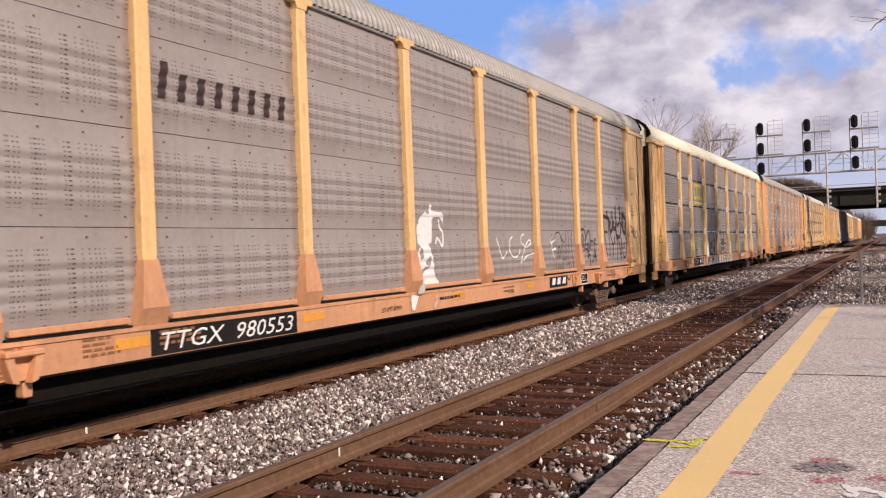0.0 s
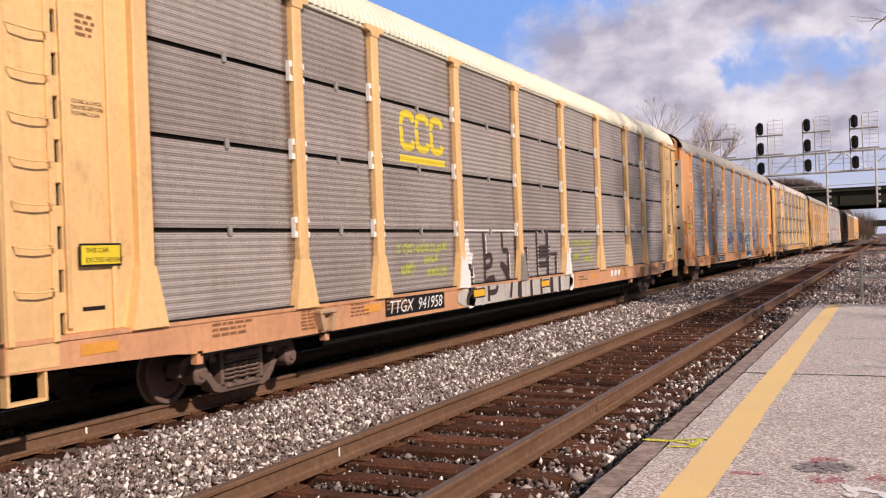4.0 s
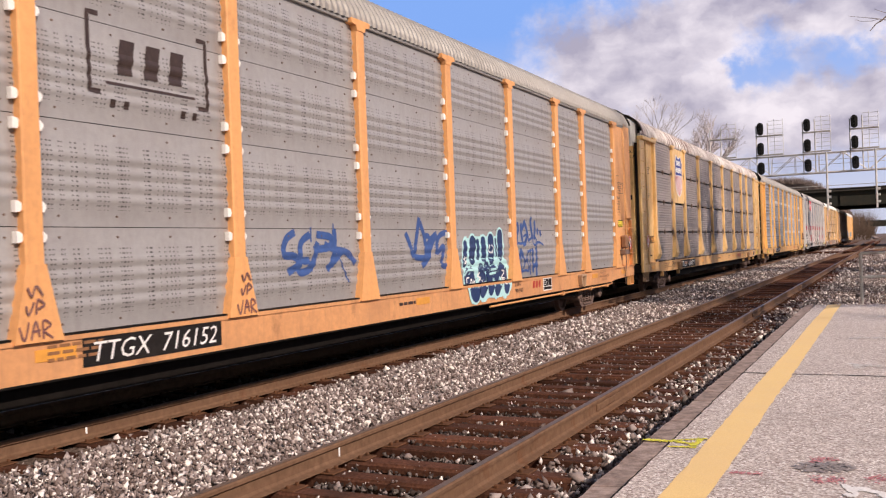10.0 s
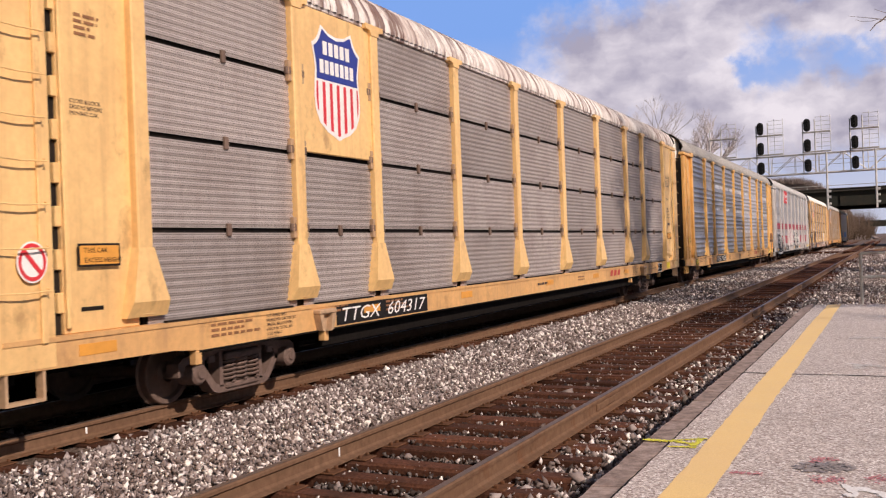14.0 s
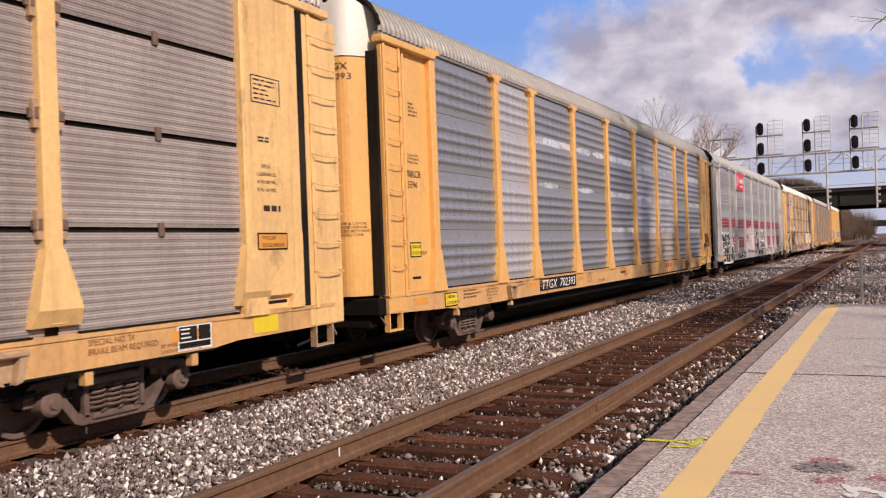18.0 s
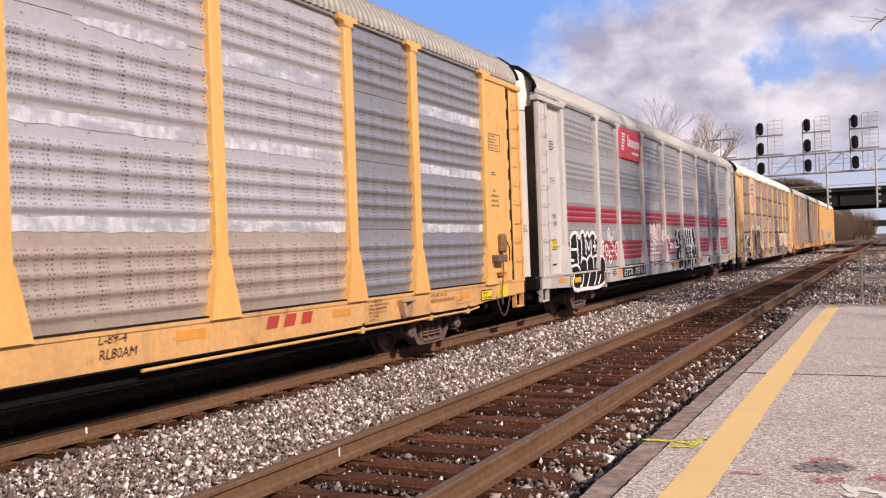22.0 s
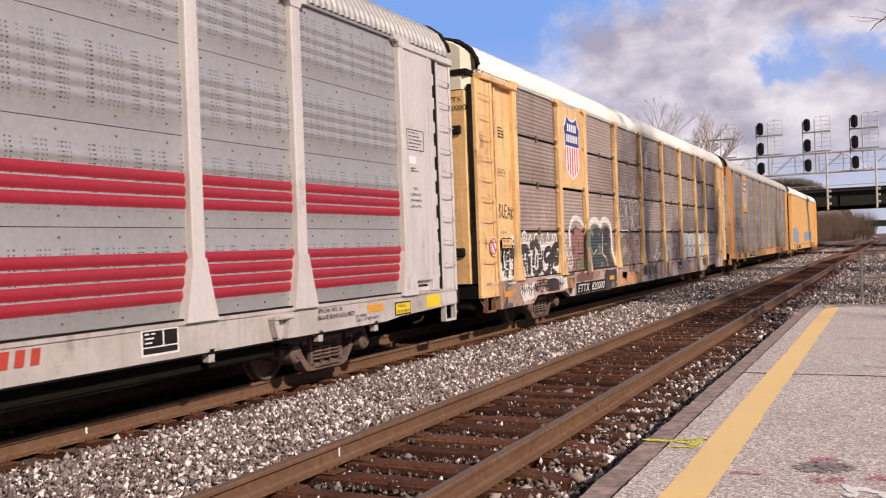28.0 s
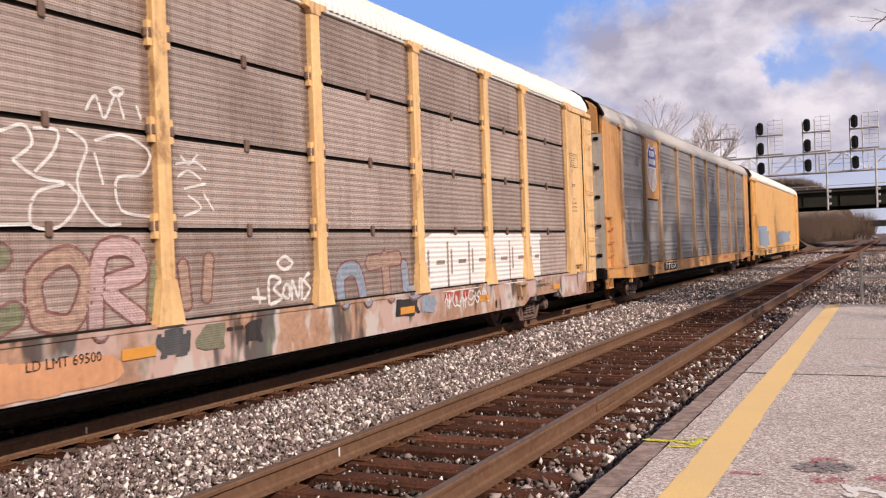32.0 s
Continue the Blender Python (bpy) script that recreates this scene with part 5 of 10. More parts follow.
def ribbon(g, pts, w, kind, lift=0.005, rounded=False):
    """A sprayed line of width w that follows the ribbed sheet, with round ends if asked."""
    dense = []
    for (a, b), (c, d) in zip(pts, pts[1:]):
        n = max(1, int(math.hypot(c - a, d - b) / 0.035))
        dense += [(a + (c - a) * i / n, b + (d - b) * i / n) for i in range(n)]
    dense.append(pts[-1])
    if rounded:
        (ya, za), (yb, zb) = dense[0], dense[1]
        (yc, zc), (yd, zd) = dense[-1], dense[-2]
        la, lc = math.hypot(ya - yb, za - zb) or 1, math.hypot(yc - yd, zc - zd) or 1
        steps = (0.98, 0.9, 0.75, 0.5, 0.25)
        head = [(ya + (ya - yb) / la * q * w / 2, za + (za - zb) / la * q * w / 2) for q in steps]
        tail = [(yc + (yc - yd) / lc * q * w / 2, zc + (zc - zd) / lc * q * w / 2) for q in steps[::-1]]
        wide = [math.sqrt(1 - q * q) for q in steps] + [1.0] * len(dense) + [math.sqrt(1 - q * q) for q in steps[::-1]]
        dense = head + dense + tail
    else:
        wide = [1.0] * len(dense)
    base, m = len(g.v), max(1, int(math.ceil(w / 0.03)))
    for i, (y, z) in enumerate(dense):
        y0, z0 = dense[max(i - 1, 0)]
        y1, z1 = dense[min(i + 1, len(dense) - 1)]
        L = math.hypot(y1 - y0, z1 - z0) or 1
        ny, nz = -(z1 - z0) / L * w / 2 * wide[i], (y1 - y0) / L * w / 2 * wide[i]
        for q in range(m + 1):
            k = 1 - 2 * q / m
            g.v.append((over(kind, z + k * nz) + lift, y + k * ny, z + k * nz))
    for i in range(len(dense) - 1):
        for q in range(m):
            a = base + (m + 1) * i + q
            g.f.append((a, a + 1, a + m + 2, a + m + 1))


def over(kind, z):
    if kind == "plate":
        return 1.572
    if kind == "post":
        return 1.569 if z > 1.56 else 1.588 if z > 0.95 else 1.546 + max(0.0, z - 0.84) * 0.38
    if z < 0.97:
        return 1.548
    return PX + depth_at(kind, z)


def smooth_path(pts, n=6, closed=False):
    out, k = [], len(pts)
    rng = range(k if closed else k - 1)
    for i in rng:
        if closed:
            p0, p1, p2, p3 = pts[i - 1], pts[i], pts[(i + 1) % k], pts[(i + 2) % k]
        else:
            p0, p1, p2, p3 = pts[max(i - 1, 0)], pts[i], pts[i + 1], pts[min(i + 2, k - 1)]
        for j in range(n):
            t = j / n
            out.append(tuple(0.5 * (2 * b + (c - a) * t + (2 * a - 5 * b + 4 * c - d) * t * t + (3 * b - a - 3 * c + d) * t ** 3) for a, b, c, d in zip(p0, p1, p2, p3)))
    out.append(pts[0] if closed else pts[-1])
    return out


def crossings(pts, z):
    out = []
    for (a, b), (c, d) in zip(pts, pts[1:] + pts[:1]):
        if (b <= z) != (d <= z):
            out.append(a + (c - a) * (z - b) / (d - b))
    return sorted(out)


def fill(g, pts, kind, lift=0.004):
    """A sprayed area in level strips that follow the ribs."""
    z0, z1 = min(p[1] for p in pts), max(p[1] for p in pts)
    n = max(2, int((z1 - z0) / 0.016))
    levels = [z0 + (z1 - z0) * (0.002 + 0.996 * j / n) for j in range(n + 1)]
    rows = [crossings(pts, z) for z in levels]
    seen = {}

    def corner(y, z):
        key = (round(y, 4), round(z, 4))
        if key not in seen:
            seen[key] = len(g.v)
            g.v.append((over(kind, z) + lift, y, z))
        return seen[key]
    for za, zb, lo, hi in zip(levels, levels[1:], rows, rows[1:]):
        if len(lo) != len(hi) or any(abs(p - q) > 0.25 for p, q in zip(lo, hi)):
            lo = hi = lo if len(lo) >= len(hi) else hi
        for k in range(0, len(lo) - 1, 2):
            g.f.append((corner(lo[k], za), corner(lo[k + 1], za), corner(hi[k + 1], zb), corner(hi[k], zb)))


GLYPHS = [
    [[(0.1, 0.9), (0.0, 0.4), (0.3, 0.0), (0.5, 0.4), (0.2, 0.6), (0.6, 0.9), (0.95, 0.3)]],
    [[(0.0, 0.1), (0.2, 0.9), (0.4, 0.2), (0.5, 0.8), (0.7, 0.1), (0.9, 1.0)]],
    [[(0.8, 0.9), (0.3, 1.0), (0.1, 0.6), (0.5, 0.4), (0.9, 0.6), (0.7, 0.1), (0.2, 0.0), (0.0, 0.3)]],
    [[(0.0, 0.3), (0.3, 0.6), (0.7, 0.3), (1.0, 0.6)], [(0.3, 1.0), (0.4, 0.0)], [(0.7, 0.9), (0.6, -0.1)]],
    [[(0.2, 1.0), (0.0, 0.5), (0.3, 0.1), (0.6, 0.5), (0.35, 0.8), (0.5, 0.2), (1.0, 0.0)]],
    [[(0.0, 0.7), (0.5, 1.0), (0.9, 0.7), (0.4, 0.5), (0.1, 0.2), (0.6, 0.0), (1.0, 0.3)]],
]


def scrawl(car, kind, y, z, w, h, n, mat, width=0.04, seed=0, label=""):
    """A sprayed tag: loose looping figures, each stroke a part."""
    rng = random.Random(seed)
    cw = w / n
    for k in range(n):
        gl = rng.choice(GLYPHS)
        hh, lift, lean = h * rng.uniform(0.8, 1.1), z + h * rng.uniform(-0.08, 0.08), rng.uniform(-0.05, 0.15)
        draw(car, kind, y + k * cw, lift, hh, [[(a + rng.uniform(-0.05, 0.05), b + rng.uniform(-0.04, 0.04)) for a, b in st] for st in gl], mat, width, label, cw * 0.95, lean)


def draw(car, kind, y, z, h, strokes, mat, width, label="", w=None, slant=0.0):
    """Sprayed lines given in units of the height h; each stroke is one part."""
    w = w or h
    for k, st in enumerate(strokes):
        pts = [(y + a * w + slant * b * h, max(0.6, z + b * h)) for a, b in st]
        g = Geo()
        ribbon(g, smooth_path(pts, 5) if len(pts) > 2 else pts, width, kind, 0.006 + 0.0008 * (k % 4))
        part("graffiti", g, M[mat], car, label)


def splash(car, kind, y, z, w, h, mat, seed, label=""):
    """A ragged sprayed patch."""
    rng = random.Random(seed)
    pts = []
    for j in range(14):
        a = 2 * math.pi * j / 14
        q = rng.uniform(0.7, 1.1)
        pts.append((y + w / 2 * (1 + q * math.copysign(abs(math.cos(a)) ** 0.5, math.cos(a))), z + h / 2 * (1 + q * math.copysign(abs(math.sin(a)) ** 0.5, math.sin(a)))))
    g = Geo()
    fill(g, smooth_path(pts, 3, True)[:-1], kind, 0.0035)
    return part("graffiti", g, M[mat], car, label)


def shield(car, y, z, w, h, x, stripe):
    """Blue and striped heraldic shield, unlettered."""
    def outline(k=1.0):
        c = z + h * 0.5
        half = [(0, 0.925), (0.3, 0.945), (0.56, 1.0), (0.66, 0.91), (0.76, 0.86), (0.9, 0.82), (0.84, 0.72), (0.8, 0.62), (0.83, 0.48), (0.85, 0.36), (0.82, 0.25), (0.68, 0.14), (0.42, 0.065), (0.14, 0.025), (0, 0.0)]
        pts = [(a * w / 2 / 0.9, z + b * h) for a, b in half]
        pts = pts + [(-a, b) for a, b in pts[-2:0:-1]]
        return [(y + a * k, c + (b - c) * k) for a, b in pts]
    g = Geo()
    flat(g, outline(), x)
    em = part("emblem", g, M["wink"], car, "blue and white shield emblem with red stripes")

    def clip(pts, axis, lim, keep_high):
        out = []
        for p, q in zip(pts, pts[1:] + pts[:1]):
            a, b = (p[axis] - lim) * (1 if keep_high else -1), (q[axis] - lim) * (1 if keep_high else -1)
            if a >= 0:
                out.append(p)
            if a * b < 0:
                t = a / (a - b)
                out.append((p[0] + (q[0] - p[0]) * t, p[1] + (q[1] - p[1]) * t))
        return out
    inn = outline(0.93)
    g = Geo()
    flat(g, clip(inn, 1, z + 0.52 * h, True), x + 0.004)
    part("blue_field", g, M["shield_blue"], em)
    g = Geo()
    low = clip(inn, 1, z + 0.5 * h, False)
    for k in range(7):
        a = y - w / 2 + w * (k + 0.32) / 7
        s = clip(clip(low, 0, a, True), 0, a + w / 7 * 0.4, False)
        if len(s) > 2:
            flat(g, s, x + 0.004)
    part("stripe", g, M[stripe], em)
    for n, wide, zz in ((5, 0.58, 0.74), (7, 0.72, 0.575)):
        for k in range(n):
            g = Geo()
            a, b = y + w * wide * (k / n - 0.5), y + w * wide * ((k + 0.74) / n - 0.5)
            flat(g, [(a, z + zz * h), (b, z + zz * h), (b, z + (zz + 0.12) * h), (a, z + (zz + 0.12) * h)], x + 0.008)
            part("white_bar", g, M["wink"], em)


def wordmark(car, kind, y, z, n, h, step, mat, wide=0.5, brackets=False):
    """Plain slanted blocks standing for a painted company mark."""
    g = Geo()
    for k in range(n):
        a, hh = y + k * step, h * (1.35 if k == 0 and not brackets else 1.0)
        fill(g, [(a, z), (a + wide * step, z), (a + wide * step + 0.18 * hh, z + hh), (a + 0.18 * hh, z + hh)], kind, 0.006)
    if brackets:
        e = y + n * step
        for yy, d in ((y - 0.35, 1), (e + 0.25, -1)):
            ribbon(g, [(yy + d * 0.14, z + h + 0.2), (yy, z + h + 0.2), (yy, z - 0.2), (yy + d * 0.14, z - 0.2)], 0.05, kind, 0.006)
        for yy in (y - 0.1, y + 0.08, e - 0.18, e):
            ribbon(g, [(yy, z - 0.3), (yy + 0.07, z - 0.3)], 0.08, kind, 0.006)
        ribbon(g, [(y - 0.15, z - 0.1), (e + 0.05, z - 0.1)], 0.03, kind, 0.006)
    tagged(part("marking", g, M[mat], car, "dark painted company mark"), kind="stuff")


def placard(car, y, z, w, h, x, mat, edge="black", lines=2, words=None):
    pl = part("placard", Geo().cbox(x, x + 0.006, y, y + w, z, z + h, 0.002), M[edge], car)
    part("face", Geo().box(x + 0.006, x + 0.009, y + 0.02, y + w - 0.02, z + 0.02, z + h - 0.02), M[mat], pl)
    if words:
        for k, wd in enumerate(words):
            put("lettering", shared(("text", wd, h * 0.3, edge), lambda: text_mesh(wd, h * 0.3, M[edge])), pl, (x + 0.0125, y + w * 0.13, z + h * (0.6 - 0.42 * k)))
    else:
        g = Geo()
        for k in range(lines):
            zz = z + h * (k + 0.35) / lines
            flat(g, [(y + w * 0.15, zz), (y + w * 0.85, zz), (y + w * 0.85, zz + h * 0.25 / lines), (y + w * 0.15, zz + h * 0.25 / lines)], x + 0.012)
        part("bar", g, M[edge], pl)


def small_lines(car, y, z, w, n, x, mat="faint", h=0.035, step=0.065, seed=0):
    """Rows of stencilling too small to read."""
    rng = random.Random(seed)
    g = Geo()
    for k in range(n):
        a, e = y, y + w * rng.uniform(0.6, 1.0)
        while a < e:
            b = min(e, a + rng.uniform(0.06, 0.16))
            flat(g, [(a, z - k * step), (b, z - k * step), (b, z - k * step + h), (a, z - k * step + h)], x)
            a = b + 0.03
    return tagged(part("marking", g, M[mat], car), kind="stuff")


def autorack(style):
    kind, fr, roof, skin = style["kind"], M[style["frame"]], style["roof"], style["skin"]
    fk = style["frame"]
    ek = style.get("ends", fk)
    car = new("autorack_car")
    tagged(car, style["label"], "railcar", "train cars")
    S = lambda nm, mk, m, sm=0: shared((nm, m), lambda: mk().mesh(nm, M[m], sm))
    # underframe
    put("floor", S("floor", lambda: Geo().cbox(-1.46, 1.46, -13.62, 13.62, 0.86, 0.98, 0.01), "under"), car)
    # centre sill plus an added wide black box that stands for under-car shade
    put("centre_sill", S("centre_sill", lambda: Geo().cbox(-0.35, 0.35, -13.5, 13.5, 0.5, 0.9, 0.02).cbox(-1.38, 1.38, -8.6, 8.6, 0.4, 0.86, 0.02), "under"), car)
    zs = style.get("sill_z", 0.62)
    sill = lambda: Geo().prism([(-13.64, 0.72), (-11.6, zs + 0.04), (-11.2, zs), (11.2, zs), (11.6, zs + 0.04), (13.64, 0.72), (13.64, 0.99), (-13.64, 0.99)], "x", 1.42, 1.54).box(1.38, 1.555, -13.64, 13.64, 0.955, 1.0)
    arch = [(13.0, 0.72), (12.98, 0.46), (11.2, 0.46), (10.92, 0.61), (9.1, 0.6), (8.75, 0.45)]
    deep = lambda: Geo().prism([(-13.64, 0.72)] + [(-y, z) for y, z in arch] + arch[::-1] + [(13.64, 0.72), (13.64, 0.99), (-13.64, 0.99)], "x", 1.42, 1.54).box(1.38, 1.555, -13.64, 13.64, 0.955, 1.0)
    for rz in (0, 180):
        if style.get("deep"):
            put("side_sill", S("deep_side_sill", deep, style.get("sill", fk)), car, rz=rz)
        else:
            put("side_sill", S("side_sill%.2f" % zs, sill, style.get("sill", fk)), car, rz=rz)
    if not style.get("deep"):
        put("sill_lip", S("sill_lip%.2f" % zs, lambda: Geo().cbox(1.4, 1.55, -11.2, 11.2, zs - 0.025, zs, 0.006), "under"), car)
    # posts
    for rz in (0, 180):
        for y in (POSTS if kind != "plain" else (POSTS[0], POSTS[-1])):
            q = put("post", S("post", post_geo, style.get("post_mat", fk)), car, rz=rz, at=(0, y, 0))
            put("post_cap", S("post_cap", cap_geo, style.get("post_mat", fk)), q)
            put("post_foot", S("post_foot%s" % str(style.get("foot_size", "")), lambda: foot_geo(*style.get("foot_size", (0.26, 1.66))), style.get("foot", style.get("post_mat", fk))), q)
    # black sheet added behind the panels, standing for shade in the gaps
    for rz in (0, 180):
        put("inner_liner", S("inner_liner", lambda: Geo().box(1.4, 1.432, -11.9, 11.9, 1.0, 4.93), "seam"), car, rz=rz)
    # side sheets
    for rz in (0, 180):
        for i, (a, b) in enumerate(zip(POSTS, POSTS[1:])):
            w = b - a - (0.16 if kind != "plain" else 0.004)
            for k, z in enumerate(SHEET_Z):
                if style.get("plate") == i and k >= 2 and rz == 0:
                    continue
                red = 0
                if style.get("red"):
                    red = 1 if k == 0 else 2 if k == 1 else 0
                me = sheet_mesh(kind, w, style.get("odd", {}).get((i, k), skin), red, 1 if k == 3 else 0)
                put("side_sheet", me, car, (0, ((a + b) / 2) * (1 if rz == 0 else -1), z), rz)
    if "plate" in style:
        i = style["plate"]
        a, b = POSTS[i] + 0.09, POSTS[i + 1] - 0.09
        z0 = 3.0 if kind != "tri" else 2.97
        part("emblem_plate", Geo().cbox(1.47, 1.52, a, b, z0 + 0.03, 4.93, 0.01), fr, car)
        shield(car, (a + b) / 2, z0 + 0.24, 1.22, 1.54, 1.526, style["sign_stripe"])
    for rz in (0, 180):
        put("top_rail", S("top_rail", lambda: Geo().cbox(1.4, 1.515, -13.62, 13.62, 4.94, 5.0, 0.01), style.get("rail", roof)), car, rz=rz)
    # hinge tabs
    if kind == "tri":
        for i, (a, b) in enumerate(zip(POSTS, POSTS[1:])):
            for z in (1.98, 2.98, 3.98):
                if style.get("plate") == i and z > 2.9:
                    continue
                put("hinge_tab", S("small_hinge_tab", lambda: Geo().cbox(1.47, 1.51, -0.03, 0.03, -0.07, 0.05, 0.008), "roof_grey") if style.get("small_hinges") else S("hinge_tab", lambda: Geo().cbox(1.47, 1.51, -0.035, 0.035, -0.08, 0.07, 0.008), "steel"), car, (0, (a + b) / 2, z))
        for y in POSTS[1:-1]:
            for z in (1.98, 2.98, 3.98):
                for s in (-1, 1):
                    put("bracket", S("bracket_" + fk, lambda: Geo().prism([(-0.04, -0.13), (0.03, -0.13), (0.045, -0.115), (0.045, -0.06), (-0.025, -0.05), (-0.025, 0.05), (0.045, 0.06), (0.045, 0.115), (0.03, 0.13), (-0.04, 0.13)], "x", 1.478, 1.532), style.get("tab", "wink")), car, (0, y + s * 0.125, z + 0.03))
                    if not style.get("small_hinges"):
                        put("hinge_plate", S("hinge_plate", lambda: Geo().cbox(1.48, 1.53, -0.055, 0.055, -0.05, 0.05, 0.01), "steel"), car, (0, y + s * 0.14, z + 0.03))
    elif style.get("tabs"):
        for y in POSTS:
            for z in (1.9, 2.17, 2.9, 3.16, 3.93, 4.19):
                for s in (-1, 1):
                    put("rivet_tab", S("rivet_tab", lambda: Geo().prism([(-0.04, -0.05), (0.01, -0.045), (0.035, -0.01), (0.035, 0.02), (0.0, 0.05), (-0.04, 0.055)], "x", 1.475, 1.53), "wink"), car, (0, y + s * 0.125, z))
    if kind == "silver":
        # rib end caps; their sunlit brightness is put in as white colour
        for a in POSTS[:-1]:
            for z0 in SHEET_Z:
                for k in range(4):
                    put("rib_cap", S("rib_cap", lambda: Geo().prism([(0.0, -0.075), (0.02, -0.06), (0.04, -0.025), (0.04, 0.025), (0.02, 0.06), (0.0, 0.075)], "x", PX, PX + 0.036), "wink"), car, (0, a + 0.1, z0 + 0.175 + 0.19 * k)) if z0 + 0.175 + 0.19 * k < 4.9 else None
    if kind in ("bi", "silver"):
        def bolts():
            g = Geo()
            for z in (1.1, 1.9, 2.1, 2.9, 3.1, 3.9, 4.1, 4.85):
                for a, b in zip(POSTS, POSTS[1:]):
                    for t in (0.12, 0.37, 0.63, 0.88):
                        y = a + (b - a) * t
                        g.box(PX, PX + 0.01, y - 0.009, y + 0.009, z - 0.009, z + 0.009)
            return g
        tagged(put("bolting", S("bolting", bolts, "steel" if kind == "bi" else "roof_grey"), car), kind="stuff")
    # roof
    shape = "flush" if style.get("full_end") else style.get("door_shape", "round")
    put("roof", S("roof", roof_geo, roof), car)
    for s in (-1, 1):
        put("roof_hood", S("roof_hood%d%s" % (s, shape), lambda: hood_geo(s, shape), style.get("hood", fk), 30), car)
        put("roof_seal", S("roof_seal%d" % s, lambda: Geo().tube([(x * 1.02, s * 13.66, z + 0.02) for x, z in ROOF[1:] + [(-x, z) for x, z in ROOF[-2:0:-1]]], 0.035, 6), "seam"), car)
        for side in (-1, 1):
            put("end_door", S("end_door%d%d%s%s" % (s, side, fk, shape), lambda: door_geo(s, side, 0.022 if fk == "white" else 0.004, shape), style.get("door", fk)), car)
            # black seal, widened to paint the shaded band beside the end door
            reach = {"round": (1.29, 1.46, 13.66), "flush": (1.29, 1.358, 13.66), "square": (1.375, 1.455, 13.868)}[shape]
            put("door_seal", S("seal%d%d%s" % (s, side, shape), lambda: Geo().box(*sorted((side * reach[0], side * reach[1])), *sorted((s * 13.3, s * reach[2])), 1.0, 4.7), "seam"), car)
    if style.get("hood_seal"):
        part("hood_seal", Geo().box(-1.385, 1.385, -13.91, -13.4, 4.87, 4.99), M["seam"], car)
    # end panels: ladder plate, pocket plate, header, steps
    for s in (-1, 1):
        for rz in (0, 180):
            yl = s * 13.34
            if style.get("full_end"):
                pk = put("end_plate", S("end_plate%d" % s, lambda: Geo().cbox(1.4, 1.5, *sorted((s * 11.98, s * 12.98)), 1.0, 4.97, 0.02), fk), car, rz=rz)
                ul = put("corner_plate", S("corner_plate%d" % s, lambda: Geo().cbox(1.4, 1.53, *sorted((s * 13.0, s * 13.64)), 2.33, 5.1, 0.04), fk), car, rz=rz)
                lp = put("ladder_plate", S("short_ladder_plate%d" % s, lambda: Geo().cbox(1.36, 1.44, *sorted((s * 13.0, s * 13.64)), 0.8, 2.32, 0.015), fk), car, rz=rz)
                for q in (-0.3, 0.3):
                    put("stile", S("short_stile", lambda: Geo().cbox(1.44, 1.53, -0.035, 0.035, 0.8, 2.32, 0.01), fk), lp, (0, s * 13.32 + q, 0))
                for k in range(4):
                    put("rung", S("short_rung", lambda: Geo().tube([(1.5, -0.3, 0), (1.57, -0.28, 0), (1.57, 0.28, 0), (1.5, 0.3, 0)], 0.013, 6), fk), lp, (0, s * 13.32, 1.0 + 0.36 * k))
                put("stirrup_step", S("stirrup%d" % s, lambda: Geo().prism([(s * 13.2, 0.75), (s * 13.2, 0.44), (s * 13.62, 0.44), (s * 13.62, 0.75), (s * 13.59, 0.75), (s * 13.59, 0.47), (s * 13.23, 0.47), (s * 13.23, 0.75)], "x", 1.44, 1.53), ek), car, rz=rz)
                continue
            wide = style.get("wide_ladder", False)
            yl, half = (s * 13.475, 0.4) if wide else (yl, 0.28)
            lp = put("ladder_plate", S("ladder_plate%d%s" % (s, wide), lambda: Geo().cbox(1.46, 1.545, yl - half, yl + half, 0.72, 4.8, 0.015), fk), car, rz=rz)
            for q in (-s * 0.26,) if wide else (-0.24, 0.24):
                put("stile", S("stile", lambda: Geo().cbox(1.545, 1.575, -0.035, 0.035, 0.95, 4.8, 0.01), fk), lp, (0, yl + q, 0))
            for k in range(9):
                put("rung", S("rung%s" % wide, lambda: rung_geo(1.5 if wide else 1.0), fk), lp, (0, yl, 1.42 + 0.385 * k))
            pk = put("pocket_plate", S("pocket_plate%d" % s, lambda: Geo().cbox(1.4, 1.47, *sorted((s * 11.98, s * 12.92)), 1.0, 4.9, 0.01) if s < 0 else Geo().cbox(1.4, 1.57, 11.84, 12.92, 1.16, 4.9, 0.02).cbox(1.4, 1.5, 11.9, 12.9, 1.0, 1.17, 0.01), fk), car, rz=rz)
            if style.get("end_ribs") and s < 0:
                put("plate_rib", S("plate_rib%d" % s, lambda: Geo().cbox(1.468, 1.51, *sorted((s * 12.3, s * 12.36)), 1.0, 4.8, 0.012), fk), pk)
            put("plate_edge", S("plate_edge%d" % s, lambda: Geo().cbox(1.468, 1.515, -12.915, -12.86, 1.05, 4.8, 0.012) if s < 0 else Geo().cbox(1.568, 1.583, 12.72, 12.78, 1.2, 4.85, 0.006).prism([(11.7, 0.96), (12.16, 0.96), (12.1, 1.2), (11.96, 1.75), (11.84, 1.75)], "x", 1.5, 1.586).prism([(12.62, 1.0), (12.9, 1.0), (12.9, 1.95), (12.84, 1.95), (12.8, 1.5)], "x", 1.5, 1.582), fk), pk)
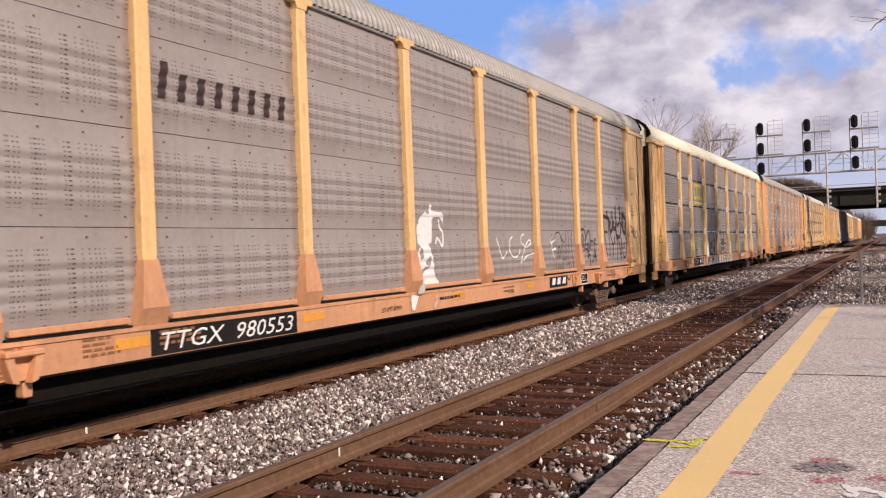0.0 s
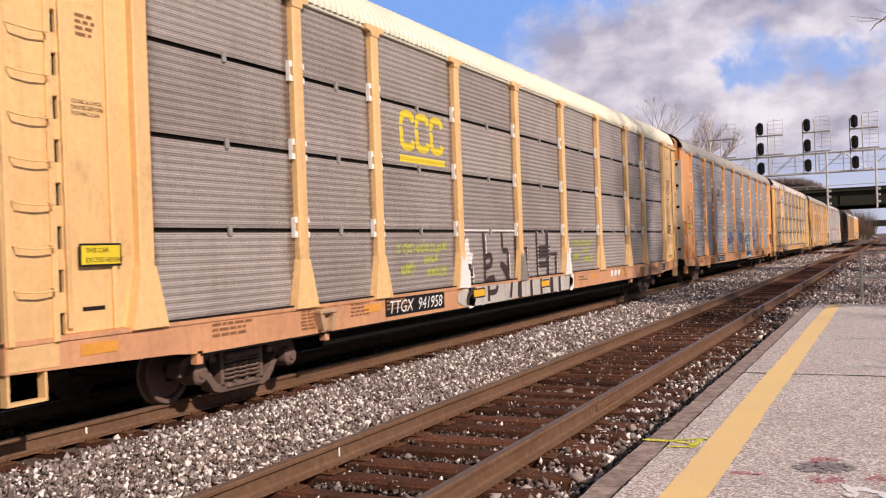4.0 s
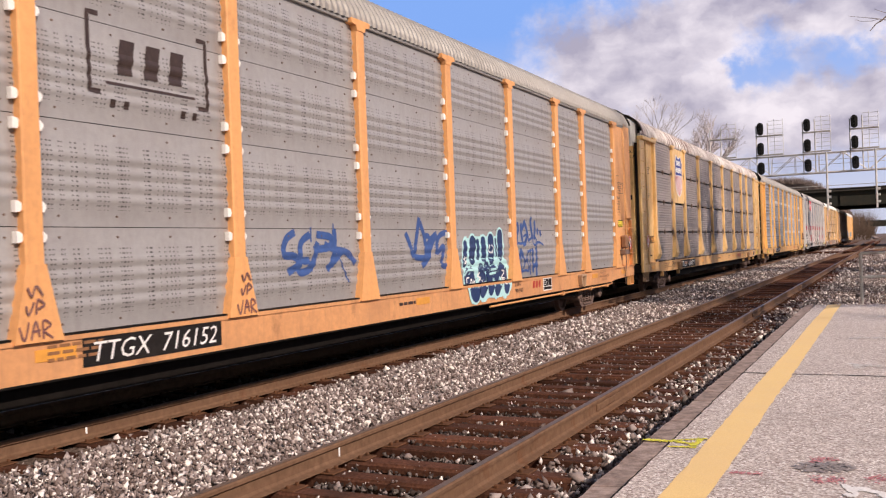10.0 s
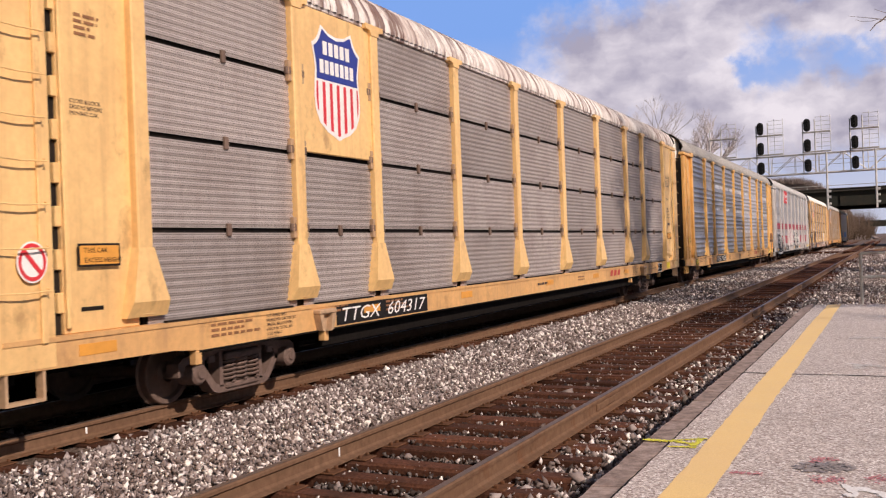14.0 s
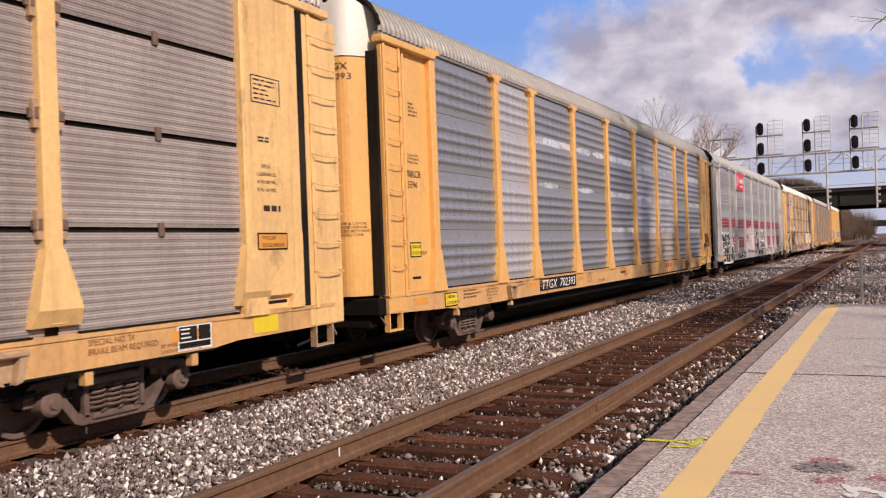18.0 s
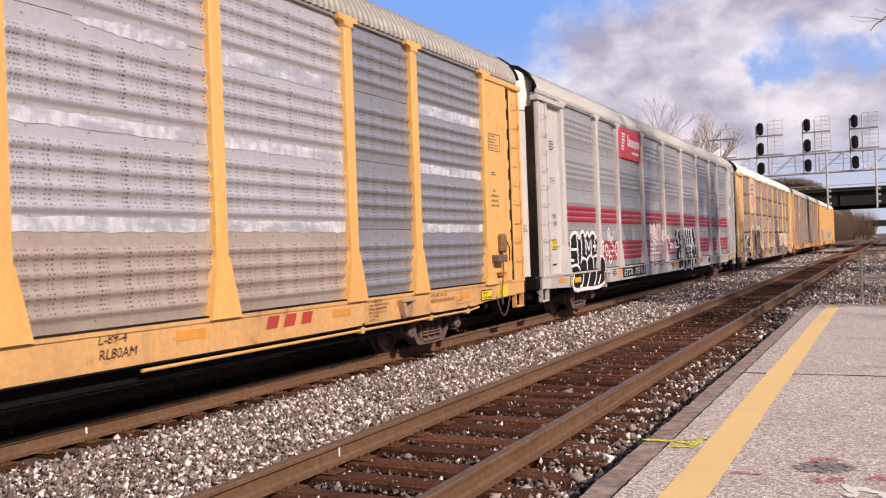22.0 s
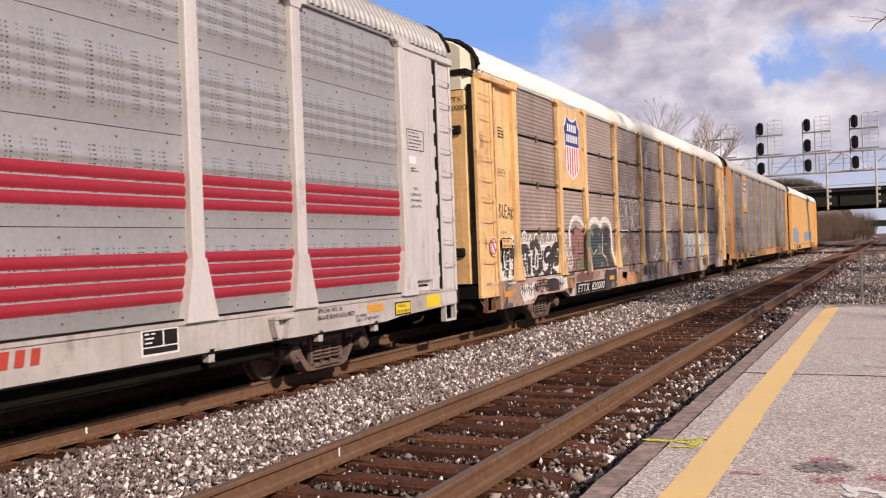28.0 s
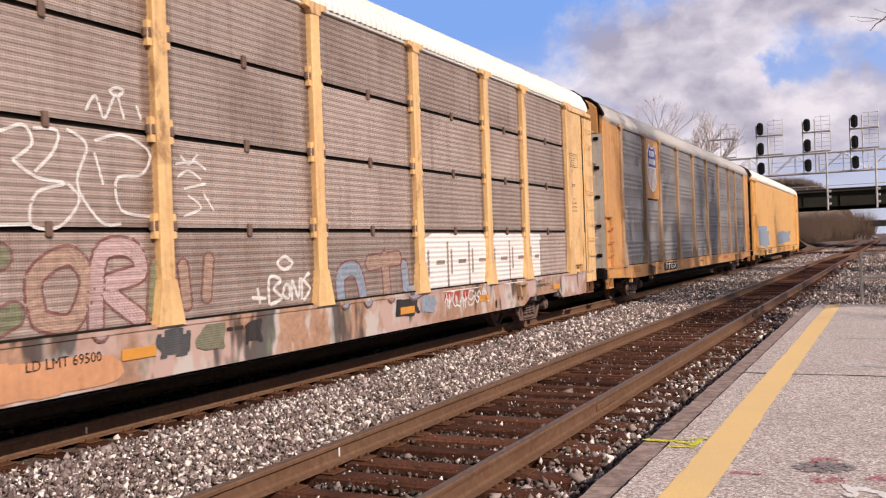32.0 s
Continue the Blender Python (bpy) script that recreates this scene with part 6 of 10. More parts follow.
            sl = put("edge_seal", S("edge_seal%d" % s, lambda: Geo().box(1.38, 1.425 if s < 0 else 1.542, *sorted((s * 12.9, s * 13.1)), 1.0, 4.8), "seam"), car, rz=rz)
            for k in range(9 if s < 0 or fk in ("white", "yellow") else 0):
                put("seal_clip", S("seal_clip%d" % s, lambda: Geo().cbox(1.42, 1.475 if s < 0 else 1.56, *sorted((s * 12.921, s * 12.985)), 0, 0.19, 0.008), fk), sl, (0, 0, 1.2 + 0.4 * k))
            put("header", S("header%d" % s, lambda: Geo().cbox(1.4, 1.6, *sorted((s * 11.9, s * 13.66)), 4.82, 4.93, 0.015), fk), car, rz=rz)
            put("slot", S("slot%d" % s, lambda: Geo().cbox(1.466, 1.476, -12.72, -12.45, 1.2, 1.24, 0.003) if s < 0 else Geo().cbox(1.499, 1.506, 12.16, 12.62, 1.07, 1.11, 0.003), "seam"), pk)
            put("stirrup_step", S("stirrup%d" % s, lambda: Geo().prism([(s * 13.2, 0.75), (s * 13.2, 0.44), (s * 13.62, 0.44), (s * 13.62, 0.75), (s * 13.59, 0.75), (s * 13.59, 0.47), (s * 13.23, 0.47), (s * 13.23, 0.75)], "x", 1.44, 1.53), ek), car, rz=rz)
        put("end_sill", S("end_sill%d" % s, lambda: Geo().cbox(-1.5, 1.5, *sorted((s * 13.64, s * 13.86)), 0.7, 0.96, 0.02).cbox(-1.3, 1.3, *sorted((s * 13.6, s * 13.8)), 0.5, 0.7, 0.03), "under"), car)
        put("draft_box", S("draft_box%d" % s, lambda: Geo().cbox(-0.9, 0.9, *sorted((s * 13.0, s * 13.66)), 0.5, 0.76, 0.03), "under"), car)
        cp = put("coupler", S("coupler%d" % s, lambda: Geo().cbox(-0.13, 0.13, *sorted((s * 13.6, s * 14.12)), 0.66, 0.9, 0.03).cbox(-0.2, 0.16, *sorted((s * 14.02, s * 14.36)), 0.6, 0.94, 0.05), "steel"), car)
        put("air_hose", S("hose%d" % s, lambda: Geo().tube([(0.35, s * 13.7, 0.7), (0.4, s * 13.95, 0.55), (0.38, s * 14.1, 0.35), (0.3, s * 14.3, 0.3)], 0.025, 6), "black"), cp)
        put("cut_lever", S("lever%d" % s, lambda: Geo().tube([(0.2, s * 13.8, 0.8), (0.9, s * 13.8, 0.78), (1.4, s * 13.75, 0.74), (1.52, s * 13.7, 0.55)], 0.013, 5), "steel"), car)
    # trucks
    for s in (-1, 1):
        tr = put("truck", S("truck", truck_frame_geo, "truck_dust"), car, (0, s * (9.86 if style.get("deep") else 10.06), 0))
        for sx in (-1.13, 1.13):
            for sy in (-0.22, 0.0, 0.22):
                put("spring", S("spring", spring_geo, "truck_dust", 40), tr, (sx, sy, 0))
        for dy in (-0.86, 0.86):
            wheelset(tr, dy)
    put("brake_pipe", S("brake_pipe", lambda: Geo().tube([(1.3, -9, 0.5), (1.3, 9, 0.5)], 0.02, 6).tube([(1.3, -9, 0.46), (1.3, 9, 0.46)], 0.012, 6), "under"), car)
    if style.get("pipe"):
        put("release_rod", S("release_rod", lambda: Geo().tube([(1.5, 3.0, 0.545), (1.5, 11.0, 0.55), (1.5, 11.4, 0.58)], 0.02, 6), fk), car)
    for y in (-11.2, -8.7, 7.26, 9.42, 10.87):
        put("pipe_clamp", S("pipe_clamp", lambda: Geo().cbox(1.44, 1.54, -0.05, 0.05, 0.5, 0.66, 0.01), style.get("sill", fk)), car, (0, y, 0))
    for y in style.get("pads", (-8.8, 8.48)):
        put("jacking_pad", S("jacking_pad", lambda: Geo().cbox(1.5, 1.66, -0.2, 0.2, 0.87, 0.93, 0.015).prism([(-0.2, 0.87), (-0.11, 0.87), (-0.06, 0.64), (-0.13, 0.66)], "x", 1.53, 1.64).prism([(0.2, 0.87), (0.11, 0.87), (0.06, 0.64), (0.13, 0.66)], "x", 1.53, 1.64).box(1.53, 1.56, -0.12, 0.12, 0.66, 0.87), style.get("pad", "worn_bracket")), car, (0, y, 0))
    for y in style.get("refl", (-12.6, -7.5, -4.2, 0.2, 3.7, 6.7, 10.75)):
        put("reflector", S("reflector", lambda: Geo().cbox(1.54, 1.546, -0.23, 0.23, 0.79, 0.9, 0.002), "reflector"), car, (0.008 if style.get("deep") else 0, y, -0.5 * style.get("deep", 0.0)))
    # ledge clips along the sill
    for a, b in zip(POSTS, POSTS[1:]):
        gap = round(b - a, 2)
        if style.get("ledge"):
            put("sill_ledge", S("sill_ledge%s" % gap, lambda: Geo().cbox(1.5, 1.562, -gap / 2 + 0.3, gap / 2 - 0.3, 1.035, 1.1, 0.008), style.get("sill", fk)), car, (0, (a + b) / 2, 0))
        put("drain_slot", S("drain_slot%s" % gap, lambda: Geo().box(1.5, 1.558, -gap / 2 + 0.27, gap / 2 - 0.27, 1.001, 1.022), "seam"), car, (0, (a + b) / 2, 0))
    return car


def brake_gear(car, y, z, mat="under"):
    """Hand-brake housing, lever and loose hose on the end plate."""
    root = part("brake_housing", Geo().cbox(1.5, 1.68, y - 0.1, y + 0.12, z + 0.05, z + 0.42, 0.04), M[mat], car, "worn hand-brake housing")
    part("bracket", Geo().cbox(1.5, 1.74, y - 0.45, y - 0.05, z - 0.12, z + 0.02, 0.015).cbox(1.52, 1.56, y - 0.45, y - 0.4, z - 0.12, z + 0.12, 0.008), M["steel"], root)
    part("lever", Geo().tube([(1.62, y + 0.1, z + 0.38), (1.66, y + 0.26, z + 0.15), (1.64, y + 0.3, z - 0.1)], 0.014, 6), M["under"], root)
    part("cable", Geo().tube([(1.6, y + 0.02, z + 0.1), (1.63, y + 0.0, z - 0.3), (1.6, y - 0.05, z - 0.7), (1.58, y + 0.02, z - 0.95)], 0.016, 6), M["steel"], root)


def warning_disc(car, y, z, x):
    """White round sign with a red ring and bar."""
    def ring(r0, r1, xx):
        g = Geo()
        n = 24
        for i in range(n):
            a, b = 2 * math.pi * i / n, 2 * math.pi * (i + 1) / n
            g.add([(xx, y + r * math.cos(t), z + r * 1.15 * math.sin(t)) for r, t in ((r0, a), (r1, a), (r1, b), (r0, b))], [(0, 1, 2, 3)])
        return g
    d = part("warning_disc", Geo().prism([(y + 0.16 * math.cos(t), z + 0.184 * math.sin(t)) for t in np.linspace(0, 2 * math.pi, 25)[:-1]], "x", x - 0.004, x), M["wink"], car, "white disc with red ring and bar")
    part("ring", ring(0.115, 0.145, x + 0.004), M["sign_red"], d)
    g = Geo()
    flat(g, [(y - 0.1, z + 0.085), (y - 0.07, z + 0.115), (y + 0.1, z - 0.085), (y + 0.07, z - 0.115)], x + 0.0045)
    part("bar", g, M["sign_red"], d)


def door_text(car, body, x0, z, size, shape, lift=0.008):
    """Lettering that follows the curve of the leading end door."""
    me = text_mesh(body, size, M["ink"])
    for v in me.vertices:
        xx = x0 + v.co.y
        v.co = (xx, -door_reach(xx, shape) - lift, v.co.z)
    return tagged(put("lettering", me, car, (0, 0, z)), kind="stuff")


def box_outline(car, y0, y1, z0, z1, x, w=0.013):
    """Thin stencilled frame."""
    g = Geo()
    for a0, a1, b0, b1 in ((y0, y1, z0, z0 + w), (y0, y1, z1 - w, z1), (y0, y0 + w, z0 + w, z1 - w), (y1 - w, y1, z0 + w, z1 - w)):
        g.box(x, x + 0.0035, a0, a1, b0, b1)
    return part("stencil_frame", g, M["ink"], car)


def lower_marks(car, st, seed):
    """Stencilling, placards and reporting board common to every car."""
    x = 1.549
    dark = "ink" if st["frame"] in ("white",) else st.get("ink", "faint")
    y0, y1 = st["board"]
    board = part("number_board", Geo().box(1.541, 1.5455, y0, y1, 0.68 - st.get("deep", 0.0), 0.95 - st.get("deep", 0.0)), M["black"], car)
    me = text_mesh(st["no"], 0.27, M["wink"], 0.25)
    wide = max(v.co.y for v in me.vertices)
    for v in me.vertices:
        v.co.y *= (y1 - y0 - 0.16) / wide
    tagged(put("lettering", me, board, (1.5495, y0 + 0.08, 0.722 - st.get("deep", 0.0))), kind="stuff")
    if st.get("logo_board"):
        part("logo_board", Geo().box(1.541, 1.5455, 4.88, 6.08, 0.72, 0.95), M["black"], car)
    for k in range(3):
        y = st.get("logo", 5.0) + 0.36 * k * st.get("logo_size", 1.0)
        g = Geo()
        q = st.get("logo_size", 1.0)
        flat(g, [(y, 0.775), (y + 0.22 * q, 0.775), (y + 0.28 * q, 0.925), (y + 0.06 * q, 0.925)], x)
        part("logo_stroke", g, M[st.get("mark", "redink")], car)
    if st.get("data_board"):
        d = st["data_board"]
        pl = part("data_board", Geo().box(1.541, 1.5455, d, d + 0.54, 0.68, 0.96), M["wink"], car)
        for a0, a1, b0, b1 in ((0.025, 0.3, 0.78, 0.935), (0.325, 0.515, 0.78, 0.935), (0.025, 0.515, 0.705, 0.765)):
            part("board_face", Geo().box(1.5455, 1.549, d + a0, d + a1, b0, b1), M["black"], pl)
        small_lines(car, d + 0.05, 0.9, 0.18, 3, 1.5505, "wink", 0.016, 0.045, seed + 9)
    ys = st.get("special", 9.4)
    lettering(car, "SPECIAL NO. 24\nBRAKE BEAM REQUIRED", ys, 0.875, 0.085, x, dark)
    if st["frame"] == "orange":
        lettering(car, "28 INCH WHLS", ys + 0.15, 0.7, 0.08, x, dark)
    else:
        lettering(car, "28\" WHEELS\n2 INCH HF COMP SHOES", ys + 0.95, 0.745, 0.055, x, dark)
    if st["frame"] in ("yellow", "yellow_d"):
        lettering(car, "5'-7\" WHEEL BASE\nSWING MOTION TRUCKS\nSPECIAL RB ADAPTERS\nSPRG 5 OC D5 3 IC D5\n5 OC 92741-1\n2 IC 92741-2", 7.4, 0.92, 0.052, x, "ink")
        lettering(car, "5'-7\" WHEEL BASE\nSWING MOTION TRUCKS\nSPECIAL RB ADAPTERS\nSPRG 5 OC D5 3 IC D5\n5 OC 92741-1\n2 IC 92741-2", -10.0, 0.92, 0.052, x, "ink")
        small_lines(car, -8.5, 0.93, 0.55, 2, x, dark, 0.03, 0.06, seed + 7)
    else:
        small_lines(car, -9.3, 0.92, 0.75, 6, x, dark, 0.025, 0.045, seed + 7)
        small_lines(car, -8.1, 0.92, 0.5, 4, x, dark, 0.025, 0.05, seed + 8)
    small_lines(car, -11.0, 0.9, 0.9, 3, x, dark, 0.03, 0.06, seed)
    small_lines(car, -7.1, 0.9, 0.8, 3, x, dark, 0.03, 0.06, seed + 1)
    small_lines(car, -0.6, 0.82, 0.8, 1, x, "ink", 0.045, 0.06, seed + 2)
    lettering(car, "LD LMT 69500", -3.3, 0.72, 0.14, x + 0.008, dark) if st.get("ldlmt") else None if st["kind"] == "silver" else small_lines(car, 2.2, 0.86, 0.8, 2, x, dark, 0.03, 0.07, seed + 3)
    shape = "flush" if st.get("full_end") else st.get("door_shape", "round")
    rise = 0.03 if st["frame"] == "white" else 0.012
    x0, zn = {"round": (0.73, 4.41), "square": (0.93, 4.38), "flush": (0.94, 3.72)}[shape]
    door_text(car, st["no"].replace("  ", "\n"), x0, zn, 0.145, shape, rise)
    if shape != "square":
        door_text(car, "CLOSE & LOCK\nLOADED DECK\nDOORS BEFORE\nMOVING CAR", 0.88, 2.08, 0.055, shape, rise)
    if st.get("door") == "dirty_white":
        for xx in (0.8, 0.87):
            part("lock_rod", Geo().tube([(xx, -13.74, 1.02), (xx, -13.74, 4.9)], 0.024, 6), M["under"], car)
        for k in range(5):
            part("hinge", Geo().cbox(1.26, 1.4, -13.74, -13.69, 1.3 + 0.78 * k, 1.39 + 0.78 * k, 0.015), M["under"], car)
        rivets = Geo()
        for xx in (0.96, 1.2):
            for k in range(12):
                rivets.cbox(xx - 0.014, xx + 0.014, -13.712, -13.698, 1.2 + 0.29 * k, 1.228 + 0.29 * k, 0.006)
        tagged(part("rivets", rivets, M["under"], car), kind="stuff")
    if not st.get("ldlmt"):
        door_text(car, "EXCESS HEIGHT CAR", -0.75, 4.84, 0.15, shape)
    # end panel markings
    up = st.get("stencil", 0.25)
    if not st.get("full_end"):
        ya, yb, za, zb = st.get("stencil_box", (11.95, 12.52, 3.25 + up, 3.58 + up))
        box_outline(car, ya, yb, za, zb, 1.57)
        small_lines(car, ya + 0.05, zb - 0.06, (yb - ya) * 0.8, 5, 1.5745, "ink", 0.016, (zb - za) / 5.9, seed + 4)
        for k, (wd, dy) in enumerate((("DECK", 0.13), ("CLEARANCE", 0.0), ("A 90-1/8 MIN.", 0.0), ("B 94-1/4 MIN.", 0.0))):
            lettering(car, wd, ya + 0.06 + dy * 0.7, 2.62 - 0.095 * k + up * 0.4, 0.066, 1.5745, "ink")
        small_lines(car, ya + 0.1, 2.95 + up * 0.5, 0.26, 2, 1.5745, "ink", 0.022, 0.04, seed + 6)
        if st["frame"] == "white":
            part("label", Geo().box(1.57, 1.5735, 12.0, 12.24, 3.03 + up, 3.15 + up), M["wink"], car, "small white paper label")
    small_lines(car, -12.7, 4.0, 0.32, 4, 1.4765, dark, 0.03, 0.06, seed + 5)
    lettering(car, "CLOSE & LOCK\nDOORS BEFORE\nMOVING CAR", -12.78, 3.17, 0.055, 1.4765, "ink")
    placard(car, *((-12.78, 1.62, 0.52, 0.22) if st["kind"] == "tri" else (-12.78, 1.55, 0.36, 0.24)), 1.472 if st["kind"] != "tri" else 1.512, st.get("sign", "sign_yellow"), words=("THIS CAR", "EXCESS HEIGHT"))
    if st.get("sill_sign"):
        placard(car, -11.75, 0.68, 0.5, 0.24, 1.545, "sign_yellow", words=("THIS CAR", "EXCESS HEIGHT"))
        placard(car, 11.42, 0.68, 0.5, 0.2, 1.545, "sign_yellow", words=("THIS CAR", "EXCESS HEIGHT"))


# ---------------- the train ----------------
STYLES = [
    dict(board=(-7.22, -4.68), no="TTGX  980553", kind="bi", frame="cream", foot="faded", sill="faded", roof="roof_grey", skin="grey_a", end_ribs=True, mark="wink", logo_board=True, ledge=True, pad="faded", data_board=7.13, foot_size=(0.19, 1.665, (1.18, 0.99)), sill_z=0.67, refl=(-12.6, -7.47, -4.3, 0.2, 3.7, 6.75), label="weathered grey and orange bilevel autorack with sprayed tags"),
    dict(board=(-7.13, -5.14), no="TTGX  941958", kind="tri", frame="cream", hood="roof_cream", roof="roof_cream", skin="tri", sill="faded", small_hinges=True, door_shape="square", refl=(-12.6, -7.5, 3.5, 6.4, 10.75), end_ribs=True, data_board=11.05, stencil_box=(12.06, 12.69, 3.28, 3.71), foot_size=(0.25, 1.6), mark="wink", label="yellow trilevel autorack with cream roof and black block graffiti"),
    dict(board=(-6.70, -4.74), no="TTGX  716152", kind="bi", frame="orange", sill="sill_o", hood="orange", roof="roof_grey", skin="grey_c", logo=5.2, logo_size=0.48, data_board=5.85, pipe=True, pads=(-8.25, 8.48), special=10.1, refl=(-12.8, -7.0, 0.2, 3.7, 9.7, 12.5), tabs=True, full_end=True, door="dirty_white", label="orange-framed grey autorack with blue and cyan graffiti"),
    dict(board=(-8.45, -5.75), no="TTGX  604317", kind="tri", ends="worn_bracket", frame="yellow_d", sill="sill_y", tab="worn_bracket", roof="roof_rusty", skin="tri_d", plate=1, door_shape="square", wide_ladder=True, data_board=10.6, foot_size=(0.25, 1.79, (1.245, 1.09)), sill_z=0.66, sign="reflector", sign_stripe="sign_red", hood="roof_white", label="yellow trilevel autorack with peeling white roof and shield emblem"),
    dict(board=(-7.10, -4.60), no="TTGX  702393", kind="silver", odd={(5, 0): "tan_sheet", (6, 0): "tan_sheet", **{(n, k): "pale_sheet" for n in (1, 5, 6) for k in (1, 2, 3)}, (1, 0): "pale_sheet"}, pipe=True, frame="yellow", sill="sill_y", roof="roof_grey", skin="silver", sill_sign=True, hood="roof_white", label="yellow autorack with galvanised silver sides and taped seams"),
    dict(board=(-7.02, -4.44), no="ETTX  705913", kind="bi", frame="white", pad="sill_w", sill="sill_w", roof="roof_f", skin="grey_f", special=9.35, stencil=0.0, data_board=6.2, logo=4.55, logo_size=0.45, refl=(-12.3, -7.3, 0.2, 3.7, 10.85), red=True, sill_sign=True, hood="roof_white", rail="grey_f", label="white and grey autorack with red stripes and black bubble graffiti"),
    dict(board=(-8.29, -5.84), no="ETTX  820000", kind="tri", frame="cream_rust", ends="rusty_end", deep=0.22, refl=(-12.6, -8.75, -5.2, -1.95, 3.7, 6.7, 10.75), sill="mottled", roof="roof_white", skin="tri_g", plate=1, door_shape="square", wide_ladder=True, hood_seal=True, foot_size=(0.2, 1.45), sign="cream", sign_stripe="sign_red", hood="roof_cream", ldlmt=True, tab="cream", ink="ink", label="brown-stained yellow trilevel autorack covered in graffiti"),
    dict(board=(-7.00, -5.00), no="TTGX", kind="bi", frame="orange_d", post_mat="worn_bracket", sill="orange_d", full_end=True, door="dirty_white", roof="roof_f", skin="dark_bi", hood="orange_d", plate=1, sign_stripe="maroon", label="orange autorack with grey ribbed sides and shield emblem"),
    dict(board=(-7.00, -5.00), no="TTGX", kind="plain", frame="yellow", roof="roof_white", skin="yellow", label="plain yellow-orange autorack with faded blue patches at the rear"),
]
# distance of each car's centre along the track at the start
CENTRES = [14.24, 42.73, 71.41, 100.1, 128.88, 157.25, 185.85, 214.53, 243.2]


def run(t):
    """Distance run by the train after t seconds; it slows a little."""
    return 6.0033 * t - 0.0147 * t * t


CARS = []


def paint(car, kind, mat, width, label, strokes, rounded=False, lift=0.006):
    """Sprayed strokes given along and up the car side; each stroke is one part."""
    for k, st in enumerate(strokes):
        g = Geo()
        ribbon(g, smooth_path(st, 5) if len(st) > 2 else st, width, kind, lift + 0.0004 * (k % 5), rounded)
        part("graffiti", g, M[mat], car, label)


def patch(car, kind, mat, label, pts, lift=0.004):
    """A sprayed area with a rounded outline, given along and up the car side."""
    g = Geo()
    fill(g, smooth_path(pts, 4, True)[:-1], kind, lift)
    return part("graffiti", g, M[mat], car, label)


def poly(car, kind, y, z, w, h, pts, mat, label=""):
    """A sprayed solid shape given in units of its box."""
    g = Geo()
    fill(g, smooth_path([(y + a * w, z + b * h) for a, b in pts], 3, True)[:-1], kind, 0.0035)
    return part("graffiti", g, M[mat], car, label)



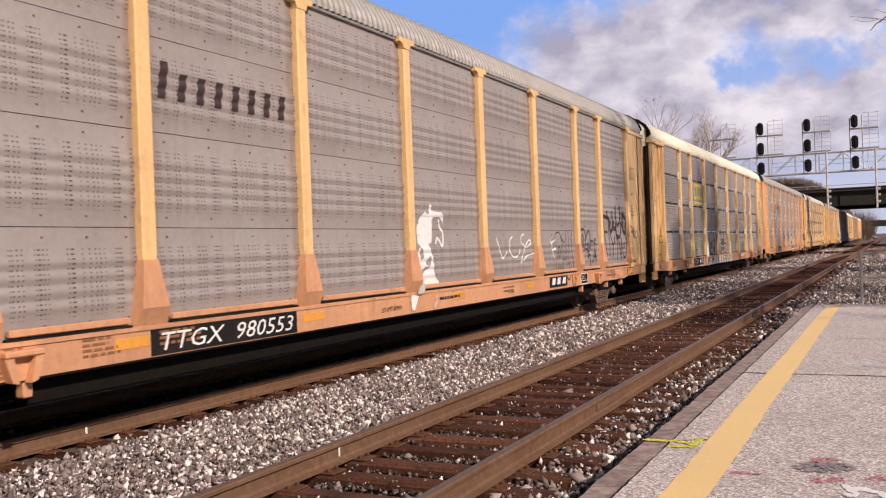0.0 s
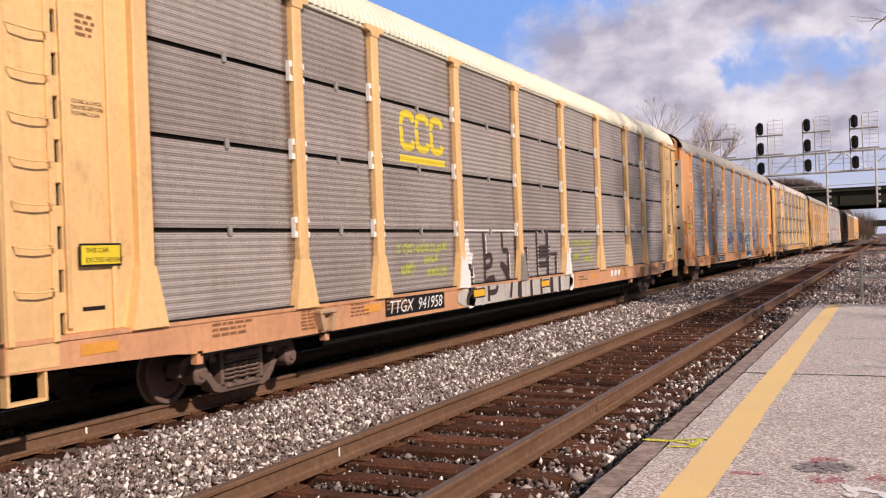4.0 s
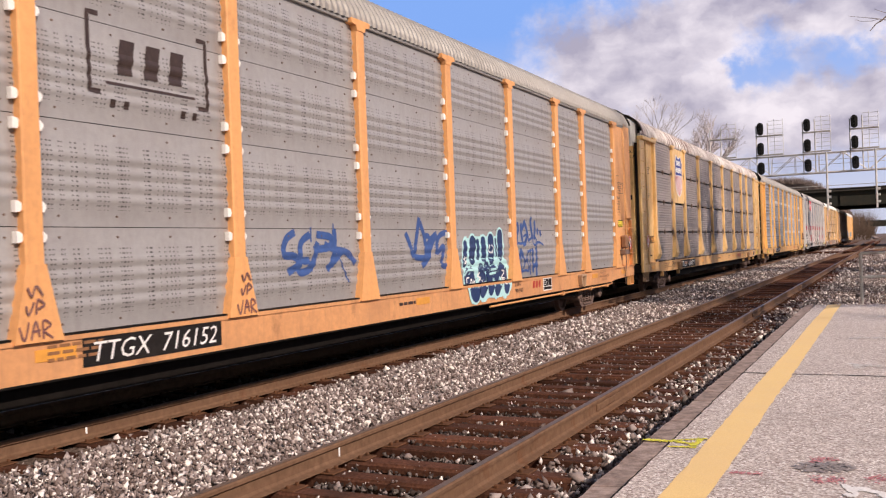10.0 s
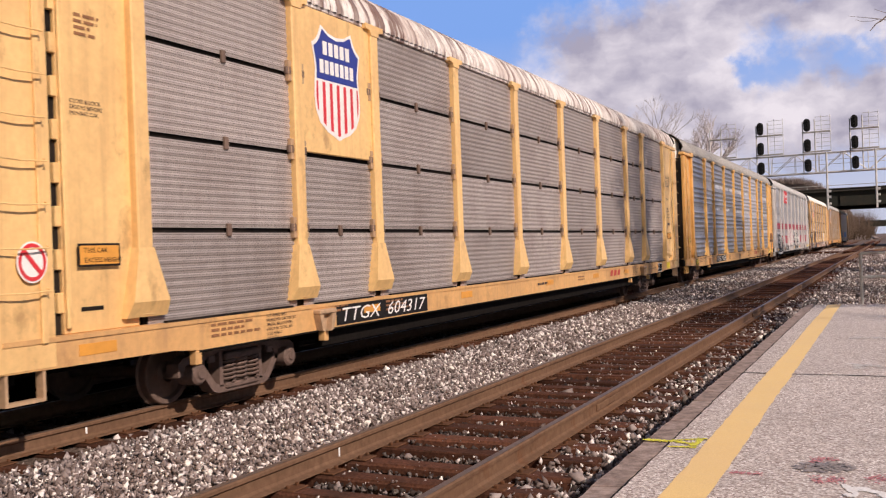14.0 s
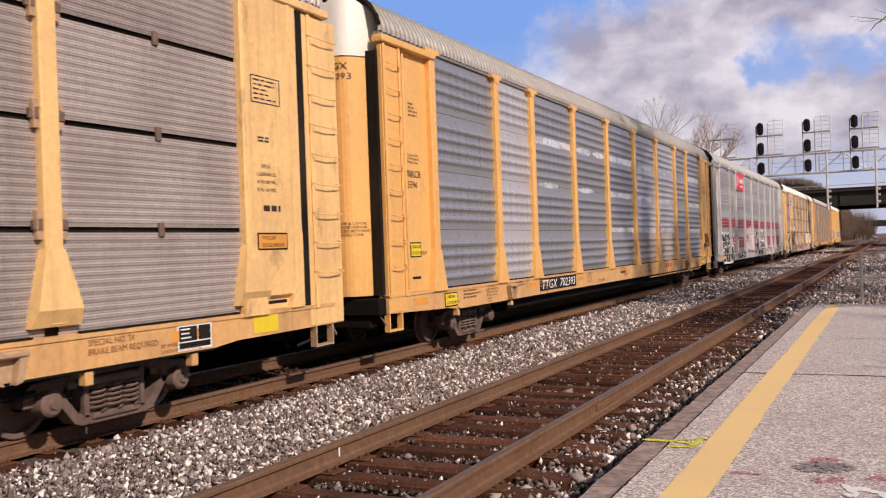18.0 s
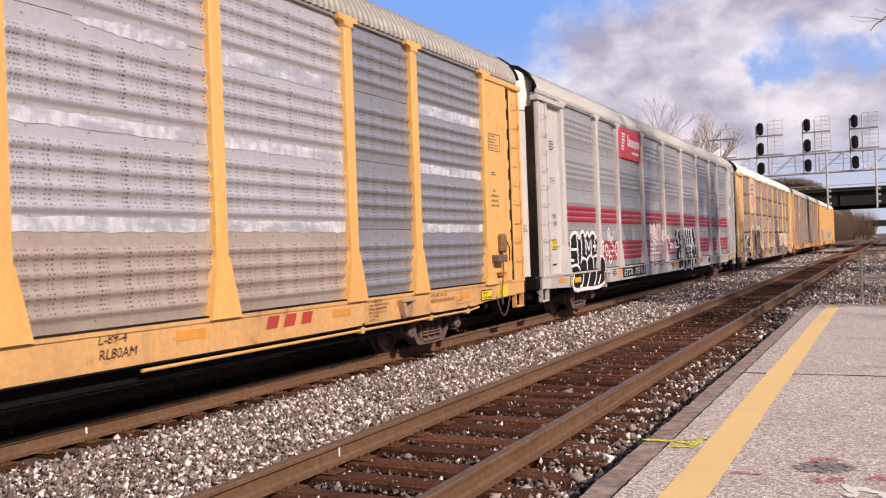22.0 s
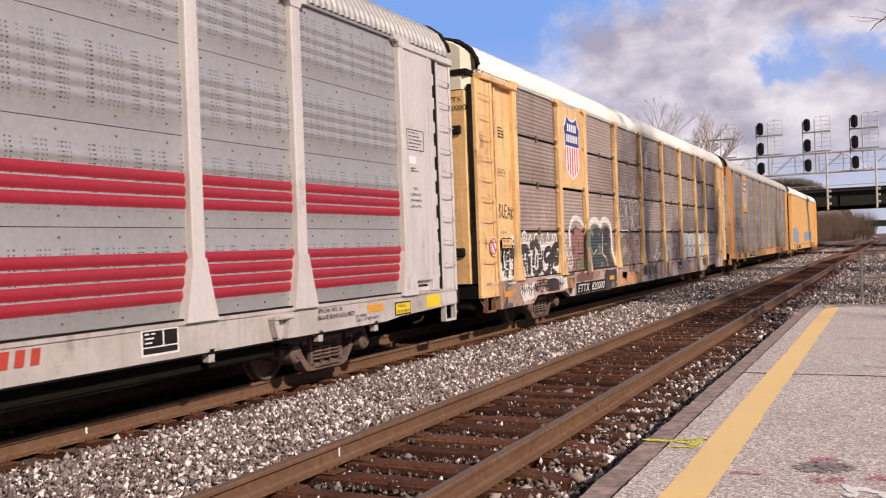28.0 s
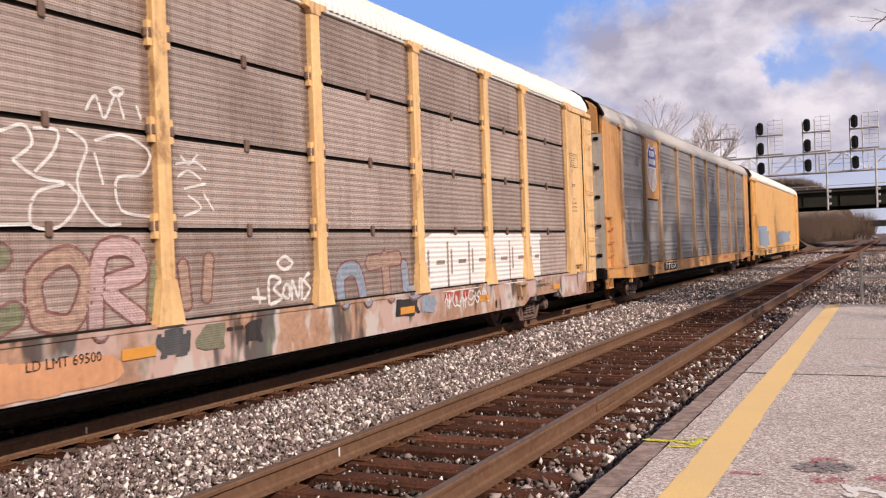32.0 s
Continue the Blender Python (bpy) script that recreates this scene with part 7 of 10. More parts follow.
def train():
    for i, st in enumerate(STYLES):
        car = autorack(st)
        lower_marks(car, st, 40 * i)
        CARS.append(car)
    a, b, c, d, e, f, g, second_last, last = CARS
    # grey car with a dark wordmark and white and black tags
    wordmark(a, "bi", -6.95, 3.36, 8, 0.3, 0.3, "ink", 0.4)
    lettering(a, "LD LMT 80000", -2.55, 0.76, 0.1, 1.549, "ink", 0.2)
    lettering(a, "BSH22A", 2.4, 0.75, 0.1, 1.549, "ink", 0.15)
    draw(a, "bi", 5.45, 0.72, 1.2, [[(0.05, 0.9), (0.1, 1.0), (0.3, 1.02), (0.42, 0.85), (0.4, 0.62), (0.5, 0.55)], [(0.05, 0.9), (0.12, 0.6), (0.05, 0.3), (0.12, 0.08), (0.3, 0.0), (0.45, 0.12), (0.4, 0.35)], [(0.2, 0.72), (0.22, 0.55), (0.3, 0.6), (0.28, 0.75), (0.2, 0.72)],
         [(0.2, 0.42), (0.2, 0.2), (0.32, 0.2), (0.3, 0.42)], [(0.4, 0.95), (0.5, 0.85), (0.62, 0.85), (0.66, 1.05)], [(0.6, 0.8), (0.62, 0.5), (0.45, 0.5), (0.5, 0.2), (0.62, 0.1), (0.72, 0.2)], [(0.82, 1.05), (0.8, 0.5), (0.85, 0.45), (0.72, 0.4)], [(0.85, 0.4), (0.8, 0.1), (0.88, -0.05), (1.0, 0.05), (0.98, 0.25), (0.9, 0.35)]], "ink", 0.03, "black looping tag", 1.25)
    dark_tags(a)
    # trilevel with a yellow mark and black block letters
    for k in range(3):
        y = -6.32 + 0.52 * k
        draw(b, "tri", y, 3.32, 0.5, [[(0.8, 0.8), (0.65, 1.0), (0.15, 1.0), (0.0, 0.8), (0.0, 0.2), (0.15, 0.0), (0.65, 0.0), (0.8, 0.2)]], "sign_yellow", 0.12, "yellow company mark", 0.5)
    draw(b, "tri", -6.4, 3.12, 0.3, [[(0.0, 0.0), (1.0, 0.0)]], "sign_yellow", 0.11, "yellow company mark", 1.6)
    poly(b, "tri", -4.3, 0.63, 5.75, 0.34, [(0.0, 0.0), (0.5, 0.0), (1.0, 0.0), (1.0, 1.0), (0.5, 1.0), (0.0, 1.0)], "dirty_white", "pale sprayed band on the sill")
    for y0 in (-4.2, 1.5):
        poly(b, "tri", y0, 0.64, 0.5, 1.2, [(0.0, 0.0), (0.6, 0.0), (0.7, 0.3), (1.0, 0.45), (0.6, 0.5), (0.9, 0.75), (0.6, 0.8), (0.5, 1.0), (0.1, 0.9), (0.2, 0.5)], "wink", "white ragged spray")
    for y0, z0, y1, z1 in ((-1.72, 0.62, -1.56, 1.85), (-1.3, 1.1, -0.98, 1.65), (-1.08, 0.62, -0.93, 1.12), (-0.4, 1.38, 0.4, 1.68), (-0.4, 1.17, 0.37, 1.33), (-0.47, 0.62, -0.34, 2.0), (0.16, 0.62, 0.36, 2.0), (0.32, 1.42, 0.9, 1.52), (0.72, 0.62, 0.88, 1.42)):
        poly(b, "tri", y0, z0, y1 - y0, z1 - z0, [(0.0, 0.0), (0.5, 0.0), (1.0, 0.0), (1.0, 0.33), (1.0, 0.67), (1.0, 1.0), (0.5, 1.0), (0.0, 1.0), (0.0, 0.67), (0.0, 0.33)], "ink", "black sprayed block letter").location.x += 0.003
        if z1 - z0 > 0.4:
            draw(b, "tri", y1, z0, z1 - z0, [[(0.0, 0.02), (0.02, 0.5), (0.0, 0.98)]], "wink", 0.035, "white edge line", 0.3)
    draw(b, "tri", -4.22, 0.66, 1.3, [[(0.03, 1.0), (0.03, 0.55), (0.13, 0.5), (0.14, 0.25), (0.02, 0.12), (0.0, 0.0)], [(0.36, 1.0), (0.37, 0.5), (0.36, 0.0)], [(0.36, 0.62), (0.48, 0.66), (0.48, 0.52), (0.37, 0.48)], [(0.37, 0.27), (0.52, 0.32), (0.5, 0.14), (0.37, 0.12)],
         [(0.7, 1.0), (0.72, 0.72), (0.8, 0.7), (0.81, 0.3), (0.77, 0.0)], [(0.66, 0.52), (0.74, 0.48), (0.8, 0.4)], [(0.66, 0.52), (0.74, 0.4), (0.8, 0.25)], [(1.0, 1.0), (0.97, 0.5), (0.93, 0.0)]], "ink", 0.11, "black sprayed block letters", 2.65)
    draw(b, "tri", -4.22, 0.66, 1.3, [[(0.0, 1.02), (1.0, 1.02)], [(0.17, 0.5), (0.17, 0.2)], [(0.4, 0.95), (0.41, 0.68)], [(0.84, 0.66), (0.84, 0.3)]], "wink", 0.035, "white edge line", 2.65)
    for y0 in (1.95, -6.6):
        scrawl(b, "tri", y0, 1.62, 1.75, 0.16, 9, "lime", 0.022, 14, "yellow-green scribbled lines")
        scrawl(b, "tri", y0 + 0.9, 1.45, 0.5, 0.12, 4, "lime", 0.02, 16, "yellow-green scribbled lines")
        scrawl(b, "tri", y0 + 0.1, 1.25, 0.5, 0.22, 3, "lime", 0.022, 15, "yellow-green scribbled lines")
        scrawl(b, "tri", y0 + 1.0, 1.22, 0.75, 0.18, 5, "lime", 0.022, 18, "yellow-green scribbled lines")
    for y0, m, what in ((-4.37, "wink", "white spray over the post foot"), (-1.5, "worn_grey", "grey spray over the post foot"), (1.4, "wink", "white spray over the post foot")):
        ov = Geo()
        flat(ov, [(y0 - 0.22, 0.98), (y0 + 0.26, 0.96), (y0 + 0.16, 1.35), (y0 + 0.1, 1.58), (y0 - 0.02, 1.45), (y0 - 0.1, 1.56), (y0 - 0.15, 1.3)], 1.589)
        part("graffiti", ov, M[m], b, what)
    for y0 in (-3.7, -0.15):
        part("reflector", Geo().cbox(1.549, 1.553, y0 - 0.27, y0 + 0.27, 0.75, 0.93, 0.001), M["ink"], b)
        part("reflector", Geo().cbox(1.553, 1.558, y0 - 0.24, y0 + 0.24, 0.78, 0.9, 0.001), M["bright_reflector"], b, "bright orange reflector")
    scrawl(b, "tri", 9.3, 0.68, 1.4, 0.22, 6, "maroon", 0.02, 17, "brown scribble on the sill")
    end_marks(a, b, d, e)
    # bracketed mark, outlined figures, blue and cyan tags
    wordmark(c, "bi", -6.1, 3.52, 3, 0.36, 0.36, "ink", 0.55, True)
    draw(c, "bi", -11.8, 0.74, 1.25, [[(0, 0.6), (0.05, 0.85), (0.17, 0.9), (0.3, 0.8), (0.37, 0.55), (0.38, 0.25), (0.33, 0.05), (0.2, -0.03), (0.1, 0.1), (0.02, 0.35), (0, 0.6)], [(0.18, 0.5), (0.22, 0.65), (0.27, 0.55), (0.26, 0.35), (0.2, 0.3), (0.18, 0.5)],
         [(0.37, 0.7), (0.42, 0.78), (0.48, 0.72), (0.52, 0.4), (0.52, 0.1), (0.45, 0.02), (0.39, 0.1)], [(0.36, 0.78), (0.38, 0.98), (0.48, 1.05), (0.46, 0.9), (0.49, 0.78)],
         [(0.49, 0.75), (0.5, 1.0), (0.6, 1.1), (0.66, 1.0), (0.67, 0.55), (0.75, 0.7), (0.88, 0.75), (0.97, 0.55), (0.98, 0.2), (0.9, -0.03), (0.8, 0.1), (0.7, 0.25), (0.62, 0), (0.54, 0.1)],
         [(0.73, 1.0), (0.76, 1.1), (0.8, 1.05), (0.73, 1.0)], [(0.76, 0.85), (0.8, 0.95), (0.86, 0.85), (0.76, 0.85)], [(0.84, 0.62), (0.84, 0.3)], [(0.78, 0.52), (0.92, 0.38)], [(0.78, 0.38), (0.92, 0.52)]], "ink", 0.024, "thin black outlined figures", 2.4)
    blue_pieces(c)
    paint(c, "bi", "blueink", 0.1, "blue sprayed tag", [[(4.17, 2.19), (4.2, 2.05), (4.29, 1.86)], [(4.29, 1.85), (4.41, 1.91), (4.47, 2.02), (4.44, 2.12), (4.38, 2.13)], [(4.35, 2.26), (4.43, 2.22), (4.47, 2.06)], [(4.62, 2.12), (4.65, 2.02), (4.58, 1.9), (4.55, 1.75)], [(4.81, 2.1), (4.8, 1.98), (4.86, 1.81)], [(5.01, 2.17), (4.93, 2.08), (4.82, 2.0)], [(5.04, 2.13), (5.13, 2.02), (5.14, 1.87), (5.02, 1.74), (4.91, 1.7)], [(5.37, 2.24), (5.39, 2.07), (5.45, 1.87)], [(5.61, 2.16), (5.62, 2.03), (5.57, 1.84)], [(5.78, 2.0), (5.78, 1.95)], [(5.95, 1.96), (5.96, 1.91)], [(4.5, 1.57), (4.49, 1.45), (4.46, 1.29)], [(4.5, 1.55), (4.59, 1.39), (4.75, 1.58)], [(4.77, 1.58), (4.86, 1.45)], [(5.43, 1.58), (5.42, 1.36), (5.44, 1.14)], [(5.65, 1.62), (5.65, 1.34), (5.65, 1.03)], [(5.43, 1.23), (5.64, 1.27)]], True)
    paint(c, "bi", "blueink", 0.05, "blue sprayed tag", [[(4.31, 1.84), (4.4, 1.8), (4.48, 1.67), (4.53, 1.77)], [(4.55, 1.75), (4.73, 1.72), (4.91, 1.74)], [(4.95, 1.87), (5.06, 1.9), (5.14, 1.85)], [(5.22, 1.78), (5.44, 1.85)], [(5.17, 1.96), (5.25, 1.74)], [(5.45, 1.87), (5.51, 1.69), (5.67, 1.71), (5.67, 1.82), (5.55, 1.84)], [(5.67, 1.72), (5.86, 1.74), (6.06, 1.68)], [(4.75, 1.56), (4.72, 1.36), (4.73, 1.15)], [(4.75, 1.13), (5.06, 1.42), (5.12, 1.55)], [(4.75, 1.14), (4.97, 1.16), (5.18, 1.16), (5.1, 1.33), (5.03, 1.4)], [(4.86, 1.45), (4.97, 1.32)], [(5.28, 1.56), (5.24, 1.32), (5.27, 1.07)], [(5.14, 1.54), (5.33, 1.58)]], True, 0.008)
    for y0, z0 in ((-7.42, 1.0), (-4.5, 1.0)):
        paint(c, "post", "maroon", 0.022, "brown sprayed tag on the post foot", [[(y0 + dy, z0 + dz) for dy, dz in st] for st in ([(0.0, 0.12), (0.05, 0.0), (0.1, 0.16)], [(0.12, 0.0), (0.17, 0.16), (0.21, 0.02)], [(0.13, 0.07), (0.22, 0.08)], [(0.25, 0.0), (0.25, 0.16), (0.33, 0.12), (0.26, 0.07), (0.35, 0.0)], [(0.08, 0.3), (0.1, 0.22), (0.16, 0.33)], [(0.18, 0.22), (0.2, 0.35), (0.27, 0.3), (0.2, 0.27)], [(0.1, 0.46), (0.14, 0.38), (0.19, 0.47), (0.26, 0.38)])])
    splash(c, "plain", -12.75, 1.85, 0.38, 0.42, "wink", 31, "white sprayed patch")
    brake_gear(c, 12.5, 1.45, "rusty_end")
    box_outline(c, 12.32, 12.84, 3.05, 3.36, 1.5)
    small_lines(c, 12.37, 3.3, 0.4, 4, 1.5045, "ink", 0.016, 0.06, 421)
    for y0 in (-12.87, 12.06):
        placard(c, y0, 2.1, 0.6, 0.2, 1.502, "sign_yellow", words=("THIS CAR", "EXCESS HEIGHT"))
        for k, wd in enumerate(("CLOSE", "AND LOCK", "DOORS", "BEFORE", "MOVING", "CAR")):
            lettering(c, wd, y0 + 0.3 - 0.02 * len(wd), 2.8 - 0.075 * k, 0.06, 1.5045, "ink")
        small_lines(c, y0 + 0.1, 2.93, 0.42, 2, 1.5045, "ink", 0.018, 0.035, 301)
    lettering(c, "822084", -12.83, 1.9, 0.11, 1.5045, "ink")
    lettering(c, "822084", 12.2, 3.52, 0.07, 1.5045, "ink")
    small_lines(c, -12.85, 1.35, 0.5, 4, 1.5045, "ink", 0.02, 0.05, 302)
    warning_disc(c, 13.32, 1.66, 1.535)
    warning_disc(c, -13.32, 1.66, 1.535)
    warning_disc(d, -13.34, 1.68, 1.58)
    warning_disc(g, -13.34, 1.68, 1.58)
    part("door_bar", Geo().cbox(0.35, 1.28, -13.96, -13.9, 2.95, 3.12, 0.03), M["black"], d, "black taped bar on the end door")
    part("door_bar", Geo().cbox(0.35, 1.26, -13.96, -13.9, 2.95, 3.12, 0.03), M["black"], b, "black bar on the end door")
    brake_gear(e, 12.35, 1.5, "rusty_end")
    lettering(e, "NKCR\n5594", -12.8, 2.83, 0.165, 1.478, "ink")
    lettering(f, "FXE\n1195", -12.66, 2.26, 0.15, 1.478, "ink")
    lettering(g, "MP 51044", -12.8, 1.92, 0.075, 1.5045, "ink")
    lettering(e, "L-89-4\nRL80AM", 2.4, 0.87, 0.14, 1.549, "ink", 0.2)
    lettering(e, "LD LMT 80000", -2.78, 0.68, 0.1, 1.549, "ink", 0.2)
    box_outline(e, -3.65, -3.36, 0.72, 0.938, 1.541, 0.008)
    lettering(e, "PLATE", -3.6, 0.86, 0.05, 1.549, "ink")
    lettering(e, "J", -3.53, 0.75, 0.09, 1.549, "ink")
    lettering(c, "L 89-4\nNLH18A", 4.2, 0.86, 0.115, 1.549, "ink")
    links = Geo()
    pts = [(1.6, 12.68 - 0.66 * t, 0.72 - 1.48 * t * (1 - t)) for t in np.linspace(0, 1, 24)]
    for k, (p, q) in enumerate(zip(pts, pts[1:])):
        o = 0.016 if k % 2 else 0.0
        links.tube([Vector(p) + Vector((o, 0, 0)), Vector(q) + Vector((o, 0, 0))], 0.011, 5)
    tagged(part("brake_chain", links, M["steel"], e, "rusty hanging chain"), kind="stuff")
    # tape bands on the silver car
    rng = random.Random(31)
    top, mid, low = 3.98, 3.0, 2.02
    spans = {2: [(top, 0, 1), (mid, 0.1, 0.62)], 3: [(top, 0, 0.55), (top, 0.6, 1), (mid, 0.0, 0.6)], 4: [(top, 0, 1), (mid, 0, 1), (low, 0, 1)],
             5: [(top, 0.3, 0.9), (mid, 0, 1), (low, 0, 1)], 6: [(top, 0, 1), (mid, 0, 1), (low, 0, 1)], 8: [(top, 0, 1), (mid, 0, 1), (low, 0, 1)]}
    for i, rows in spans.items():
        p, q = POSTS[i] + 0.12, POSTS[i + 1] - 0.12
        for z, t0, t1 in rows:
            tape, n, w = Geo(), 26, (0.19 if z > 3.5 else 0.15) * rng.uniform(0.9, 1.1)
            y, y1 = p + (q - p) * t0, p + (q - p) * t1
            ends = lambda k: 1.0 if t1 - t0 > 0.9 else 0.3 + 0.7 * min(1.0, 2.2 * k / n, 7 * (n - k) / n) * rng.uniform(0.55, 1.0)
            up = [(y + (y1 - y) * k / n, z + w / 2 * ends(k) + rng.uniform(-0.014, 0.008)) for k in range(n + 1)]
            dn = [(y + (y1 - y) * k / n, z - w / 2 * ends(k) + rng.uniform(-0.01, 0.016)) for k in range(n + 1)]
            tape.add([(1.474 + rng.uniform(0, 0.004), yy, zz) for yy, zz in up + dn], [(k, k + 1, n + 2 + k, n + 1 + k) for k in range(n)])
            part("tape_strip", tape, M["tape"], e)
    # red sign and bubble graffiti on the white and grey car
    sg = part("sign_panel", Geo().cbox(1.5, 1.525, -7.02, -4.46, 4.08, 4.96, 0.008), M["sign_red"], f, "red company sign panel")
    marks = [[(-6.72 + 0.02 * k, 4.32 + 0.09 * k), (-6.45 + 0.05 * k, 4.3 + 0.09 * k), (-6.38 + 0.03 * k, 4.35 + 0.09 * k), (-6.66 + 0.02 * k, 4.375 + 0.09 * k)] for k in range(6)]
    marks += [[(-6.0 + 0.18 * k, 4.46), (-5.88 + 0.18 * k, 4.46), (-5.855 + 0.18 * k, 4.68 if k else 4.8), (-5.975 + 0.18 * k, 4.68 if k else 4.8)] for k in range(8)]
    marks.append([(-5.55, 4.26), (-4.75, 4.26), (-4.75, 4.33), (-5.55, 4.33)])
    for pts in marks:
        gm = Geo()
        flat(gm, pts, 1.5295)
        part("white_bar", gm, M["wink"], sg)
    white_car_pieces(f)
    for y0 in (-11.2, -0.2, 3.95):
        part("reflector", Geo().cbox(1.553, 1.563, y0 - 0.24, y0 + 0.24, 0.75, 0.87, 0.002), M["bright_reflector"], f, "bright orange reflector")
    heavy_graffiti(g)
    for z0 in (3.78, 1.5):
        part("door_bar", Geo().cbox(0.4, 1.26, -13.96, -13.9, z0, z0 + 0.17, 0.03), M["black"], g, "black taped bar on the end door")
    part("yellow_patch", Geo().cbox(1.541, 1.546, 12.48, 12.98, 0.72, 0.92, 0.002), M["sign_yellow"], f, "plain yellow reflective patch")
    # faded patches on the last car
    splash(last, "plain", -11.5, 1.0, 6, 1.3, "faded_blue", 71, "faded blue sprayed patch")
    splash(last, "plain", -1, 1.2, 9, 0.9, "faded_blue", 72, "faded blue sprayed patch")
    scrawl(second_last, "plain", -12.9, 2.0, 0.8, 0.6, 4, "maroon", 0.05, 73, "dark sprayed tag")
    splash(second_last, "plain", -12.75, 4.05, 0.6, 0.4, "wink", 74, "white patch")


def end_marks(a, b, d, e):
    """Tags, placards and stencils on the end plates and sill ends."""
    paint(b, "plate", "ink", 0.048, "black sprayed tag", [[(12.18, 2.19), (12.17, 1.97), (12.27, 1.94)], [(12.3, 2.16), (12.32, 1.94)], [(12.27, 2.14), (12.37, 2.17), (12.41, 2.08), (12.31, 2.02)], [(12.54, 2.17), (12.44, 2.16), (12.44, 2.07), (12.55, 2.0), (12.56, 1.9), (12.42, 1.89)]], True)
    paint(b, "plate", "ink", 0.03, "black sprayed tag", [[(12.08, 2.0), (12.12, 1.93), (12.13, 2.02), (12.15, 1.92)]], True)
    for st in ([(0.8, 3.46), (0.95, 3.5), (0.84, 3.36), (0.97, 3.34)], [(1.05, 3.44), (1.03, 3.32), (1.13, 3.3), (1.14, 3.42), (1.05, 3.44)], [(1.28, 3.42), (1.2, 3.36), (1.28, 3.28)], [(0.84, 3.22), (0.94, 3.22)],
               [(0.78, 2.8), (0.8, 2.6), (0.9, 2.62), (0.9, 2.78)], [(0.97, 2.8), (1.1, 2.6)], [(1.1, 2.8), (0.97, 2.6)], [(1.15, 2.8), (1.28, 2.8)], [(1.21, 2.8), (1.21, 2.6)], [(0.84, 2.48), (1.0, 2.5)]):
        gp = Geo()
        ribbon(gp, smooth_path(st, 5) if len(st) > 2 else st, 0.045, "plate")
        gp.v = [(q[1], -door_reach(q[1], "square") - 0.014, q[2]) for q in gp.v]
        part("graffiti", gp, M["pink"], b, "faint pink sprayed tag")
    box_outline(b, 12.1, 12.65, 1.58, 1.79, 1.57)
    small_lines(b, 12.28, 1.69, 0.22, 2, 1.5745, "ink", 0.03, 0.055, 411)
    lettering(b, "B 5482", 12.18, 4.42, 0.12, 1.5745, "ink")
    small_lines(b, 12.26, 4.2, 0.26, 2, 1.5745, "faint", 0.03, 0.07, 412)
    part("reflector", Geo().cbox(1.545, 1.552, 12.15, 12.7, 0.74, 0.94, 0.002), M["reflector"], b, "faded orange reflector")
    placard(d, 11.98, 1.73, 0.6, 0.21, 1.57, "reflector", words=("THIS CAR", "EXCESS HEIGHT"))
    small_lines(d, 12.12, 2.2, 0.36, 1, 1.5745, "ink", 0.07, 0.1, 413)
    part("yellow_patch", Geo().cbox(1.541, 1.546, 11.89, 12.37, 0.74, 0.95, 0.002), M["sign_yellow"], d, "plain yellow reflective patch")
    placard(a, 11.5, 0.7, 0.48, 0.24, 1.545, "reflector", words=("THIS CAR", "EXCESS HEIGHT"))
    box_outline(a, 9.86, 10.15, 0.73, 0.94, 1.541)
    lettering(a, "JACK\nHERE", 9.9, 0.86, 0.085, 1.549, "ink")
    part("yellow_patch", Geo().cbox(1.541, 1.546, 12.26, 12.74, 0.7, 0.93, 0.002), M["sign_yellow"], e, "plain yellow reflective patch")


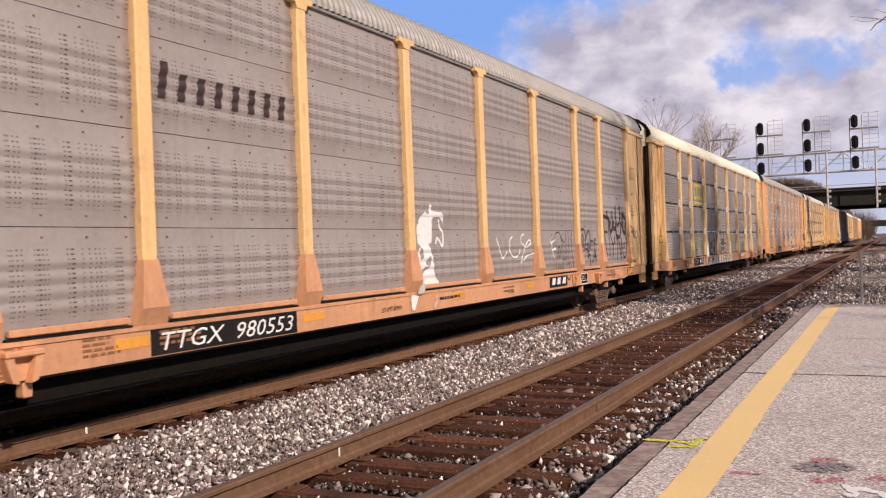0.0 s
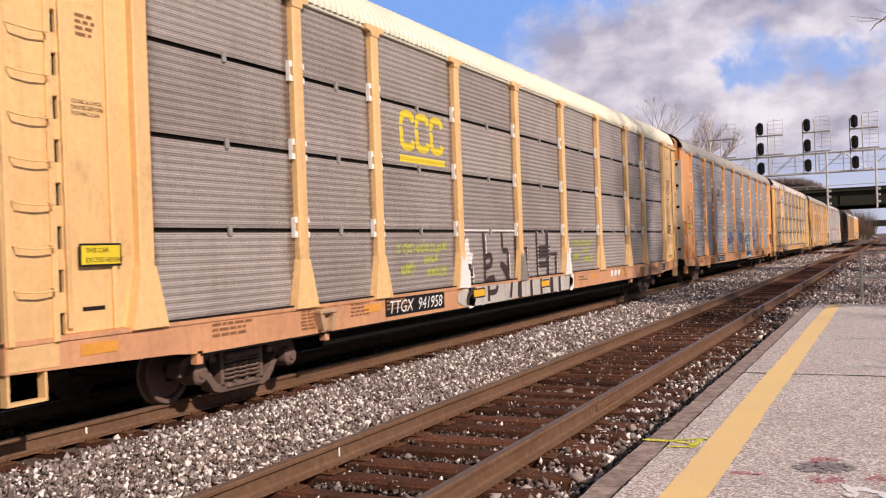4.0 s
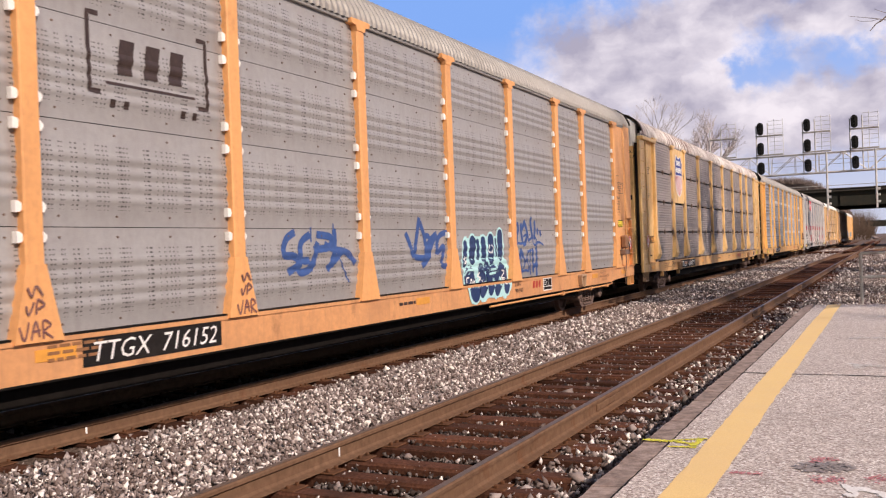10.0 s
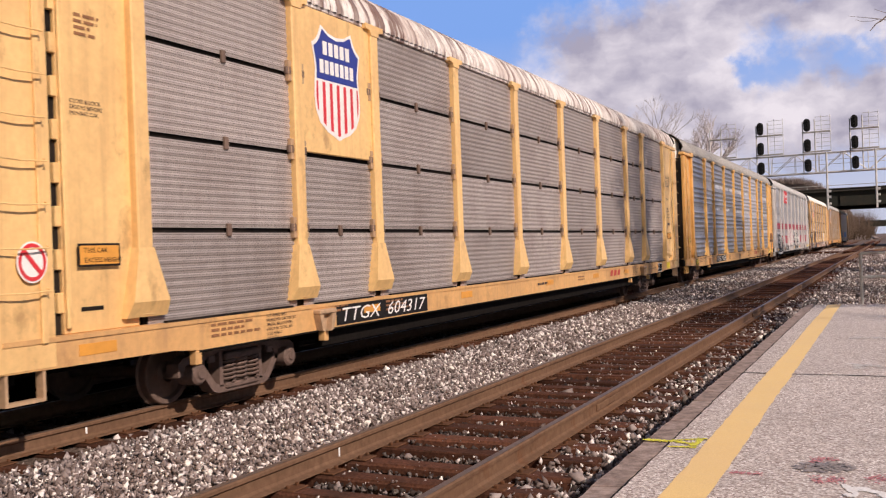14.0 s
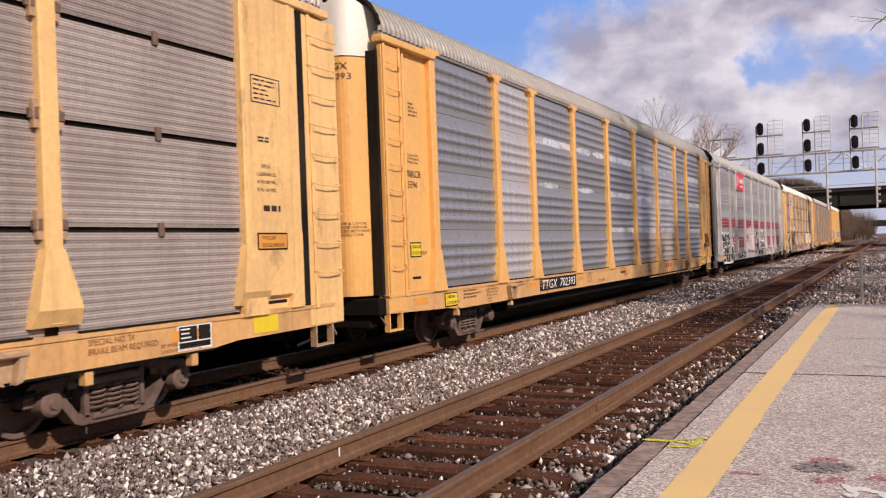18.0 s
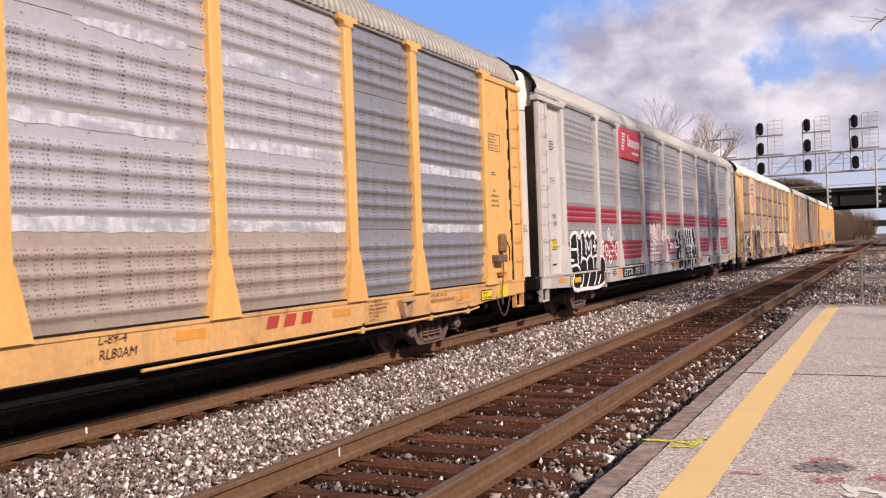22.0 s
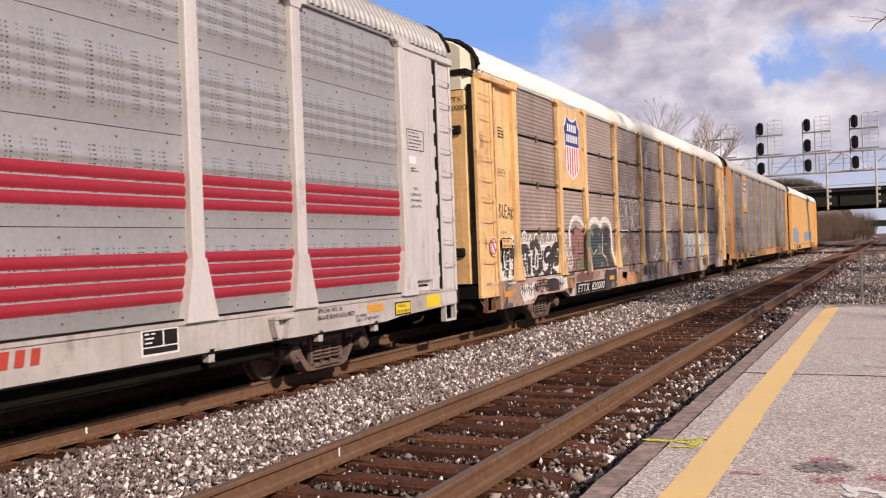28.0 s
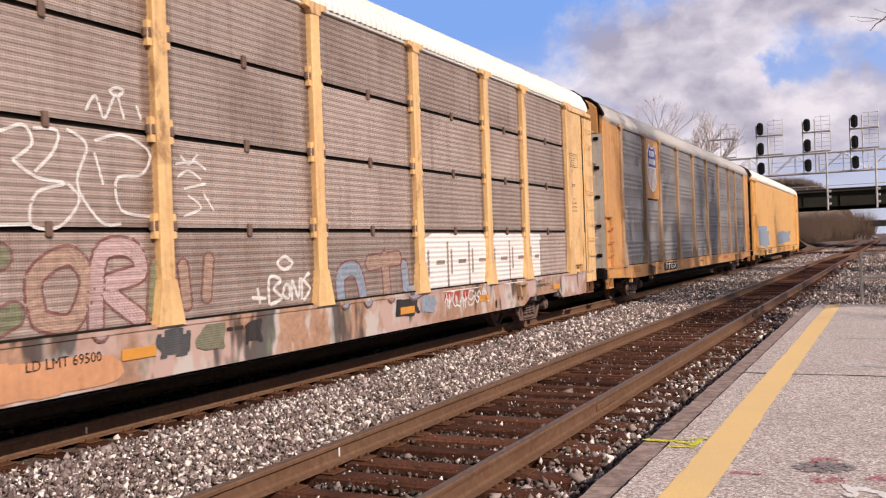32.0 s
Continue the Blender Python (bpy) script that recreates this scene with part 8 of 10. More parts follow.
def white_car_pieces(f):
    """Black, white and pink bubble pieces low on the white and grey car."""
    patch(f, "bi", "jet", "black swollen letters edged in white", [(-11.54, 1.25), (-11.48, 1.63), (-11.41, 1.83), (-11.16, 1.94), (-10.91, 1.93), (-10.75, 1.81), (-10.61, 1.93), (-10.41, 1.97), (-10.26, 1.85), (-10.08, 1.96), (-9.9, 1.85), (-9.7, 1.95), (-9.47, 1.92), (-9.38, 1.8), (-9.22, 1.91), (-9.04, 1.85), (-8.98, 1.58), (-8.78, 1.32), (-8.59, 1.01), (-8.72, 0.74), (-9.18, 0.59), (-9.77, 0.55), (-10.64, 0.57), (-11.13, 0.57), (-11.49, 0.61), (-11.57, 0.78), (-11.47, 0.93), (-11.53, 1.09)], lift=0.008)
    paint(f, "bi", "wink", 0.09, "white edge of the black letters", [[(-11.54, 1.25), (-11.48, 1.63), (-11.41, 1.83), (-11.16, 1.94), (-10.91, 1.93), (-10.75, 1.81), (-10.61, 1.93), (-10.41, 1.97), (-10.26, 1.85), (-10.08, 1.96), (-9.9, 1.85), (-9.7, 1.95), (-9.47, 1.92), (-9.38, 1.8), (-9.22, 1.91), (-9.04, 1.85), (-8.98, 1.58), (-8.78, 1.32), (-8.59, 1.01), (-8.72, 0.74), (-9.18, 0.59), (-9.77, 0.55), (-10.64, 0.57), (-11.13, 0.57), (-11.49, 0.61), (-11.57, 0.78), (-11.47, 0.93), (-11.53, 1.09), (-11.54, 1.25)]], lift=0.011)
    paint(f, "bi", "wink", 0.07, "white line in the black letters", [[(-10.95, 1.9), (-10.93, 1.58), (-10.91, 1.17), (-10.78, 1.07), (-10.75, 0.9), (-10.85, 0.69), (-11.04, 0.63)], [(-11.44, 1.54), (-11.22, 1.54), (-11, 1.53)], [(-11.49, 1.13), (-11.17, 1.16), (-10.91, 1.16)], [(-11.55, 1.28), (-11.41, 1.29), (-11.24, 1.27)], [(-10.62, 1.86), (-10.61, 1.6), (-10.64, 1.31)], [(-10.72, 1.2), (-10.58, 1.32), (-10.28, 1.27), (-10.17, 1.15), (-10.21, 0.95), (-10.36, 0.73), (-10.49, 0.63)], [(-10.28, 1.84), (-10.27, 1.59), (-10.26, 1.39)], [(-10.26, 1.24), (-9.96, 1.37), (-9.73, 1.31), (-9.62, 1.07), (-9.7, 0.79), (-9.88, 0.63)], [(-9.8, 1.78), (-9.82, 1.47), (-9.87, 1.38)], [(-9.65, 1.32), (-9.42, 1.36), (-9.25, 1.22), (-9.23, 1), (-9.4, 0.72), (-9.56, 0.63)], [(-9.35, 1.34), (-9.1, 1.34), (-8.86, 1.23), (-8.8, 1), (-8.92, 0.7), (-9.15, 0.58)], [(-10.2, 1.76), (-10.03, 1.51), (-9.92, 1.72)], [(-9.51, 1.78), (-9.5, 1.46)], [(-9.65, 1.6), (-9.36, 1.6)]], lift=0.0125)
    paint(f, "bi", "wink", 0.055, "white sprayed tag", [[(-8.84, 1.67), (-8.72, 1.73), (-8.66, 1.63), (-8.76, 1.46), (-8.58, 1.49)], [(-8.39, 1.64), (-8.51, 1.55), (-8.48, 1.39), (-8.34, 1.34), (-8.26, 1.48), (-8.39, 1.64)], [(-8.05, 1.51), (-8.18, 1.35), (-8.16, 1.19), (-8, 1.12), (-7.91, 1.24), (-8.06, 1.33), (-8.17, 1.25)], [(-8.24, 1.82), (-8.21, 2), (-8.08, 2.05), (-8.04, 1.92), (-8.08, 1.72)], [(-8.2, 1.72), (-8.13, 1.92), (-7.99, 1.86), (-7.99, 1.63)], [(-7.69, 1.82), (-7.86, 1.78), (-7.84, 1.63), (-7.67, 1.54), (-7.82, 1.44), (-7.92, 1.47)], [(-7.3, 1.68), (-7.49, 1.64), (-7.54, 1.41), (-7.33, 1.32), (-7.06, 1.34)], [(-7.59, 2.01), (-7.59, 1.9)], [(-8.52, 1.27), (-8.44, 1.2)]])
    patch(f, "bi", "pale_pink", "pale pink bubble letters", [(-3.53, 1.94), (-3.49, 2.21), (-3.28, 2.27), (-3.08, 2.17), (-2.95, 2.27), (-2.73, 2.25), (-2.68, 2.15), (-2.46, 2.29), (-2.18, 2.24), (-2.08, 2.31), (-1.89, 2.27), (-1.8, 2.07), (-1.55, 2.07), (-1.36, 2.07), (-1.18, 1.97), (-1.23, 1.73), (-1.12, 1.42), (-1.19, 1.1), (-1.42, 0.94), (-1.73, 0.98), (-2.03, 0.93), (-2.23, 0.87), (-2.51, 0.96), (-2.86, 0.96), (-3.17, 0.92), (-3.37, 1.02), (-3.52, 1.07), (-3.55, 1.32), (-3.49, 1.58), (-3.54, 1.76)], lift=0.007)
    paint(f, "bi", "ink", 0.04, "thin black outline", [[(-3.53, 1.94), (-3.49, 2.21), (-3.28, 2.27), (-3.08, 2.17), (-2.95, 2.27), (-2.73, 2.25), (-2.68, 2.15), (-2.46, 2.29), (-2.18, 2.24), (-2.08, 2.31), (-1.89, 2.27), (-1.8, 2.07), (-1.55, 2.07), (-1.36, 2.07), (-1.18, 1.97), (-1.23, 1.73), (-1.12, 1.42), (-1.19, 1.1), (-1.42, 0.94), (-1.73, 0.98), (-2.03, 0.93), (-2.23, 0.87), (-2.51, 0.96), (-2.86, 0.96), (-3.17, 0.92), (-3.37, 1.02), (-3.52, 1.07), (-3.55, 1.32), (-3.49, 1.58), (-3.54, 1.76), (-3.53, 1.94)]], lift=0.0095)
    paint(f, "bi", "ink", 0.024, "thin black outline", [[(-3.08, 2.17), (-3.04, 1.9), (-3.16, 1.71), (-3.44, 1.72)], [(-3.28, 1.68), (-3.45, 1.62), (-3.42, 1.5), (-3.21, 1.48), (-3.1, 1.56), (-3.28, 1.68)], [(-3.32, 1.9), (-3.46, 1.84), (-3.32, 1.75), (-3.19, 1.83), (-3.32, 1.9)], [(-2.94, 1.71), (-2.93, 1.29), (-2.95, 1.01)], [(-2.68, 2.15), (-2.76, 1.89), (-2.98, 1.76), (-2.64, 1.7), (-2.47, 1.46), (-2.83, 1.43)], [(-2.19, 2.14), (-2.12, 1.79), (-2.28, 1.46), (-2.29, 1.07)], [(-2.66, 1.42), (-2.73, 1)], [(-1.8, 2.07), (-1.93, 1.74), (-1.85, 1.39), (-1.93, 0.99)], [(-1.4, 1.99), (-1.47, 1.68), (-1.26, 1.71)], [(-1.52, 1.68), (-1.6, 1.38), (-1.58, 1)], [(-2.35, 1.84), (-2.2, 1.99), (-2.13, 1.65), (-1.99, 1.54), (-1.86, 1.94), (-1.62, 1.79)]], lift=0.0095)
    patch(f, "bi", "pale_pink", "small pink figure", [(-1.03, 1.81), (-0.8, 1.94), (-0.6, 1.82), (-0.61, 1.62), (-0.77, 1.56), (-0.84, 1.72), (-1.04, 1.72)], lift=0.007)
    paint(f, "bi", "ink", 0.03, "thin black outline", [[(-1.03, 1.81), (-0.8, 1.94), (-0.6, 1.82), (-0.61, 1.62), (-0.77, 1.56), (-0.84, 1.72), (-1.04, 1.72), (-1.03, 1.81)]], lift=0.0095)
    patch(f, "bi", "wink", "white sprayed ground", [(0.24, 1.8), (0.33, 2.03), (0.78, 2.07), (1.26, 2.05), (1.59, 2.1), (2.2, 2.11), (2.57, 2.1), (2.95, 2.06), (3.25, 2.13), (3.76, 2.09), (3.97, 1.85), (3.94, 1.54), (4.24, 1.26), (4.21, 0.94), (3.74, 0.85), (3.12, 0.77), (2.72, 0.68), (2.17, 0.75), (1.82, 0.8), (1.47, 0.74), (1.07, 0.78), (0.52, 0.78), (0.35, 0.93), (0.35, 1.16), (0.44, 1.38), (0.27, 1.55)], lift=0.005)
    paint(f, "bi", "wink", 0.35, "white edge of the letter", [[(0.47, 1.96), (0.35, 1.84), (0.59, 1.57)]], True, lift=0.0065)
    paint(f, "bi", "jet", 0.25, "black swollen letter", [[(0.47, 1.96), (0.35, 1.84), (0.59, 1.57)]], True, lift=0.0085)
    paint(f, "bi", "wink", 0.26, "white edge of the letter", [[(0.85, 1.96), (1, 1.66)]], True, lift=0.0065)
    paint(f, "bi", "jet", 0.16, "black swollen letter", [[(0.85, 1.96), (1, 1.66)]], True, lift=0.0085)
    paint(f, "bi", "wink", 0.26, "white edge of the letter", [[(1.13, 1.97), (1.13, 1.71)]], True, lift=0.0065)
    paint(f, "bi", "jet", 0.16, "black swollen letter", [[(1.13, 1.97), (1.13, 1.71)]], True, lift=0.0085)
    paint(f, "bi", "wink", 0.43, "white edge of the letter", [[(1.44, 1.97), (1.54, 1.55)]], True, lift=0.0065)
    paint(f, "bi", "jet", 0.33, "black swollen letter", [[(1.44, 1.97), (1.54, 1.55)]], True, lift=0.0085)
    paint(f, "bi", "wink", 0.38, "white edge of the letter", [[(1.84, 1.98), (1.85, 1.62)]], True, lift=0.0065)
    paint(f, "bi", "jet", 0.28, "black swollen letter", [[(1.84, 1.98), (1.85, 1.62)]], True, lift=0.0085)
    paint(f, "bi", "wink", 0.31, "white edge of the letter", [[(2.21, 1.97), (2.25, 1.61)]], True, lift=0.0065)
    paint(f, "bi", "jet", 0.21, "black swollen letter", [[(2.21, 1.97), (2.25, 1.61)]], True, lift=0.0085)
    paint(f, "bi", "wink", 0.31, "white edge of the letter", [[(2.56, 1.97), (2.62, 1.6)]], True, lift=0.0065)
    paint(f, "bi", "jet", 0.21, "black swollen letter", [[(2.56, 1.97), (2.62, 1.6)]], True, lift=0.0085)
    paint(f, "bi", "wink", 0.35, "white edge of the letter", [[(2.94, 1.95), (3.05, 1.6)]], True, lift=0.0065)
    paint(f, "bi", "jet", 0.25, "black swollen letter", [[(2.94, 1.95), (3.05, 1.6)]], True, lift=0.0085)
    paint(f, "bi", "wink", 0.43, "white edge of the letter", [[(3.52, 1.97), (3.76, 1.56)]], True, lift=0.0065)
    paint(f, "bi", "jet", 0.33, "black swollen letter", [[(3.52, 1.97), (3.76, 1.56)]], True, lift=0.0085)
    paint(f, "bi", "wink", 0.55, "white edge of the letter", [[(0.64, 1.34), (0.64, 0.88)]], True, lift=0.0065)
    paint(f, "bi", "jet", 0.45, "black swollen letter", [[(0.64, 1.34), (0.64, 0.88)]], True, lift=0.0085)
    paint(f, "bi", "wink", 0.44, "white edge of the letter", [[(1, 1.43), (1.2, 1.19), (1.03, 0.86)]], True, lift=0.0065)
    paint(f, "bi", "jet", 0.34, "black swollen letter", [[(1, 1.43), (1.2, 1.19), (1.03, 0.86)]], True, lift=0.0085)
    paint(f, "bi", "wink", 0.55, "white edge of the letter", [[(1.56, 1.21), (1.57, 0.83)]], True, lift=0.0065)
    paint(f, "bi", "jet", 0.45, "black swollen letter", [[(1.56, 1.21), (1.57, 0.83)]], True, lift=0.0085)
    paint(f, "bi", "wink", 0.4, "white edge of the letter", [[(1.97, 1.44), (2.28, 1.14), (2.04, 0.82)]], True, lift=0.0065)
    paint(f, "bi", "jet", 0.3, "black swollen letter", [[(1.97, 1.44), (2.28, 1.14), (2.04, 0.82)]], True, lift=0.0085)
    paint(f, "bi", "wink", 0.35, "white edge of the letter", [[(2.46, 1.35), (2.52, 1.06), (2.4, 0.78)]], True, lift=0.0065)
    paint(f, "bi", "jet", 0.25, "black swollen letter", [[(2.46, 1.35), (2.52, 1.06), (2.4, 0.78)]], True, lift=0.0085)
    paint(f, "bi", "wink", 0.4, "white edge of the letter", [[(2.83, 1.3), (2.97, 1.04), (2.82, 0.73)]], True, lift=0.0065)
    paint(f, "bi", "jet", 0.3, "black swollen letter", [[(2.83, 1.3), (2.97, 1.04), (2.82, 0.73)]], True, lift=0.0085)
    paint(f, "bi", "wink", 0.38, "white edge of the letter", [[(3.37, 1.29), (3.66, 1.08), (3.48, 0.86)]], True, lift=0.0065)
    paint(f, "bi", "jet", 0.28, "black swollen letter", [[(3.37, 1.29), (3.66, 1.08), (3.48, 0.86)]], True, lift=0.0085)
    paint(f, "bi", "wink", 0.33, "white edge of the letter", [[(3.9, 1.31), (4.05, 0.99)]], True, lift=0.0065)
    paint(f, "bi", "jet", 0.23, "black swollen letter", [[(3.9, 1.31), (4.05, 0.99)]], True, lift=0.0085)
    paint(f, "bi", "wink", 0.05, "white sprayed tag", [[(-0.47, 1.29), (-0.55, 1.54), (-0.38, 1.55), (-0.35, 1.47), (-0.49, 1.43)], [(-0.3, 1.34), (-0.29, 1.54), (-0.18, 1.52), (-0.22, 1.45), (-0.12, 1.34)], [(-0.06, 1.55), (-0.03, 1.36)], [(0.18, 1.56), (0.03, 1.52), (0.17, 1.44), (0.02, 1.35)], [(0.23, 1.32), (0.25, 1.52), (0.31, 1.42), (0.4, 1.53), (0.42, 1.38)], [(0.46, 1.82), (0.38, 1.75), (0.49, 1.72)], [(0.57, 1.83), (0.68, 1.8), (0.6, 1.74)], [(1.88, 1.48), (2.23, 1.43), (2.4, 1.25), (2.24, 1)], [(2.96, 1.15), (2.85, 1.04), (2.99, 0.96), (3.1, 1.05), (2.96, 1.15)]], lift=0.0105)
    paint(f, "bi", "ink", 0.03, "small black tag", [[(-1.1, 0.84), (-1.05, 0.96), (-0.88, 0.89), (-1.08, 0.83)], [(-0.58, 0.95), (-0.78, 0.9), (-0.6, 0.78)], [(-0.79, 0.88), (-0.62, 0.88)], [(-0.52, 0.75), (-0.48, 0.94), (-0.29, 0.88), (-0.48, 0.84), (-0.3, 0.73)]])
    patch(f, "post", "jet", "black spray over the post foot", [(-9.36, 1.14), (-9.23, 1.32), (-9, 1.23), (-8.93, 1.01), (-8.98, 0.82), (-9.33, 0.83)], lift=0.003)
    paint(f, "post", "wink", 0.06, "white edge of the black letters", [[(-9.41, 1.33), (-9.23, 1.34), (-8.99, 1.23), (-8.91, 1.01), (-8.98, 0.81)]], lift=0.005)
    for mat, wide, lift in (("wink", 0.1, 0.003), ("jet", 0.055, 0.005)):
        patch(f, "post", mat, "spray over the post", [(1.4 - wide, 1.02), (1.4 + wide, 1.02), (1.4 + wide, 1.5), (1.4 + wide * 0.9, 1.98 + wide), (1.4 - wide * 0.9, 1.98 + wide), (1.4 - wide, 1.5)], lift=lift)


def blue_pieces(c):
    """Blue tags and the two-row cyan and navy piece."""
    paint(c, "bi", "blueink", 0.1, "blue sprayed tag", [[(-3.17, 1.95), (-3.36, 1.86), (-3.43, 1.67), (-3.21, 1.64), (-3.12, 1.54), (-3.36, 1.44)], [(-2.83, 1.92), (-3.03, 1.82), (-3.07, 1.6), (-2.87, 1.58)], [(-3.07, 1.6), (-3.12, 1.44), (-2.93, 1.45), (-2.78, 1.56)], [(-2.68, 1.92), (-2.34, 1.88), (-2.4, 1.75), (-2.76, 1.72)], [(-2.66, 1.82), (-2.78, 1.56), (-2.86, 1.46)], [(-2.25, 1.99), (-2.24, 1.78), (-2.36, 1.48)], [(-2.5, 1.79), (-2.3, 1.72), (-1.96, 1.67), (-1.74, 1.51)], [(-2.08, 1.68), (-2.47, 1.45)]])
    paint(c, "bi", "blueink", 0.03, "thin blue drip", [[(-2.26, 1.78), (-1.93, 1.25)], [(-2.81, 2.02), (-2.81, 1.82)], [(-2.27, 2.07), (-2.26, 1.85)]])
    paint(c, "bi", "blueink", 0.1, "blue sprayed tag", [[(-0.2, 1.94), (-0.09, 1.8), (0.03, 1.55)], [(0.03, 1.55), (0.12, 1.74), (0.17, 1.86), (0.28, 2.19)], [(0.05, 1.56), (0.38, 1.53), (0.6, 1.59)], [(0.3, 2.12), (0.44, 1.89), (0.47, 1.73)], [(0.42, 1.63), (0.65, 1.82), (0.88, 1.91), (0.46, 1.56)], [(0.48, 1.89), (0.61, 1.86), (0.59, 1.56), (0.31, 1.4)], [(0.86, 1.58), (0.92, 1.82), (1.12, 1.93), (1.37, 1.92), (1.31, 1.78)], [(0.91, 1.61), (1.16, 1.71), (1.04, 1.4), (1.49, 1.38)], [(1.46, 1.67), (1.49, 1.36)]])
    patch(c, "bi", "cyan", "pale cyan sprayed ground", [(1.88, 1.51), (1.9, 1.73), (2.01, 1.87), (2.18, 1.85), (2.34, 1.92), (2.55, 1.88), (2.81, 1.9), (3.04, 1.88), (3.22, 1.92), (3.43, 1.88), (3.58, 2), (3.77, 1.97), (3.84, 1.74), (3.79, 1.48), (3.94, 1.38), (4.04, 1.2), (4, 0.88), (3.84, 0.76), (3.65, 0.66), (3.5, 0.7), (3.14, 0.69), (2.87, 0.72), (2.61, 0.66), (2.42, 0.7), (2.24, 0.64), (2.06, 0.68), (1.97, 0.82), (1.92, 0.97), (1.9, 1.13), (1.89, 1.32)], lift=0.005)
    paint(c, "bi", "cyan", 0.24, "cyan edge of the letter", [[(2.02, 1.73), (1.95, 1.39)]], True, lift=0.0065)
    paint(c, "bi", "navy", 0.16, "navy swollen letter", [[(2.02, 1.73), (1.95, 1.39)]], True, lift=0.0085)
    paint(c, "bi", "cyan", 0.35, "cyan edge of the letter", [[(2.35, 1.76), (2.28, 1.49)]], True, lift=0.0065)
    paint(c, "bi", "navy", 0.27, "navy swollen letter", [[(2.35, 1.76), (2.28, 1.49)]], True, lift=0.0085)
    paint(c, "bi", "cyan", 0.21, "cyan edge of the letter", [[(2.58, 1.77), (2.55, 1.49)]], True, lift=0.0065)
    paint(c, "bi", "navy", 0.13, "navy swollen letter", [[(2.58, 1.77), (2.55, 1.49)]], True, lift=0.0085)
    paint(c, "bi", "cyan", 0.3, "cyan edge of the letter", [[(2.83, 1.77), (2.82, 1.48)]], True, lift=0.0065)
    paint(c, "bi", "navy", 0.22, "navy swollen letter", [[(2.83, 1.77), (2.82, 1.48)]], True, lift=0.0085)
    paint(c, "bi", "cyan", 0.36, "cyan edge of the letter", [[(3.19, 1.79), (3.16, 1.49)]], True, lift=0.0065)
    paint(c, "bi", "navy", 0.28, "navy swollen letter", [[(3.19, 1.79), (3.16, 1.49)]], True, lift=0.0085)
    paint(c, "bi", "cyan", 0.15, "cyan edge of the letter", [[(3.42, 1.81), (3.42, 1.51)]], True, lift=0.0065)
    paint(c, "bi", "navy", 0.07, "navy swollen letter", [[(3.42, 1.81), (3.42, 1.51)]], True, lift=0.0085)
    paint(c, "bi", "cyan", 0.33, "cyan edge of the letter", [[(3.65, 1.89), (3.61, 1.52)]], True, lift=0.0065)
    paint(c, "bi", "navy", 0.25, "navy swollen letter", [[(3.65, 1.89), (3.61, 1.52)]], True, lift=0.0085)
    paint(c, "bi", "cyan", 0.51, "cyan edge of the letter", [[(2.15, 1.15), (2.25, 0.89)]], True, lift=0.0065)
    paint(c, "bi", "navy", 0.43, "navy swollen letter", [[(2.15, 1.15), (2.25, 0.89)]], True, lift=0.0085)
    paint(c, "bi", "cyan", 0.33, "cyan edge of the letter", [[(2.66, 1.27), (2.77, 1.06), (2.56, 0.86)]], True, lift=0.0065)
    paint(c, "bi", "navy", 0.25, "navy swollen letter", [[(2.66, 1.27), (2.77, 1.06), (2.56, 0.86)]], True, lift=0.0085)
    paint(c, "bi", "cyan", 0.33, "cyan edge of the letter", [[(2.92, 1.28), (3.11, 1.08), (2.95, 0.88)]], True, lift=0.0065)
    paint(c, "bi", "navy", 0.25, "navy swollen letter", [[(2.92, 1.28), (3.11, 1.08), (2.95, 0.88)]], True, lift=0.0085)
    paint(c, "bi", "cyan", 0.32, "cyan edge of the letter", [[(3.18, 1.27), (3.44, 1.06), (3.26, 0.85)]], True, lift=0.0065)
    paint(c, "bi", "navy", 0.24, "navy swollen letter", [[(3.18, 1.27), (3.44, 1.06), (3.26, 0.85)]], True, lift=0.0085)
    paint(c, "bi", "cyan", 0.35, "cyan edge of the letter", [[(3.59, 1.24), (3.8, 1.12), (3.74, 0.88)]], True, lift=0.0065)
    paint(c, "bi", "navy", 0.27, "navy swollen letter", [[(3.59, 1.24), (3.8, 1.12), (3.74, 0.88)]], True, lift=0.0085)
    paint(c, "bi", "wink", 0.03, "small white scribble", [[(3.67, 1.21), (3.8, 1.18), (3.66, 1.07), (3.82, 1.06)], [(3.67, 1.02), (3.81, 1.02), (3.66, 0.96), (3.79, 0.94)], [(2.04, 1.04), (2.03, 1.12), (2.15, 1.13)], [(2.17, 0.99), (2.23, 1.1), (2.29, 0.98), (2.35, 1.07), (2.4, 0.93)], [(2.61, 1.2), (2.5, 1.15), (2.65, 1.1), (2.54, 1.05)], [(2.7, 1.07), (2.79, 0.94)], [(1.9, 1.47), (2.05, 1.5)], [(1.93, 1.39), (2.04, 1.43)], [(1.96, 1.52), (1.98, 1.37)], [(3.11, 1.72), (3.06, 1.6), (3.16, 1.56)], [(3.2, 1.71), (3.28, 1.64), (3.19, 1.55)]], lift=0.0105)
    paint(c, "bi", "cyan", 0.045, "pale inner line", [[(2.04, 1.33), (2.52, 1.32)], [(2.07, 1.27), (2.45, 1.27)], [(2.48, 1.64), (2.4, 1.46), (2.65, 1.4), (2.81, 1.38)], [(3.11, 1.24), (3.39, 1.25)], [(3.07, 1.16), (3.38, 1.18)], [(3.5, 1.31), (3.55, 1.44)]], lift=0.0105)


